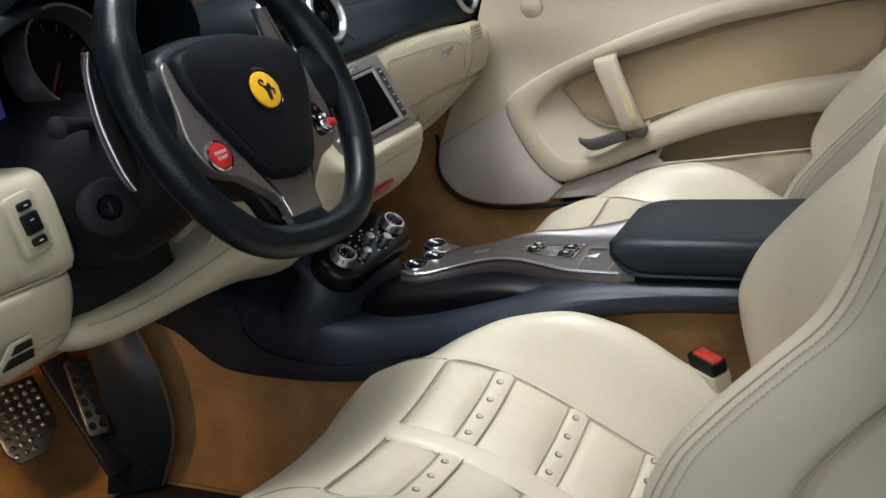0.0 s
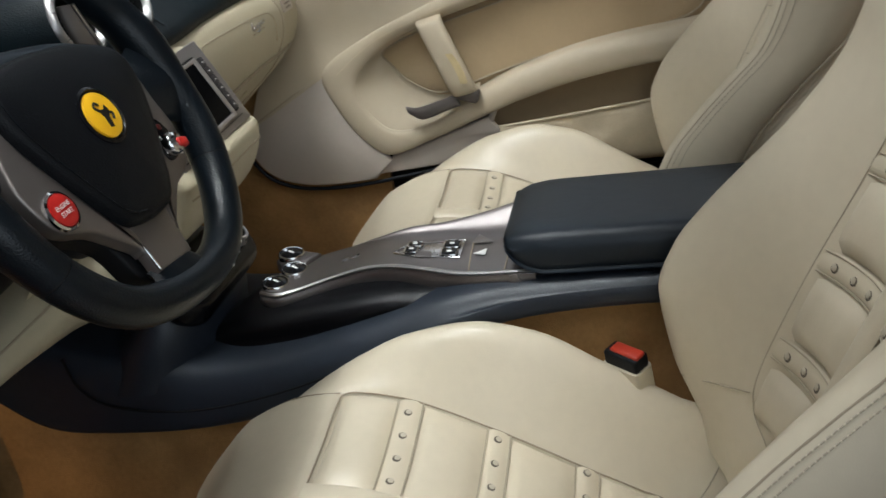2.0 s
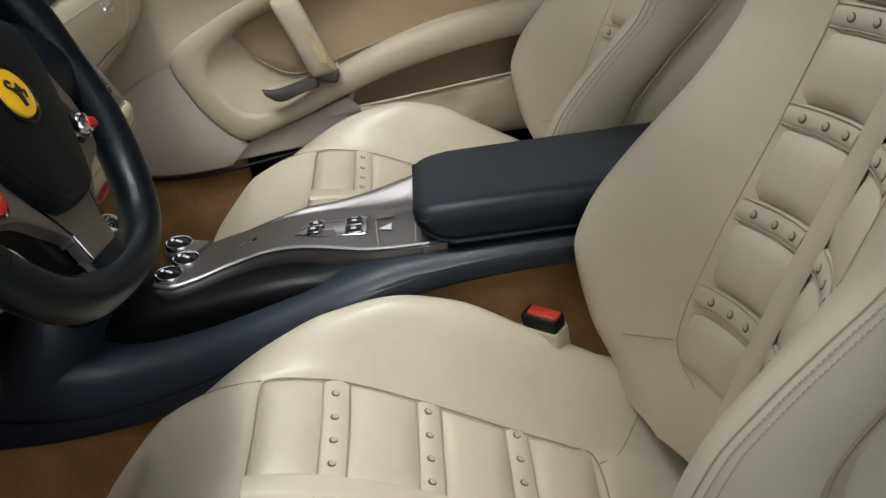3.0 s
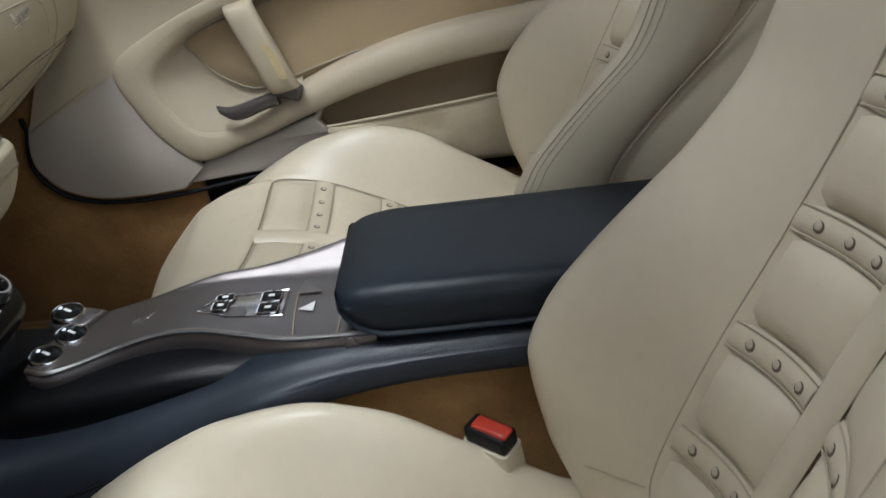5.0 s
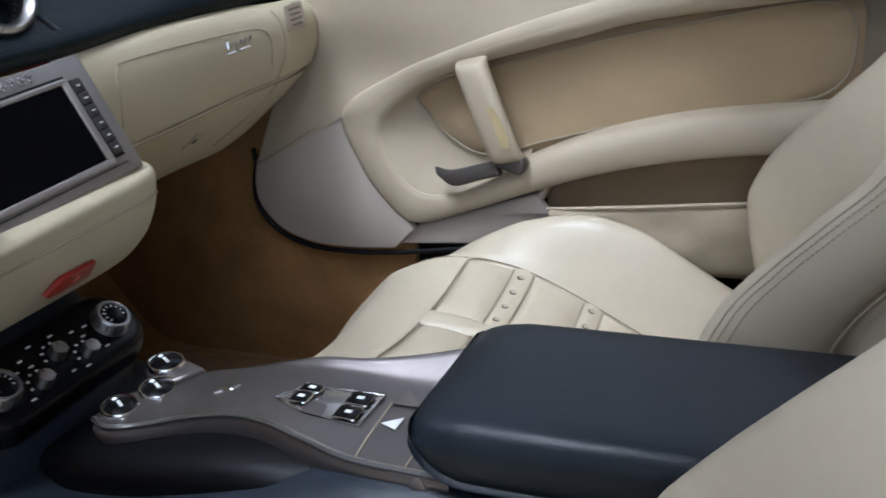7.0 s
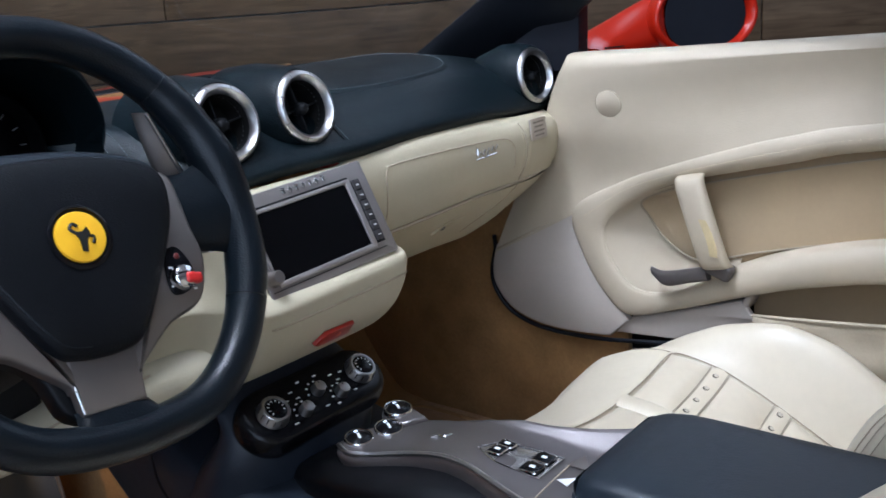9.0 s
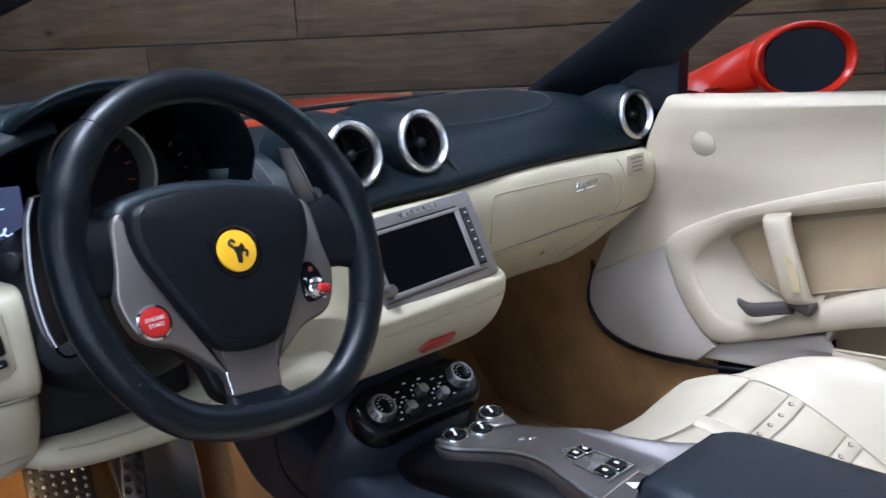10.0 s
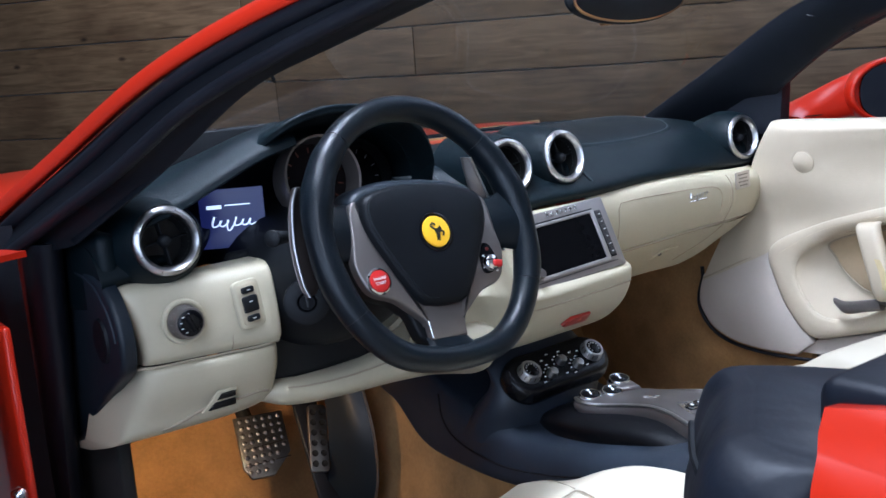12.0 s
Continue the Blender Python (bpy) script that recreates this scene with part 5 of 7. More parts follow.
part("nose_cap", tube([(-0.057, -0.083, 0.462), (-0.053, -0.086, 0.471), (-0.047, -0.093, 0.480)], lambda f: 0.0055 - 0.003 * f, 8, 10), CHROME, CON)
# satin bridge
br = []
for y, xl, xr, z, side, far in ((-0.178, -0.060, -0.035, 0.528, 0.010, 0.0), (-0.186, -0.070, -0.020, 0.530, 0.014, 0.0), (-0.205, -0.074, 0.006, 0.530, 0.018, 0.0), (-0.235, -0.066, 0.028, 0.532, 0.026, 0.0), (-0.275, -0.056, 0.030, 0.540, 0.030, 0.0),
                                (-0.32, -0.054, 0.032, 0.549, 0.032, 0.002), (-0.36, -0.060, 0.036, 0.552, 0.034, 0.006), (-0.40, -0.072, 0.040, 0.551, 0.032, 0.008), (-0.45, -0.084, 0.050, 0.548, 0.026, 0.015), (-0.50, -0.088, 0.060, 0.548, 0.018, 0.023), (-0.53, -0.088, 0.064, 0.548, 0.014, 0.027)):
    br.append([(xl - 0.002, y, z - side), (xl - 0.003, y, z - 0.006), (xl + 0.005, y, z), ((xl + xr) / 2 - 0.012, y, z + 0.001), (xr - 0.030 * min(1, far / 0.02) - 0.004, y, z), (xr, y, z + far), (xr + 0.004, y, z + far - 0.004), (xr + 0.003, y, z - side)])
part("bridge", loft(br, 60, 40), SILVER, CON, "satin grey metal bridge")
part("bridge_horn", prism([(0.000, -0.22), (0.002, -0.188), (0.014, -0.176), (0.030, -0.177), (0.040, -0.192), (0.038, -0.21), (0.028, -0.235)], 0.016, pose(0, 0, 0.521), 0.004), SILVER, CON)
part("bridge_edge", tube([(-0.066, -0.182, 0.530), (-0.0745, -0.205, 0.530), (-0.066, -0.235, 0.532), (-0.057, -0.275, 0.540), (-0.055, -0.32, 0.549), (-0.061, -0.36, 0.552), (-0.073, -0.40, 0.551), (-0.085, -0.45, 0.548), (-0.089, -0.53, 0.548)], 0.0028, 6, 60), ALU, CON)
part("end_bracket", prism([(0, 0), (0.018, 0), (0.008, 0.020), (0, 0.018)], 0.004, basis((-0.0895, -0.500, 0.528), (-1, 0, 0), (0, -1, 0)), 0.001), SILVER, CON)
for x, y, z in ((-0.048, -0.197, 0.533), (-0.012, -0.210, 0.533), (0.021, -0.196, 0.540)):
    bm_ = basis((x, y, z), (-0.05, -0.12, 0.99))
    b = part("gear_button", revolve([(0.0172, -0.006), (0.0172, 0.0015), (0.0162, 0.0032), (0.0150, 0.0030), (0.0146, 0.0012)], bm_, 28), CHROME, CON, "chrome-ringed round black button")
    part("button_face", revolve([(0.0147, 0.0012), (0.011, 0.0034), (0, 0.0042)], bm_, 24), GLOSS, b)
    part("button_mark", block(0.010, 0.003, 0.0005, bm_ @ pose(0, 0, 0.0044, 0, 0, 60), 0), WHITE, b)
    part("light_mark", block(0.004, 0.003, 0.0006, bm_ @ pose(0.004, 0.009, 0.0041), 0), LCDWHITE, b)
# switch pack on the bridge
swp = part("switch_pack", prism([(-0.012, 0.038), (0.014, 0.022), (0.018, -0.048), (-0.030, -0.048), (-0.027, 0.006)], 0.0015, pose(-0.016, -0.388, 0.5510, 2.4), 0.0006), mat("bright_satin_tray", (0.42, 0.40, 0.39), 0.25, metal=0.9), CON)
for x, y, sx, sy in ((-0.024, -0.372, 0.016, 0.015), (-0.009, -0.374, 0.011, 0.017), (-0.034, -0.421, 0.018, 0.019), (-0.012, -0.421, 0.018, 0.019)):
    RK = pose(x, y, 0.5520 + 0.042 * (y + 0.388), 2.4)
    b = part("rocker", prism(rounded(sx, sy, 0.003), 0.004, RK, 0.0012), GLOSS, swp, "gloss black rocker with a chrome rim")
    part("rocker_rim", tube([RK @ Vector((px, py, 0.0028)) for px, py in rounded(sx + 0.001, sy + 0.001, 0.003)], 0.0010, 5, closed=True), CHROME, b)
    part("rocker_mark", block(0.004, 0.006, 0.0005, RK @ pose(0, 0, 0.0042), 0), WHITE, b)
part("tray_rim", tube([pose(-0.016, -0.388, 0.5525, 2.4) @ Vector((x, y, 0)) for x, y in ((-0.012, 0.038), (0.014, 0.022), (0.018, -0.048), (-0.030, -0.048), (-0.027, 0.006))], 0.0012, 6, closed=True), CHROME, swp)
part("white_triangle", prism([(-0.009, -0.006), (0.009, -0.006), (-0.003, 0.009)], 0.0008, pose(-0.034, -0.460, 0.5498), 0), WHITE, CON, "white triangular mark on the bridge")
part("bridge_joint", tube([(-0.084, -0.452, 0.5495), (-0.044, -0.448, 0.5495), (0.0, -0.446, 0.5495)], 0.0009, 5), SEAM, CON)
part("bridge_joint", tube([(-0.086, -0.494, 0.5495), (0.03, -0.494, 0.5495)], 0.0009, 5), SEAM, CON)
part("tri_bracket", prism([(0.0, 0.0), (0.026, 0.020), (0.0, 0.026)], 0.0015, pose(-0.006, -0.470, 0.5488), 0.0005), SPOKE, CON)
part("small_emblem", tube([(-0.018, -0.278, 0.5425), (-0.012, -0.285, 0.5435), (-0.014, -0.292, 0.5445), (-0.006, -0.298, 0.5455)], 0.0018, 5, 12), CHROME, CON)
# armrest
AR = thing("armrest", (-0.005, -0.7, 0.55), "padded black leather armrest lid on the console", "armrest")
ar = []
for y, w, zt, zb in ((-0.496, 0.070, 0.583, 0.574), (-0.500, 0.082, 0.586, 0.570), (-0.512, 0.088, 0.591, 0.558), (-0.532, 0.091, 0.594, 0.549), (-0.56, 0.092, 0.595, 0.547), (-0.70, 0.092, 0.595, 0.547), (-0.90, 0.092, 0.595, 0.547), (-0.98, 0.090, 0.590, 0.547), (-1.0, 0.076, 0.584, 0.556)):
    c = -0.004
    prof = [(0.88, zb + 0.001), (0.965, zb + 0.003), (0.995, zb + 0.010), (1.0, zb + 0.5 * (zt - zb)), (0.975, zt - 0.013), (0.90, zt - 0.004), (0.75, zt - 0.0005), (0.4, zt)]
    ar.append([(c - w * a, y, z) for a, z in prof] + [(c + w * a, y, z) for a, z in prof[::-1]])
part("lid", loft(ar, 40, 44, True, True), DARK, AR)
# Base coloured black to paint the dark gap below the lid.
part("base", block(0.160, 0.48, 0.030, pose(-0.004, -0.755, 0.5425), 0.006), INK, AR)

# ================================================================= climate panel
CL = thing("climate_panel", (-0.02, -0.08, 0.47), "gloss black climate panel with silver knobs", "control panel")
CM = basis((-0.0165, -0.1015, 0.5557), (0, -0.62, 0.785))
oval = rounded(0.220, 0.080, 0.0395, 10)
body = [[(x * f, y * g, d) for x, y in oval] for f, g, d in ((0.96, 0.90, -0.034), (1.005, 0.99, -0.029), (1.015, 1.02, -0.022), (1.005, 1.02, -0.013), (0.985, 0.97, -0.005), (0.955, 0.885, -0.0005), (0.90, 0.78, 0.0010), (0.6, 0.5, 0.0018), (0.1, 0.08, 0.002))]
bm = grid_mesh([[Vector(p) for p in r] for r in body], True, True)
bm.transform(CM)
part("body", bm, GLOSS, CL)
for x in (-0.0725, 0.0725):
    k = part("knob", revolve([(0.0200, 0.0), (0.0200, 0.003), (0.0188, 0.0045), (0.0180, 0.013), (0.0165, 0.0152), (0.0140, 0.0152), (0.0134, 0.0135)], CM @ pose(x, 0.0, 0.0), 32), ALU, CL, "ridged silver knob")
    part("knob_face", revolve([(0.0134, 0.0135), (0.009, 0.0148), (0, 0.0152)], CM @ pose(x, 0, 0), 24), GLOSS, k)
    for q in range(9):
        a = radians(-30 + 30 * q)
        part("face_mark", block(0.0026, 0.0014, 0.0005, CM @ pose(x + 0.0098 * math.cos(a), 0.0098 * math.sin(a), 0.0149, 0, 0, math.degrees(a)), 0), WHITE, k)
    for q in range(14):
        a = 360 / 14 * q
        part("grip_rib", block(0.0012, 0.0016, 0.008, CM @ pose(x + 0.0186 * math.cos(radians(a)), 0.0186 * math.sin(radians(a)), 0.0090, 0, 0, a), 0), SILVER, k)
for x, y in ((-0.0335, -0.015), (-0.0005, 0.001), (0.0265, -0.015)):
    k = part("small_knob", revolve([(0.0085, 0), (0.0078, 0.011), (0.0070, 0.0132), (0, 0.0137)], CM @ pose(x, y, 0.001), 20), ALU, CL)
    part("pointer", block(0.0012, 0.007, 0.0005, CM @ pose(x, y + 0.003, 0.0142), 0), INK, k)
    for q in range(6):
        a = radians(0 + 36 * q)
        part("ring_mark", block(0.0030, 0.0022, 0.0006, CM @ pose(x + 0.0140 * math.cos(a), y + 0.0135 * math.sin(a), 0.0027), 0), WHITE, CL)
for x, y in ((-0.034, 0.014), (-0.030, 0.004), (-0.002, -0.022), (0.030, 0.012), (0.010, 0.020), (0.047, -0.020), (-0.054, -0.024), (0.036, 0.002), (-0.046, 0.006), (0.014, -0.026), (0.046, 0.010), (-0.016, 0.022)):
    part("legend_mark", block(0.0055, 0.0018, 0.0006, CM @ pose(x, y, 0.0027), 0), WHITE, CL)
neck = [[(-0.0165 + w * math.cos(a) , y + 0.045 * math.sin(a) * s, z) for a in [2 * math.pi * k / 14 for k in range(14)]] for z, w, y, s in ((0.44, 0.136, -0.02, 2.1), (0.47, 0.130, -0.035, 1.8), (0.495, 0.126, -0.050, 1.55), (0.52, 0.118, -0.062, 1.25), (0.545, 0.110, -0.058, 1.0), (0.575, 0.104, -0.022, 0.9), (0.61, 0.096, 0.022, 0.8))]
part("neck", loft(neck, 18, 40, True, True), NAVY, CL, "blue-black leather neck under the panel")

# ================================================================= steering wheel
WX, WY, WZ, TILT_W = -0.355, -0.221, 0.852, 24.0
WH = thing("steering_wheel", (WX, WY, WZ), "flat-bottomed black leather steering wheel with satin grey spokes", "steering wheel")
WM_ = Matrix.Translation((WX, WY, WZ)) @ Matrix(((1, 0, 0, 0), (0, math.sin(radians(TILT_W)), -math.cos(radians(TILT_W)), 0), (0, math.cos(radians(TILT_W)), math.sin(radians(TILT_W)), 0), (0, 0, 0, 1))) @ pose(0, 0, 0, 0, 0, -6.5)


def wheel_line(a):
    """The rim's middle line: an oval shaped to its outline in view, flattened below."""
    x, y = 0.1600 * math.cos(a), (0.1720 if math.sin(a) > 0 else 0.1800) * math.sin(a)
    if y < -0.130:
        y = -0.130 - 0.050 * math.tanh((-0.130 - y) / 0.050)
    return x, y


def rim_piece(a0, a1, n, r, squash=1.12):
    rows = []
    for i in range(n + 1):
        a = a0 + (a1 - a0) * i / n
        x, y = wheel_line(a)
        x2, y2 = wheel_line(a + 1e-3)
        t = Vector((x2 - x, y2 - y, 0)).normalized()
        nrm = Vector((t.y, -t.x, 0))
        deg = math.degrees(a) % 360
        rr = r * (1 + sum(g * math.exp(-((deg - c) / w) ** 2) for c, w, g in ((17, 11, 0.20), (163, 11, 0.20), (36, 6, 0.10), (144, 6, 0.10), (342, 9, 0.07), (198, 9, 0.07))))
        rows.append([Vector((x, y, 0)) + nrm * rr * math.cos(b) + Vector((0, 0, 1)) * rr * squash * math.sin(b) for b in [2 * math.pi * k / 18 for k in range(18)]])
    bm = grid_mesh(rows, True, True)
    bm.transform(WM_ @ pose(0.010, 0.004, -0.021))
    return bm


SEAMS = (46, 134, 214, 333)
for a0, a1, nm in ((46, 134, 40), (134, 214, 30), (214, 333, 50), (333, 406, 30)):
    part("rim", rim_piece(radians(a0 + 0.25), radians(a1 - 0.25), nm, 0.0174), RIM, WH)
for a in SEAMS:
    part("rim_seam", rim_piece(radians(a - 0.45), radians(a + 0.45), 3, 0.0167), INK, WH)
HM = WM_ @ pose(0, 0, -0.010)
# airbag pad
half = [(0.0, 0.065), (0.040, 0.063), (0.076, 0.055), (0.093, 0.043), (0.095, 0.020), (0.086, -0.008), (0.063, -0.051), (0.042, -0.084), (0.030, -0.094), (0.012, -0.0975)]
pad_o = cr(half + [(0.0, -0.098)] + [(-x, y) for x, y in half[:0:-1]], 72, True)
rows = [[(p[0] * f, p[1] * f - 0.004 * (1 - f), d) for p in pad_o] for f, d in ((1.03, -0.045), (1.02, -0.012), (1.0, 0.002), (0.985, 0.0075), (0.955, 0.0108), (0.90, 0.0130), (0.75, 0.0155), (0.5, 0.0178), (0.25, 0.0188), (0.02, 0.019))]
bm = grid_mesh(rows, True, False)
bm.transform(HM)
part("airbag_pad", bm, mat("pad_leather", (0.0042, 0.0049, 0.0063), 0.43, grain=0.35, grain_scale=800, vary=0.15, voronoi=True, spec=0.14), WH, "black leather airbag pad")
thread("pad_seam", [HM @ Vector((p[0] * 0.92, p[1] * 0.92 - 0.0003, 0.0126)) for p in pad_o[40:64]], WH, RIM, 0.0007)
shell = []
for grow, d in ((1.0, -0.004), (1.045, -0.004), (1.10, -0.010), (1.15, -0.022), (1.18, -0.040), (1.16, -0.062)):
    shell.append([(p[0] * (1 + (grow - 1) * 0.9 * min(1, max(0, (p[1] + 0.03) / 0.06))), p[1] * (1 + (grow - 1) * 1.5 * min(1, max(0, (p[1] + 0.01) / 0.05))), d) for p in pad_o])
bm = grid_mesh(shell, True, False)
bm.transform(HM)
part("hub_shell", bm, DARK, WH, "black leather hub shell round the pad")
emb = part("emblem_cup", revolve([(0.0262, 0.016), (0.0262, 0.0205), (0.0235, 0.0215), (0.0222, 0.0195), (0, 0.0192)], HM @ pose(0, -0.005, -0.001), 40), GLOSS, WH)
EM = HM @ pose(0, -0.005, 0.0185) @ Matrix.Diagonal((0.86, 0.86, 1, 1))
ey = part("emblem", revolve([(0.0245, 0.0), (0.0235, 0.0022), (0.018, 0.0032), (0, 0.0036)], EM, 40), YELLOW, emb, "round yellow enamel emblem")
# a plain abstract black mark
part("emblem_mark", merge(prism([(-0.003, -0.014), (0.002, -0.015), (0.004, -0.004), (0.0085, 0.002), (0.006, 0.008), (0.001, 0.004), (-0.006, 0.004), (-0.003, -0.004)], 0.0008, EM @ pose(0, 0, 0.0034)),
                          tube([EM @ Vector(p) for p in ((-0.005, 0.003, 0.0038), (-0.010, 0.008, 0.0034), (-0.006, 0.012, 0.0034), (-0.002, 0.009, 0.0036))], 0.0014, 5, 10),
                          tube([EM @ Vector(p) for p in ((0.005, 0.0, 0.004), (0.011, -0.002, 0.0036), (0.009, -0.008, 0.0034))], 0.0013, 5, 8)), INK, ey)
# grey spokes with a black backing
for s in (-1, 1):
    sp_ = cr([(s * x, y) for x, y in ((0.096, 0.046), (0.106, 0.040), (0.110, 0.018), (0.112, -0.006), (0.116, -0.034), (0.106, -0.064), (0.092, -0.076), (0.068, -0.084), (0.046, -0.101), (0.031, -0.114), (0.029, -0.120), (0.020, -0.110), (0.030, -0.092), (0.060, -0.050), (0.084, -0.006), (0.092, 0.022))], 48, True)
    sp_ = [tuple(p) for p in sp_]
    if s > 0:
        sp_ = sp_[::-1]
    part("side_spoke", prism(sp_, 0.014, HM @ pose(0, 0, -0.014), 0.0035), SPOKE, WH, "satin grey metal side spoke")
    back = [tuple(p) for p in cr([(s * x, y) for x, y in ((0.094, 0.046), (0.112, 0.036), (0.116, -0.010), (0.112, -0.040), (0.102, -0.064), (0.086, -0.076), (0.064, -0.084), (0.044, -0.102), (0.031, -0.136), (0.0, -0.138), (0.0, -0.06), (0.05, 0.0))], 40, True)]
    if s > 0:
        back = back[::-1]
    part("spoke_back", prism(back, 0.020, HM @ pose(0, 0, -0.036), 0.004), PLASTIC, WH)
    part("thumb_grip", loft([[HM @ Vector((s * x + 0.010 * w, y + 0.004 * w, z - 0.021 * w)) for x, y, z in r] for w, r in zip((0.1, 0.4, 0.8, 1.0), (((0.104, 0.046, -0.012), (0.108, 0.010, -0.001), (0.112, -0.026, -0.012), (0.106, 0.010, -0.034)), ((0.124, 0.046, -0.006), (0.128, 0.008, 0.007), (0.130, -0.030, -0.004), (0.126, 0.010, -0.026)), ((0.142, 0.056, 0.002), (0.147, 0.008, 0.018), (0.146, -0.038, 0.004), (0.144, 0.010, -0.010)), ((0.156, 0.074, 0.010), (0.166, 0.006, 0.0265), (0.160, -0.054, 0.012), (0.160, 0.010, 0.002))))], 16, 22, True, True), RIM, WH)
lowsp = [(-0.030, -0.090), (0.030, -0.090), (0.029, -0.115), (0.027, -0.139), (-0.027, -0.139), (-0.029, -0.115)]
part("lower_spoke", prism(lowsp[::-1], 0.012, HM @ pose(0, 0, -0.0118), 0.003), SPOKE, WH, "satin grey metal lower spoke")
# Chrome strip paints the highlight on the spoke's left bevel.
part("spoke_edge", block(0.003, 0.024, 0.003, HM @ pose(-0.0275, -0.126, 0.0, 0, 0, 4), 0.0012), CHROME, WH)
lower = [[HM @ Vector((s * w + g, y, z - 0.5 * abs(s) ** 6 * 0.016)) for s in (-1, -0.8, -0.4, 0, 0.4, 0.8, 1)] for w, y, z, g in ((0.030, -0.134, -0.004, 0.0), (0.031, -0.138, -0.001, 0.001), (0.037, -0.148, 0.001, 0.004), (0.056, -0.163, 0.004, 0.008))]
part("lower_grip", thick(loft(lower, 12, 24), 0.010), RIM, WH)
SB = HM @ pose(-0.088, -0.058, -0.002, 0, 0, 6.5) @ Matrix.Diagonal((0.86, 0.86, 1, 1))
part("start_bezel", revolve([(0.0195, 0.0), (0.0195, 0.0042), (0.0170, 0.0052), (0.0165, 0.003)], SB, 32), CHROME, WH)
st = part("start_button", revolve([(0.0165, 0.002), (0.0160, 0.0058), (0.012, 0.0068), (0, 0.0066)], SB, 30), REDBTN, WH, "round red engine start button")
for k, (w, y) in enumerate(((0.018, 0.0032), (0.018, -0.0036))):
    cu = bpy.data.curves.new("legend", "FONT")
    cu.body, cu.size, cu.align_x, cu.align_y, cu.extrude = ("ENGINE", "START")[k], 0.0062, "CENTER", "CENTER", 0.0001
    tmp = bpy.data.objects.new("legend", cu)
    scene.collection.objects.link(tmp)
    me = bpy.data.meshes.new_from_object(tmp.evaluated_get(bpy.context.evaluated_depsgraph_get()))
    bpy.data.objects.remove(tmp)
    b_ = bmesh.new()
    b_.from_mesh(me)
    b_.transform(SB @ pose(0, y, 0.0071))
    part("legend", b_, WHITE, st)
MN = HM @ pose(0.086, -0.046, -0.001) @ Matrix.Diagonal((0.9, 0.9, 1, 1))
part("manettino_base", prism(cr([(-0.010, -0.018), (0.010, -0.014), (0.016, 0.004), (0.006, 0.026), (-0.008, 0.024), (-0.014, 0.0)], 26, True), 0.003, MN, 0.001), GLOSS, WH)
mk = part("drive_mode_knob", revolve([(0.0125, 0.002), (0.0120, 0.010), (0.0095, 0.013), (0, 0.013)], MN @ pose(0, -0.004, 0), 26), CHROME, WH, "chrome drive mode knob")
part("drive_mode_lever", block(0.017, 0.011, 0.009, MN @ pose(0.007, -0.007, 0.011, 0, 0, -10), 0.003), REDBTN, mk, "red lever")
part("drive_mode_light", revolve([(0.0032, 0.003), (0.002, 0.0042), (0, 0.0042)], MN @ pose(0.002, 0.018, 0), 14), mat("dark_red_lens", (0.12, 0.012, 0.008), 0.35), WH)
for x, y in ((-0.008, 0.008), (-0.010, -0.010), (0.012, -0.016)):
    part("mode_mark", block(0.004, 0.002, 0.0004, MN @ pose(x, y, 0.0032), 0), WHITE, WH)

# paddles and column
CX = -0.361
COL = thing("steering_column", (CX, -0.05, 0.78), "black steering column with shift paddles, stalk and ignition lock", "steering column")
PADDLE = mat("dark_bronze_paddle", (0.10, 0.082, 0.075), 0.34, metal=0.8, vary=0.08)
blade_near = ((0.018, -0.150, 0.922, 0.012), (0.026, -0.152, 0.902, 0.020), (0.032, -0.158, 0.865, 0.028), (0.034, -0.166, 0.835, 0.032), (0.033, -0.174, 0.808, 0.028), (0.029, -0.179, 0.792, 0.016))
blade_far = ((0.002, -0.150, 0.926, 0.007), (0.011, -0.152, 0.904, 0.012), (0.024, -0.158, 0.868, 0.018), (0.033, -0.166, 0.838, 0.022), (0.033, -0.174, 0.808, 0.020), (0.029, -0.179, 0.792, 0.012))
for s, blade in ((-1, blade_near), (1, blade_far)):
    bl = [[(CX + s * (0.130 + w), y - 0.006, z), (CX + s * (0.133 + w), y - 0.001, z), (CX + s * (0.133 + w - wide), y + 0.010, z), (CX + s * (0.130 + w - wide), y + 0.004, z)] for w, y, z, wide in blade]
    pd = part("shift_paddle", loft(bl, 22, 14, True, True), PADDLE if s < 0 else SPOKE, COL, "metal shift paddle")
    part("paddle_edge", tube([(CX + s * (0.130 + w), y - 0.006, z) for w, y, z, wide in blade], 0.0021, 8, 24), ALU, pd)
    part("paddle_arm", block(0.10, 0.010, 0.030, pose(CX + s * 0.09, -0.150, 0.835, 24), 0.004), PLASTIC, COL)
shroud = [[(CX + dx + w * math.cos(a), y, zc + h * math.sin(a)) for a in [2 * math.pi * k / 14 for k in range(14)]] for y, w, h, zc, dx in ((-0.165, 0.060, 0.055, 0.835, 0.0), (-0.12, 0.083, 0.074, 0.803, -0.004), (-0.05, 0.105, 0.092, 0.772, -0.014), (0.03, 0.118, 0.105, 0.760, -0.022), (0.14, 0.12, 0.11, 0.76, -0.022))]
part("shroud", loft(shroud, 24, 36, True, True), PLASTIC, COL, "matt black column shroud")
part("hub", revolve([(0.05, -0.07), (0.062, -0.04), (0.06, -0.018), (0.0, -0.018)], WM_, 28), PLASTIC, COL)
part("fill_panel", block(0.23, 0.02, 0.20, pose(-0.405, 0.034, 0.718, -8), 0.01), PLASTIC, COL)
IG = basis((-0.473, -0.093, 0.760), (-0.45, -0.87, 0.10)) @ Matrix.Scale(0.86, 4)
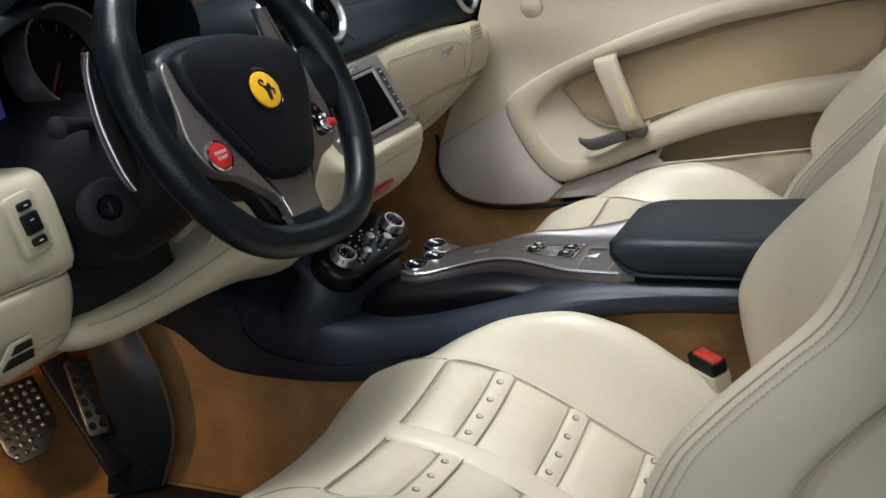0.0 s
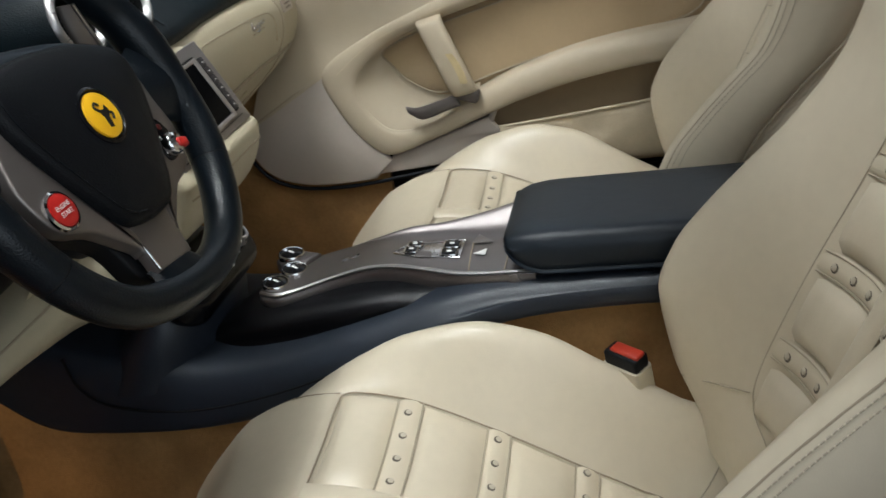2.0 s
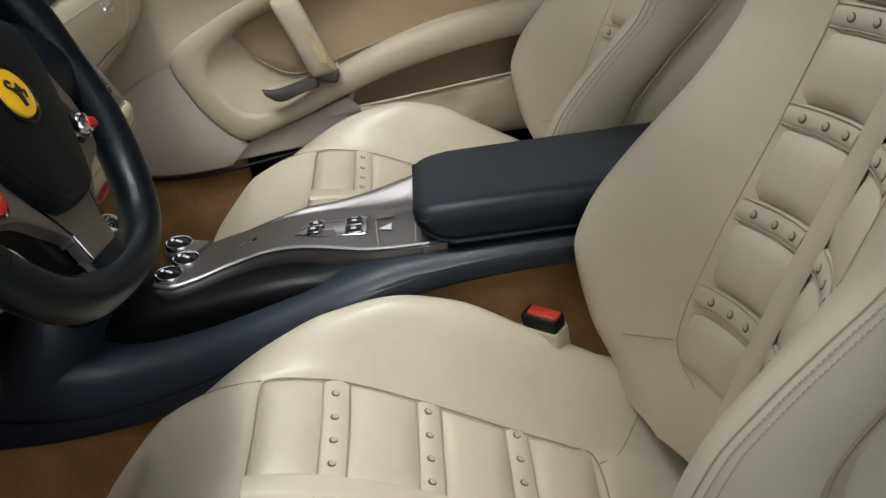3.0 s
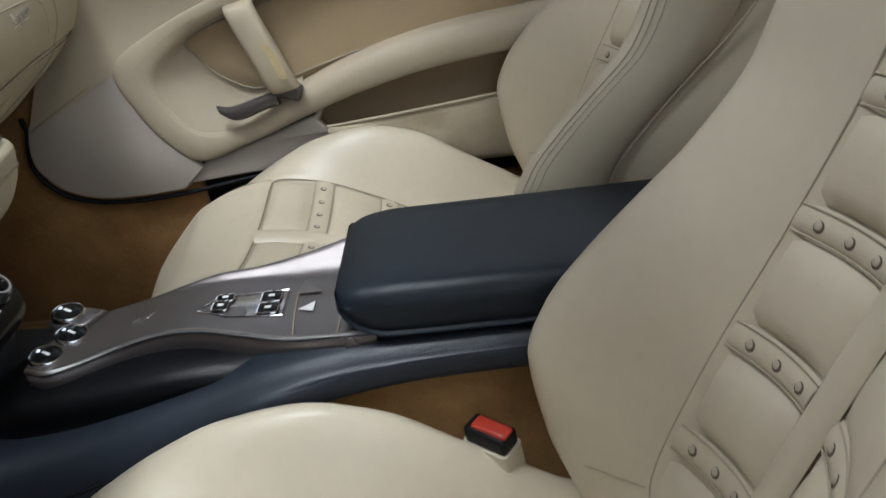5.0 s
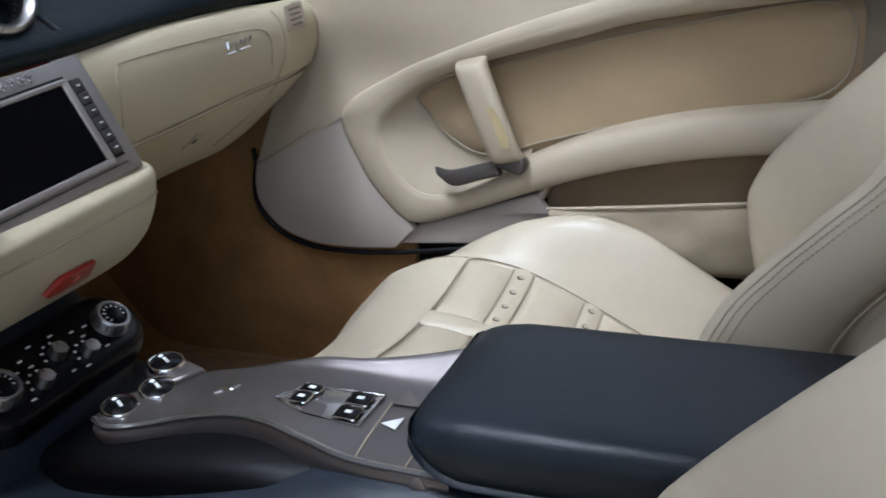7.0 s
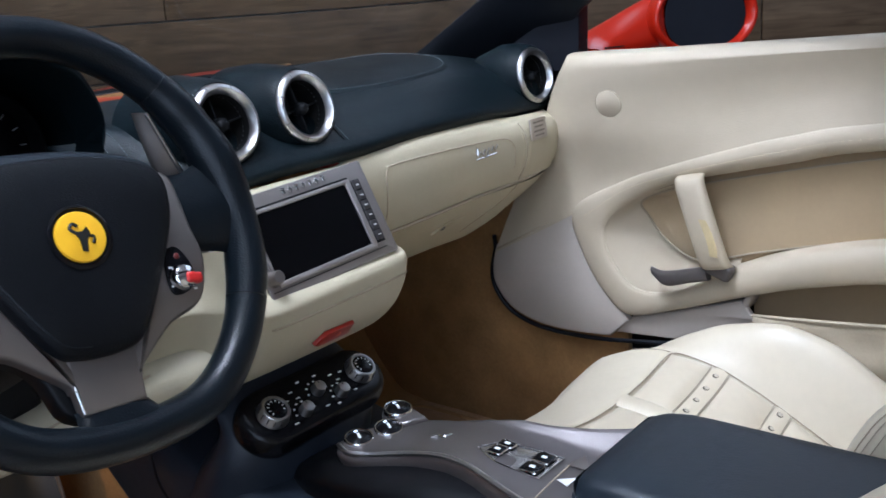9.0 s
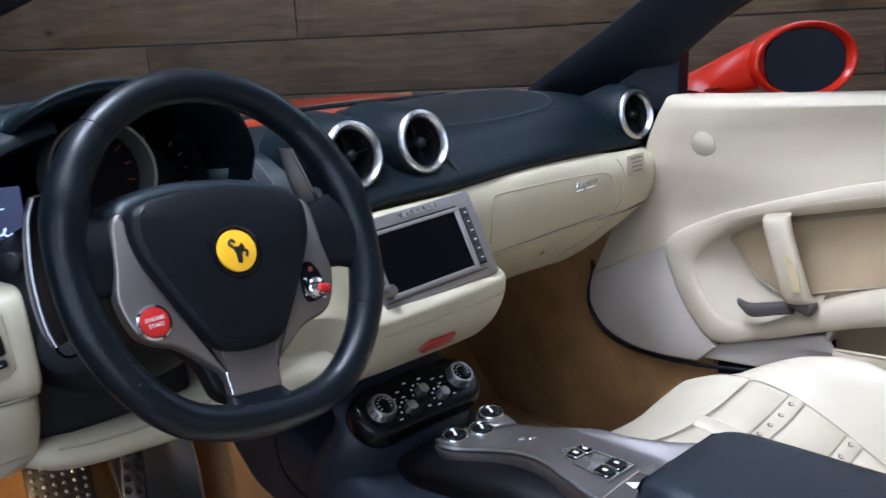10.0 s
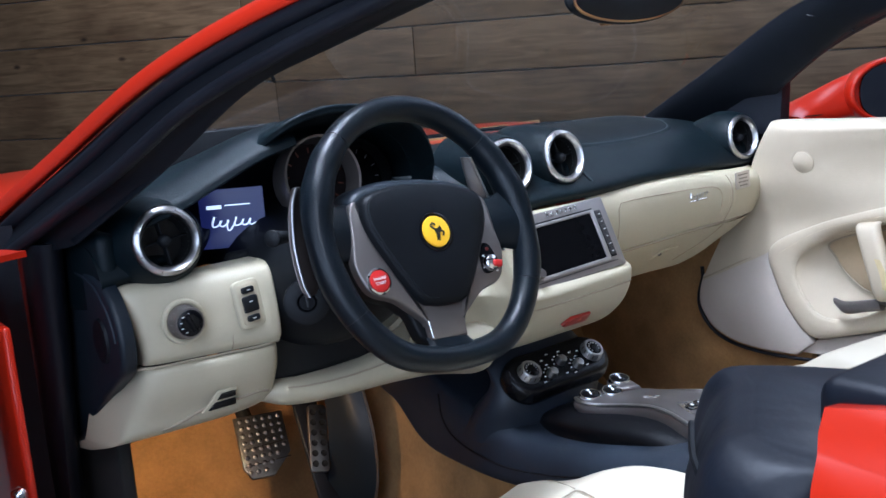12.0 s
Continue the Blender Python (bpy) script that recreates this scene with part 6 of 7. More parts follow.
ig = part("ignition_ring", revolve([(0.036, -0.012), (0.036, 0.0), (0.032, 0.003), (0.016, 0.003), (0.015, -0.001)], IG, 32), PLASTIC, COL)
part("ignition_barrel", revolve([(0.015, 0.0), (0.012, 0.005), (0, 0.005)], IG, 22), GLOSS, ig)
part("key_slot", block(0.003, 0.014, 0.002, IG @ pose(0, 0, 0.0055), 0), INK, ig)
st1 = part("indicator_stalk", tube([(-0.43, -0.062, 0.838), (-0.465, -0.078, 0.847), (-0.495, -0.091, 0.852), (-0.516, -0.100, 0.855)], lambda f: 0.006 + 0.0045 * f ** 2, 14, 14), PLASTIC, COL)
part("stalk_cap", revolve([(0.0132, -0.006), (0.0140, -0.002), (0.0140, 0.005), (0.0128, 0.0062), (0, 0.0064)], basis((-0.517, -0.1005, 0.8552), (-0.80, -0.58, 0.14)) @ Matrix.Scale(0.8, 4), 24), PLASTIC, st1)
part("wiper_stalk", tube([(-0.29, -0.05, 0.835), (-0.25, -0.066, 0.845), (-0.21, -0.078, 0.85)], lambda f: 0.007 + 0.004 * f, 10, 12), PLASTIC, COL)

# ================================================================= pedals, footwell
PD = thing("brake_pedal", (-0.365, 0.3, 0.17), "large perforated steel brake pedal with rubber studs", "pedal")
BM_ = basis((-0.360, 0.318, 0.400), (-0.06, -0.83, 0.55)) @ pose(0, 0, 0, 0, 0, -8)
out = [(-0.046, 0.052), (0.046, 0.052), (0.046, -0.024), (0.008, -0.062), (-0.034, -0.062), (-0.046, -0.040)]
part("pad", prism(out[::-1], 0.006, BM_, 0.0015), STEEL, PD)
stud = None
for r in range(8):
    for c in range(6):
        x, y = -0.036 + 0.0145 * c, 0.044 - 0.0135 * r
        if y < -0.02 and x > 0.03 + (y + 0.02):
            continue
        o = part("stud", revolve([(0.0042, 0), (0.0040, 0.003), (0.0028, 0.004), (0, 0.004)], None, 10), RUBBER if (r + c) % 2 else STEEL, PD) if stud is None else None
        if stud is None:
            stud = o
            stud.matrix_basis = BM_ @ pose(x, y, 0.006)
        else:
            o = again(stud, "stud", PD, BM_ @ pose(x, y, 0.006))
for k in range(2):
    part("groove", block(0.088, 0.002, 0.001, BM_ @ pose(0, -0.006 - 0.030 * k, 0.0063, 0, 0, 4), 0), INK, PD)
part("arm", tube([(-0.362, 0.33, 0.40), (-0.362, 0.40, 0.46), (-0.362, 0.45, 0.60)], 0.014, 8, 10), PLASTIC, PD)
AP = thing("accelerator_pedal", (-0.26, 0.3, 0.17), "narrow drilled aluminium accelerator pedal", "pedal")
AM = basis((-0.262, 0.292, 0.385), (-0.12, -0.86, 0.50)) @ pose(0, 0, 0, 0, 0, -17)
bm = prism(rounded(0.036, 0.125, 0.008), 0.006, AM, 0.0015)
part("pad", bm, STEEL, AP)
hole = None
for r in range(6):
    for c in (-1, 1):
        m = AM @ pose(0.0085 * c, 0.048 - 0.019 * r, 0.0062)
        if hole is None:
            hole = part("hole", revolve([(0.0062, -0.001), (0.0062, 0.0004), (0.0052, 0.0), (0, -0.0002)], None, 14), INK, AP)
            hole.matrix_basis = m
        else:
            again(hole, "hole", AP, m)
part("backing", block(0.050, 0.010, 0.21, pose(-0.250, 0.315, 0.345, -28, 0, -6), 0.004), RUBBER, AP)
FR = tagged(part("footwell_guard", thick(loft([[(-0.238, 0.30, 0.50), (-0.221, 0.255, 0.50), (-0.198, 0.232, 0.49)], [(-0.248, 0.275, 0.40), (-0.228, 0.225, 0.40), (-0.204, 0.195, 0.40)], [(-0.252, 0.285, 0.30), (-0.230, 0.235, 0.30), (-0.206, 0.195, 0.30)], [(-0.252, 0.32, 0.20), (-0.230, 0.275, 0.20), (-0.208, 0.245, 0.20)]], 16, 10), 0.006), DARK), "black leather guard on the side of the driver footwell", "panel")
part("guard_edge", tube([(-0.196, 0.230, 0.49), (-0.202, 0.193, 0.40), (-0.204, 0.193, 0.30), (-0.206, 0.243, 0.20)], 0.0025, 6, 24), SPOKE, FR)
for p in ((-0.212, 0.236, 0.465), (-0.218, 0.245, 0.235)):
    part("screw", revolve([(0, 0.003), (0.005, 0.002), (0.006, 0)], basis(p, (-0.7, -0.7, 0.0)), 12), STEEL, FR)
for x0, x1, nm in ((-0.66, -0.175, "floor_mat"), (0.20, 0.62, "floor_mat")):
    mt = thing(nm, ((x0 + x1) / 2, 0.0, 0.172), "brown bound carpet mat on the footwell floor", "floor mat")
    mo = rounded(x1 - x0, 0.60, 0.05)
    rows_ = prism(mo, 0.012, pose((x0 + x1) / 2, 0.03, 0.171), 0.003)
    part("mat_surface", rows_, MATBLACK if x0 < 0 else CARPET, mt)
    part("binding", tube([((x0 + x1) / 2 + px, 0.03 + py, 0.181) for px, py in mo], 0.006, 6, closed=True), mat("tan_binding", (0.26, 0.15, 0.055), 0.8, grain=0.4, grain_scale=300), mt)
part("footwell_slope", loft([[(x, 0.33, 0.172), (x, 0.40, 0.19), (x, 0.48, 0.29), (x, 0.54, 0.42)] for x in (-0.70, -0.4, 0.0, 0.4, 0.70)], 12, 14), CARPET, CAR, "brown carpet rising to the firewall")
for sx, y0, y1 in ((-1, -0.95, 0.10), (1, -0.95, -0.155)):
    part("side_carpet", block(0.02, y1 - y0, 0.20, pose(sx * 0.672, (y0 + y1) / 2, 0.262), 0.004), CARPET, CAR)
part("kick_wall", block(0.02, 0.49, 0.50, pose(-0.674, 0.352, 0.40), 0.004), MATBLACK, CAR)
part("kick_wall", block(0.02, 0.75, 0.50, pose(0.674, 0.2225, 0.40), 0.004), CARPET, CAR)

# ================================================================= seats
YF = (-0.035, -0.08, -0.144, -0.205, -0.26, -0.31, -0.395, -0.486, -0.573, -0.665, -0.74, -0.80)
ZC = (0.26, 0.325, 0.382, 0.425, 0.446, 0.455, 0.443, 0.405, 0.360, 0.318, 0.300, 0.295)
YK = (-0.035, -0.075, -0.12, -0.187, -0.235, -0.28, -0.327, -0.386, -0.46, -0.53, -0.60, -0.65, -0.70, -0.80)
ZK = (0.258, 0.298, 0.340, 0.392, 0.430, 0.460, 0.486, 0.510, 0.521, 0.505, 0.462, 0.430, 0.402, 0.385)


def cush_z(dx, y):
    """Height of the seat cushion's upper skin."""
    zc, zk = curve1(YF, ZC, y), curve1(YK, ZK, y)
    w = 0.150 - 0.018 * min(1, max(0, (-0.35 - y) / 0.3))
    a = abs(dx)
    zi = zc + 0.85 * min(a, w) ** 2
    if a <= w:
        return zi
    f = min(1, (a - w) / (0.205 - w))
    return zi + (zk - zi) * (f * f * (3 - 2 * f) * 0.45 + 0.55 * math.sin(f * math.pi / 2))


BZ = (0.42, 0.47, 0.51, 0.56, 0.60, 0.645, 0.69, 0.72, 0.80, 0.86, 0.93)
BY = (-0.752, -0.770, -0.785, -0.807, -0.825, -0.846, -0.868, -0.882, -0.918, -0.938, -0.955)
KZ = (0.40, 0.47, 0.55, 0.60, 0.64, 0.68, 0.725, 0.787, 0.835, 0.88, 0.93)
KY = (-0.700, -0.675, -0.665, -0.684, -0.716, -0.755, -0.800, -0.845, -0.864, -0.885, -0.915)
SHOULDER_Z, SHOULDER_Y = (0.40, 0.70, 0.787, 0.835, 0.88, 0.905, 0.93), (0, 0, 0.024, 0.032, 0.006, -0.016, -0.03)
WZ_ = (0.40, 0.50, 0.60, 0.70, 0.80, 0.88, 0.93)
WD = (0.196, 0.205, 0.207, 0.205, 0.212, 0.226, 0.214)
WD_IN = (0.196, 0.205, 0.207, 0.205, 0.201, 0.197, 0.186)


def half_w(s, z):
    """Half width of the backrest, on its outer (s < 0) or inner side."""
    return curve1(WZ_, WD if s < 0 else WD_IN, z)


def back_y(dx, z):
    """Fore-aft place of the backrest's front skin."""
    yc, yk, wk = curve1(BZ, BY, z), curve1(KZ, KY, z), half_w(dx, z)
    w, a = 0.100, abs(dx)
    yi = yc + 3.0 * min(a, w) ** 2
    if a <= w:
        return yi
    f = min(1, (a - w) / (wk - w))
    if dx < 0:
        yk += curve1(SHOULDER_Z, SHOULDER_Y, z)
    return yi + (yk - yi) * (0.35 * f + 0.65 * f * f * (3 - 2 * f))


def insert_w(y):
    """Half width of the quilted cushion insert."""
    return 0.149 - 0.018 * min(1, max(0, (-0.35 - y) / 0.3))


def make_seat(cx):
    seat = thing("bucket_seat", (cx, -0.45, 0.185), "cream leather bucket seat with eyeleted cross strips", "seat", "front seats")
    # base frame
    part("base", block(0.40, 0.48, 0.10, pose(cx, -0.44, 0.235), 0.02), PLASTIC, seat)
    for s in (-1, 1):
        part("runner", block(0.035, 0.52, 0.03, pose(cx + s * 0.17, -0.42, 0.20), 0.004), PLASTIC, seat)
    # cushion body with bolsters
    rows = []
    ys = [-0.035, -0.05, -0.065, -0.085, -0.105] + [-0.125 - 0.0125 * k for k in range(15)] + [-0.311, -0.317] + [-0.33 - 0.0125 * k for k in range(27)] + [-0.660, -0.668] + [-0.68 - 0.02 * k for k in range(7)]
    for y in ys:
        half = []
        w = insert_w(y)
        lat = [0, 0.25 * w, 0.5 * w, 0.75 * w, 0.93 * w, w - 0.001, w + 0.004] + [w + 0.004 + (0.235 - w - 0.004) * k / 11 for k in range(1, 12)]
        for a in lat:
            z = cush_z(min(a, 0.205), y)
            if a > 0.205:
                z -= 0.055 * ((a - 0.205) / 0.03) ** 2 * 0.8
            if a < w and -0.665 < y < -0.314:
                z -= 0.006
            half.append((a, z))
        ztop = curve1(YK, ZK, y)
        drop = ztop - 0.24
        half += [(0.243, ztop - 0.30 * drop), (0.247, ztop - 0.5 * drop), (0.246, ztop - 0.75 * drop), (0.240, 0.235)]
        pull = 0.10 * max(0, (y + 0.26) / 0.225) ** 2 if y > -0.26 else 0.0
        yn = y if y < -0.2 else -0.2 + (y + 0.2) * 0.76
        rows.append([(cx - a * (1 - pull), yn, z) for a, z in reversed(half)] + [(cx + a * (1 - pull), yn, z) for a, z in half[1:]])
    low = [(p[0], -0.084, 0.235) for p in rows[0]]
    part("cushion", grid_mesh([low] + rows), CREAM, seat, "cream leather cushion with raised bolsters")
    # quilted pads between the strips, in two columns
    cuts = [(-0.318, -0.380), (-0.409, -0.474), (-0.500, -0.564), (-0.590, -0.655)]
    bands = [(-0.382, -0.407), (-0.476, -0.498), (-0.566, -0.588)]
    for s in (-1, 1):
        for y0, y1 in cuts:
            prow = []
            for i in range(9):
                f = i / 8
                y = y0 + (y1 - y0) * f
                r_ = []
                for j in range(11):
                    g = j / 10
                    a = 0.012 + (insert_w(y) - 0.013) * g
                    h = 0.0115 * (math.sin(math.pi * f) ** 0.38) * (math.sin(math.pi * g) ** 0.34) - 0.0040
                    r_.append((cx + s * a, y, cush_z(a, y) + h))
                prow.append(r_)
            part("cushion_pad", grid_mesh(prow), CREAM, seat)
        for y0, y1 in bands:
            wmax = insert_w(y0) - 0.001
            prow = []
            for i in range(5):
                y = y0 + (y1 - y0) * i / 4
                prow.append([(cx + s * (0.012 + (wmax - 0.012) * j / 10), y, cush_z(0.012 + (wmax - 0.012) * j / 10, y) + (0.0008 if 0 < i < 4 else -0.003)) for j in range(11)])
            st_ = part("cushion_strip", grid_mesh(prow), CREAM, seat)
            for yy in (y0 + 0.001, y1 - 0.001):
                thread("strip_seam", [(cx + s * (0.012 + (wmax - 0.012) * j / 8), yy, cush_z(0.012 + (wmax - 0.012) * j / 8, yy) - 0.0006) for j in range(9)], st_, SOFTSEAM, 0.0008)
            for k in range(4):
                a = 0.031 + 0.0325 * k
                if a > wmax - 0.006:
                    continue
                y = (y0 + y1) / 2
                e = 0.01
                nrm = Vector((-(cush_z(a + e, y) - cush_z(a - e, y)) / (2 * e) * s, -(cush_z(a, y + e) - cush_z(a, y - e)) / (2 * e), 1)).normalized()
                m = basis((cx + s * a, y, cush_z(a, y) + 0.0008), nrm)
                # Offset pale disc leaves a dark crescent, the eyelet's shade in colour.
                part("eyelet", revolve([(0.0046, -0.0004), (0.0044, 0.0005), (0, 0.0006)], m, 14), EYELET_SHADE, st_)
                part("eyelet_centre", revolve([(0.0034, 0.0005), (0.0030, 0.0008), (0, 0.0009)], m @ pose(0.0009, -0.0006, 0), 12), EYELET, st_)
    # centre welt and outline piping
    part("centre_welt", loft([[(cx - 0.018, y, cush_z(0.018, y) - 0.001), (cx - 0.010, y, cush_z(0.01, y) + 0.0045), (cx + 0.010, y, cush_z(0.01, y) + 0.0045), (cx + 0.018, y, cush_z(0.018, y) - 0.001)] for y in (-0.315, -0.37, -0.45, -0.53, -0.60, -0.66)], 20, 9), CREAM, seat)
    for s in (-1, 1):
        thread("cushion_seam", [(cx + s * a, y, cush_z(a, y) - 0.0010) for a, y in [(0.0, -0.314), (0.07, -0.314), (0.130, -0.315), (0.1475, -0.322)] + [(insert_w(y) + 0.001, y) for y in (-0.35, -0.40, -0.46, -0.52, -0.58, -0.63)] + [(0.120, -0.660), (0.0, -0.664)]], seat, SEAM, 0.0011, 90)
        thread("cushion_seam", [(cx + s * a, y, cush_z(a, y) + 0.0004) for a, y in ((0.147, -0.316), (0.150, -0.28), (0.154, -0.25), (0.157, -0.215))], seat, SEAM, 0.0008, 20)
        thread("cushion_seam", [(cx + s * a, y, cush_z(a, y) + 0.0004) for a, y in ((0.115, -0.662), (0.135, -0.690), (0.175, -0.730))], seat, SOFTSEAM, 0.0008, 12)
    # backrest skin
    zs = [0.37, 0.40, 0.43, 0.446, 0.456] + [0.465 + 0.0125 * k for k in range(35)]
    rows = []
    for z in zs:
        yk, hollow = curve1(KZ, KY, z), 0.005 * min(1, max(0, (z - 0.45) / 0.02))
        sides = []
        for s in (-1, 1):
            wk, ys_ = half_w(s, z), yk + (curve1(SHOULDER_Z, SHOULDER_Y, z) if s < 0 else 0)
            half = [(s * a, back_y(s * a, z) - (hollow if a < 0.099 else 0)) for a in (0, 0.03, 0.06, 0.085, 0.10, 0.112, 0.125)] + [(s * (0.125 + (wk - 0.125) * f), back_y(s * (0.125 + (wk - 0.125) * f), z)) for f in (0.25, 0.5, 0.75, 0.9, 1.0)]
            half += [(s * (wk + da), ys_ + dy) for da, dy in ((0.008, -0.004), (0.013, -0.012), (0.016, -0.03), (0.017, -0.06), (0.015, -0.088), (0.010, -0.098), (-0.006, -0.106))]
            sides.append([(cx + a, y, z) for a, y in half])
        rows.append(sides[0][::-1] + sides[1][1:])
    # rolled top edge
    topz, base = 0.890, rows[-1]
    for dz, dy in ((0.006, -0.012), (0.010, -0.036), (0.011, -0.065), (0.006, -0.09)):
        rows.append([(cx + (p[0] - cx) * (1 - 0.10 * (dz / 0.011) ** 2), p[1] + dy if p[1] > curve1(BZ, BY, 0.890) - 0.09 else p[1] - 0.02, topz + dz) for p in base])
    back = part("backrest", grid_mesh(rows), CREAM, seat, "cream leather backrest with deep bolsters")
    # shell behind
    sh = []
    for z in (0.30, 0.40, 0.50, 0.60, 0.70, 0.80, 0.87, 0.895):
        yk, wk = curve1(KZ, KY, z), half_w(1, z)
        yb = yk - 0.104
        side = [(wk - 0.008, yb + 0.004), (wk + 0.002, yb - 0.004), (wk + 0.008, yb - 0.018), (wk + 0.009, yb - 0.08), (wk + 0.004, yb - 0.16), (wk * 0.9, yb - 0.205), (wk * 0.5, yb - 0.225)]
        sh.append([(cx - a, y, z) for a, y in side] + [(cx, yb - 0.23, z)] + [(cx + a, y, z) for a, y in side[::-1]])
    part("seat_shell", loft(sh, 30, 60), CREAM, seat, "cream leather seat shell")
    part("top_cover", prism(rounded(0.40, 0.16, 0.05), 0.02, pose(cx, -1.0, 0.880, 6), 0.008), CREAM, seat)
    part("headrest", loft([[(cx + w * math.cos(a), -1.015 + d * math.sin(a) - t, z) for a in [2 * math.pi * k / 16 for k in range(16)]] for z, w, d, t in ((0.90, 0.11, 0.045, 0.0), (0.95, 0.115, 0.05, 0.008), (1.00, 0.105, 0.045, 0.02), (1.03, 0.08, 0.03, 0.028), (1.04, 0.03, 0.012, 0.03))], 18, 32, True, True), CREAM, seat)
    for s in (-1, 1):
        edge = [(cx + s * (half_w(s, z) + 0.011), curve1(KZ, KY, z) - 0.0075 + (curve1(SHOULDER_Z, SHOULDER_Y, z) if s < 0 else 0), z) for z in [0.42 + 0.38 * k / 40 for k in range(41)]]
        thread("bolster_seam", drape(back, edge, (-s, -0.4, 0), -0.0001), seat, SEAM, 0.0009)
        for dy in (-0.0065, -0.0150):
            stitches(drape(back, [(x, y + dy, z) for x, y, z in edge], (-s, -0.1, 0), 0.0003), seat, 110, 0.0034, SOFTSEAM, 0.0006)
        # Darker tube paints the soft shade in the groove before the shell.
        thread("shell_seam", [(cx + s * (half_w(s, z) + 0.012), curve1(KZ, KY, z) - 0.101, z) for z in (0.42, 0.5, 0.58, 0.66, 0.74, 0.81, 0.88)], seat, SOFTSEAM, 0.0012, 40)
        # front seam joining the bolster to the insert
        thread("backrest_seam", [(cx + s * a, back_y(a, z) + 0.0006, z) for a, z in ((0.06, 0.455), (0.092, 0.475), (0.103, 0.51), (0.104, 0.60), (0.100, 0.70), (0.098, 0.80), (0.095, 0.88))], seat, SOFTSEAM, 0.0007, 50)
        thread("backrest_seam", [(cx + s * a, back_y(a, z) + 0.0006, z) for a, z in ((0.104, 0.485), (0.15, 0.468), (0.19, 0.452))], seat, SOFTSEAM, 0.0007, 12)
        zc_ = [(0.466, 0.520), (0.551, 0.612), (0.637, 0.699), (0.723, 0.781), (0.808, 0.862)]
        zb_ = [(0.526, 0.548), (0.614, 0.635), (0.701, 0.721), (0.784, 0.805)]
        for z0, z1 in zc_:
            prow = []
            for i in range(9):
                f = i / 8
                z = z0 + (z1 - z0) * f
                r_ = []
                for j in range(9):
                    g = j / 8
                    a = 0.016 + 0.082 * g
                    h = 0.0110 * (math.sin(math.pi * f) ** 0.36) * (math.sin(math.pi * g) ** 0.32) - 0.0035
                    r_.append((cx + s * a, back_y(a, z) + h, z + 0.3 * h))
                prow.append(r_)
            part("backrest_pad", grid_mesh(prow), CREAM, seat)
        for z0, z1 in zb_:
            prow = []
            for i in range(5):
                z = z0 + (z1 - z0) * i / 4
                prow.append([(cx + s * (0.017 + 0.082 * j / 8), back_y(0.017 + 0.082 * j / 8, z) + (0.0010 if 0 < i < 4 else -0.003), z) for j in range(9)])
            st_ = part("backrest_strip", grid_mesh(prow), CREAM, seat)
            for zz in (z0 + 0.001, z1 - 0.001):
                thread("strip_seam", [(cx + s * (0.017 + 0.082 * j / 6), back_y(0.017 + 0.082 * j / 6, zz) - 0.0006, zz) for j in range(7)], st_, SOFTSEAM, 0.0008)
            for k in range(3):
                a, z, e = 0.030 + 0.0255 * k, (z0 + z1) / 2, 0.01
                nrm = Vector((-(back_y(a + e, z) - back_y(a - e, z)) / (2 * e) * s, 1, -(back_y(a, z + e) - back_y(a, z - e)) / (2 * e))).normalized()
                m = basis((cx + s * a, back_y(a, z) + 0.0010, z), nrm)
                # Same painted crescent of shade as on the cushion eyelets.
                part("eyelet", revolve([(0.0046, -0.0004), (0.0044, 0.0005), (0, 0.0006)], m, 14), EYELET_SHADE, st_)
                part("eyelet_centre", revolve([(0.0034, 0.0005), (0.0030, 0.0008), (0, 0.0009)], m @ pose(0.0009, -0.0006, 0), 12), EYELET, st_)
    part("back_welt", loft([[(cx - 0.016, back_y(0.016, z) - 0.001, z), (cx - 0.009, back_y(0.009, z) + 0.0055, z), (cx + 0.009, back_y(0.009, z) + 0.0055, z), (cx + 0.016, back_y(0.016, z) - 0.001, z)] for z in (0.455, 0.52, 0.60, 0.68, 0.76, 0.83, 0.885)], 24, 9), CREAM, seat)
    return seat


SOFTSEAM = mat("soft_thread", (0.43, 0.375, 0.28), 0.7)
# Dark tone for the shade painted inside each eyelet.
EYELET_SHADE = mat("eyelet_shade", (0.10, 0.082, 0.06), 0.6)
EYELET = mat("eyelet_leather", (0.50, 0.445, 0.345), 0.5, vary=0.05)
SEAT_X, SEAT_GAP = -0.357, 0.700
seat = make_seat(SEAT_X)
tagged(copy_thing(seat, Matrix.Translation((SEAT_X + SEAT_GAP, -0.45, 0.178))), "cream leather passenger bucket seat with eyeleted cross strips")

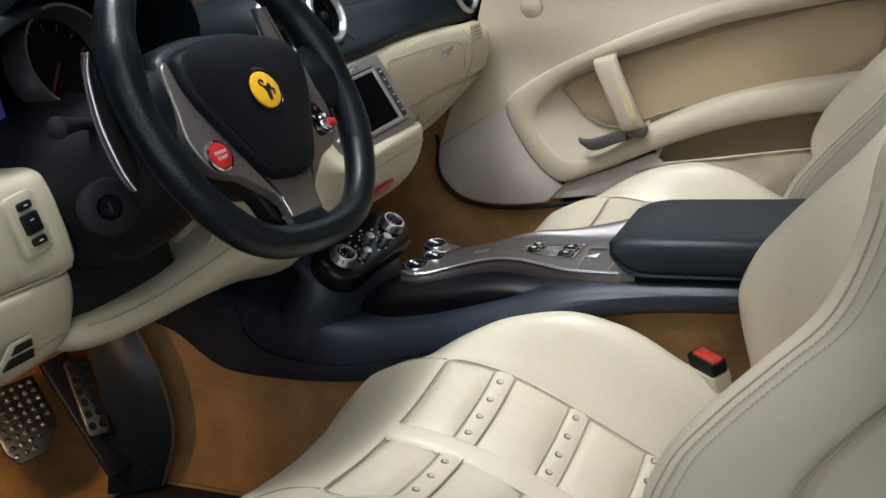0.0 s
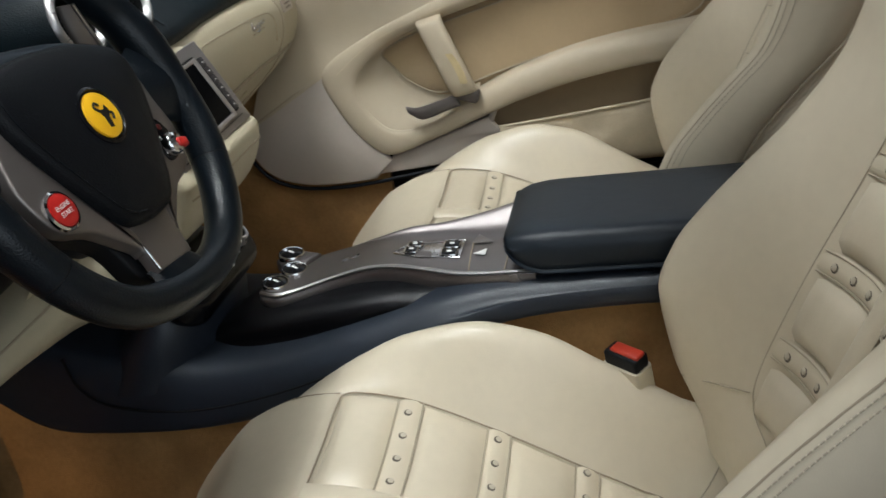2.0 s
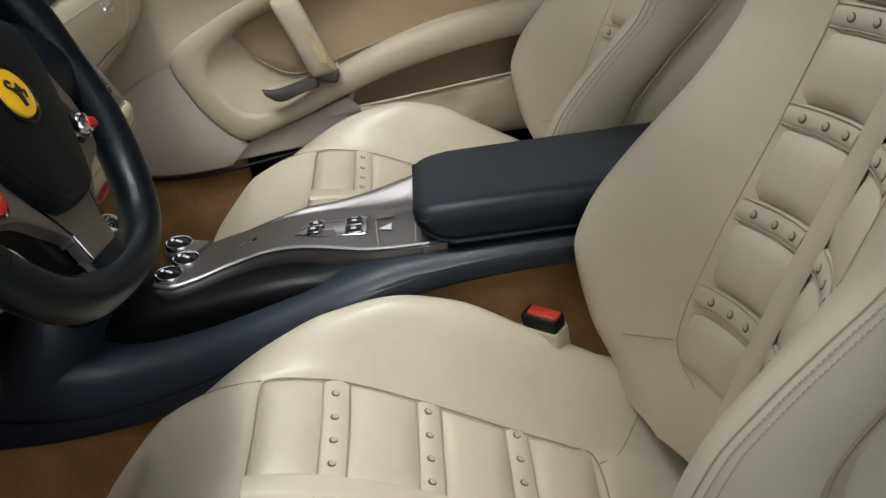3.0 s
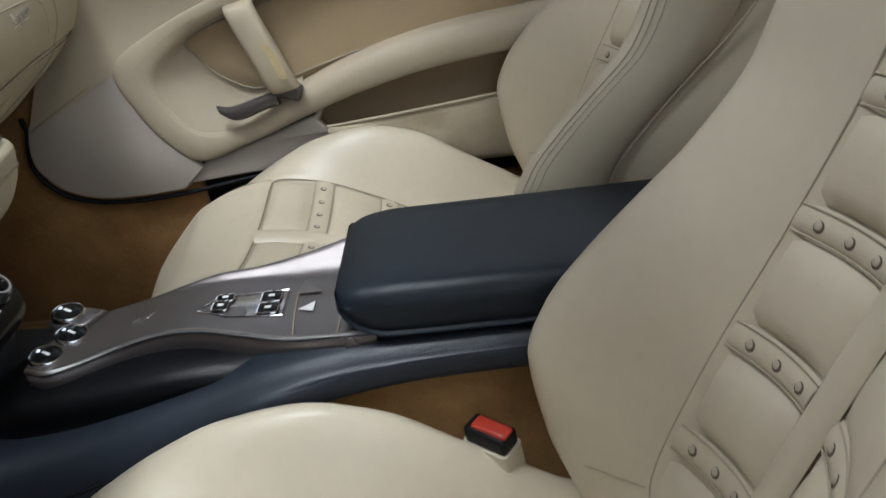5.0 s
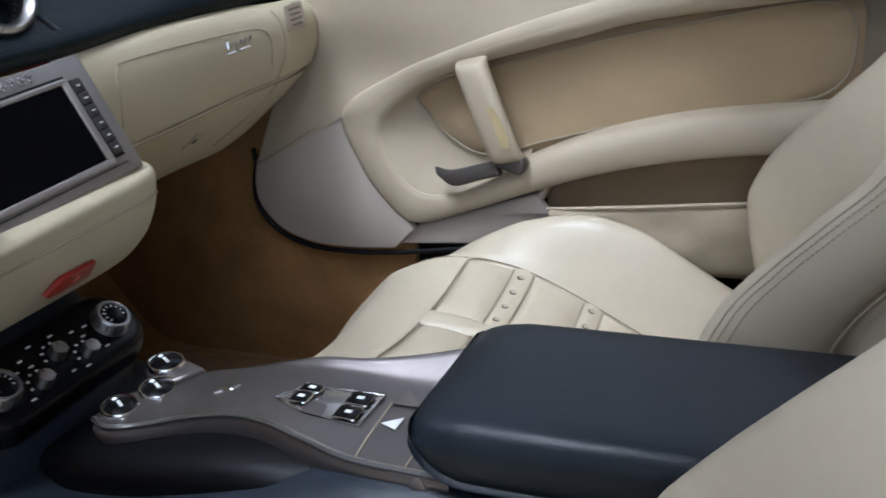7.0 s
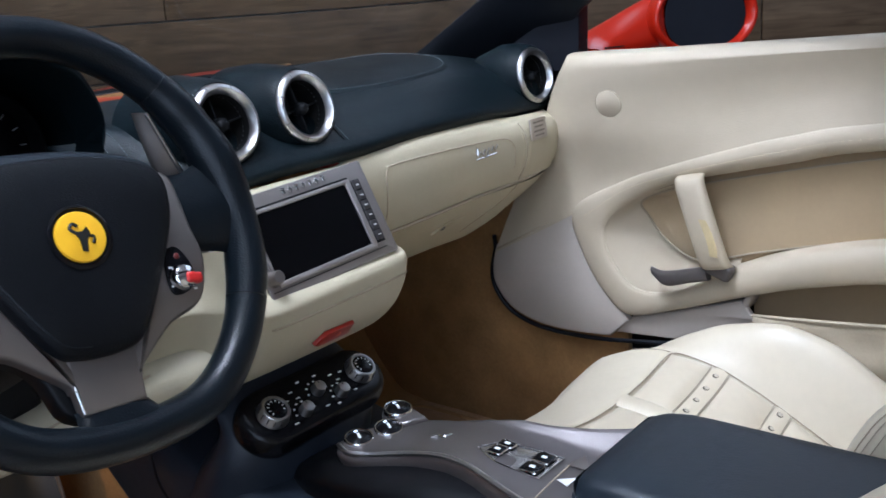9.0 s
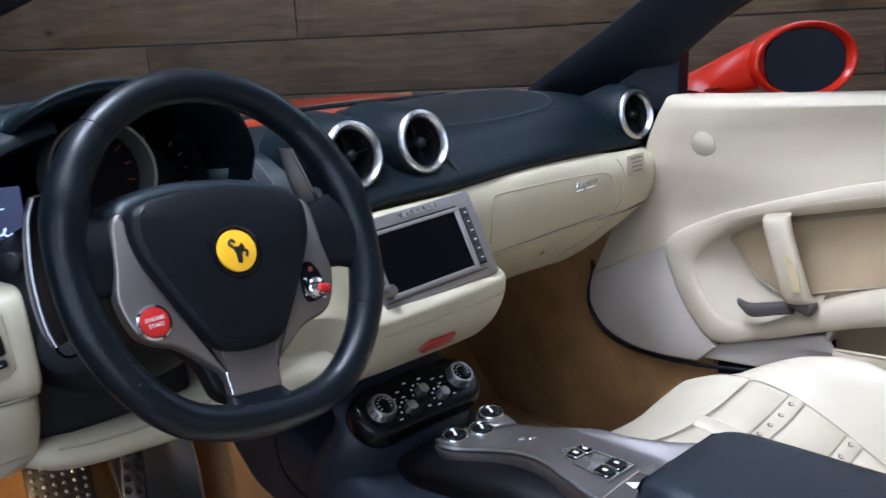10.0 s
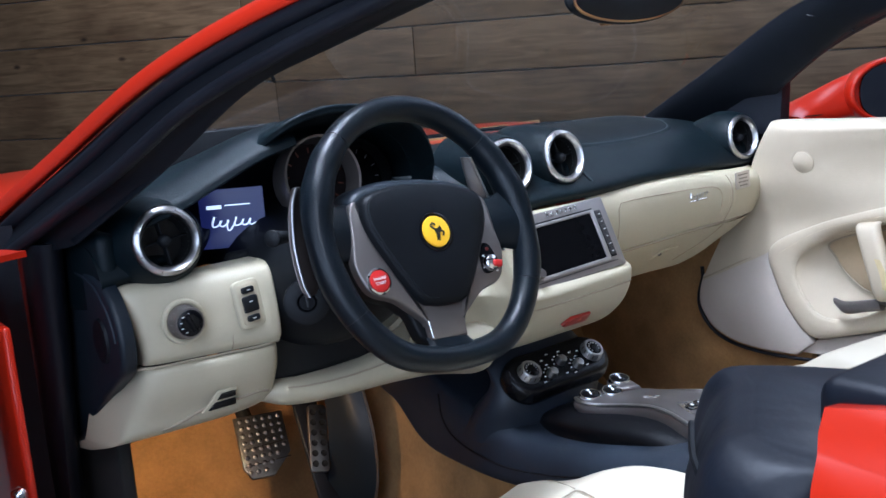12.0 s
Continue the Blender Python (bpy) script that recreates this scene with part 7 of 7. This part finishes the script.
# ================================================================= seat belt buckle
BK = thing("seat_belt_buckle", (-0.14, -0.64, 0.40), "black seat belt buckle with a red release button", "seat belt buckle")
KM = basis((-0.143, -0.624, 0.466), (-0.12, 0.06, 0.99), (0.62, 0.78, 0.03)) @ Matrix.Scale(0.78, 4)
part("buckle", block(0.058, 0.030, 0.024, KM @ pose(0, 0, -0.006), 0.005, 3), PLASTIC, BK)
part("release_button", block(0.048, 0.020, 0.008, KM @ pose(-0.004, 0.0, 0.006), 0.003), mat("buckle_red", (0.42, 0.04, 0.02), 0.4), BK, "red release button")
part("sleeve", grid_mesh([[KM @ Vector((x * f, y * f, d)) for x, y in rounded(0.064, 0.037, 0.008)] for d, f in ((-0.016, 0.99), (-0.018, 1.0), (-0.05, 1.02), (-0.09, 1.04), (-0.15, 1.05))], True, True), CREAM, BK, "cream leather sleeve")

# ================================================================= rear seat
RS = thing("rear_bench", (0, -1.1, 0.185), "small cream leather rear bench behind the front seats", "seat")
part("rear_cushion", loft([[(x, -0.98, 0.36), (x, -0.985, 0.42), (x, -1.02, 0.45), (x, -1.15, 0.44), (x, -1.22, 0.42)] for x in (-0.60, -0.3, 0.0, 0.3, 0.60)], 20, 20), CREAM, RS)
part("rear_back", loft([[(x, -1.20, 0.42), (x, -1.185, 0.50), (x, -1.20, 0.66), (x, -1.24, 0.78), (x, -1.28, 0.80)] for x in (-0.60, -0.3, 0.0, 0.3, 0.60)], 20, 20), CREAM, RS)

# ================================================================= wall planks, piece by piece
rng = random.Random(7)
rowz = [-0.5 + 0.35 * k for k in range(12)]
for k, z0 in enumerate(rowz):
    z0 = 0.55 + 0.35 * (k - 2)
    if z0 < -0.34 or z0 > 3.3:
        continue
    zlo, zhi = max(0.003, z0 + 0.004), min(3.58, z0 + 0.346)
    s = -8.4 + rng.uniform(-1, 0)
    while s < 8.4:
        ln = rng.uniform(3.2, 4.8)
        e = min(8.4, s + ln)
        if e - max(s, -8.4) > 0.2:
            a = max(s, -8.4)
            m = PL @ pose((a + e) / 2, 0.02, (zlo + zhi) / 2)
            o = part("plank", block(e - a - 0.006, 0.034 + rng.uniform(-0.004, 0.006), zhi - zlo, None, 0.006), WOOD)
            o.parent = wall
            o.matrix_parent_inverse = Matrix.Identity(4)
            o.matrix_basis = m
        s = e
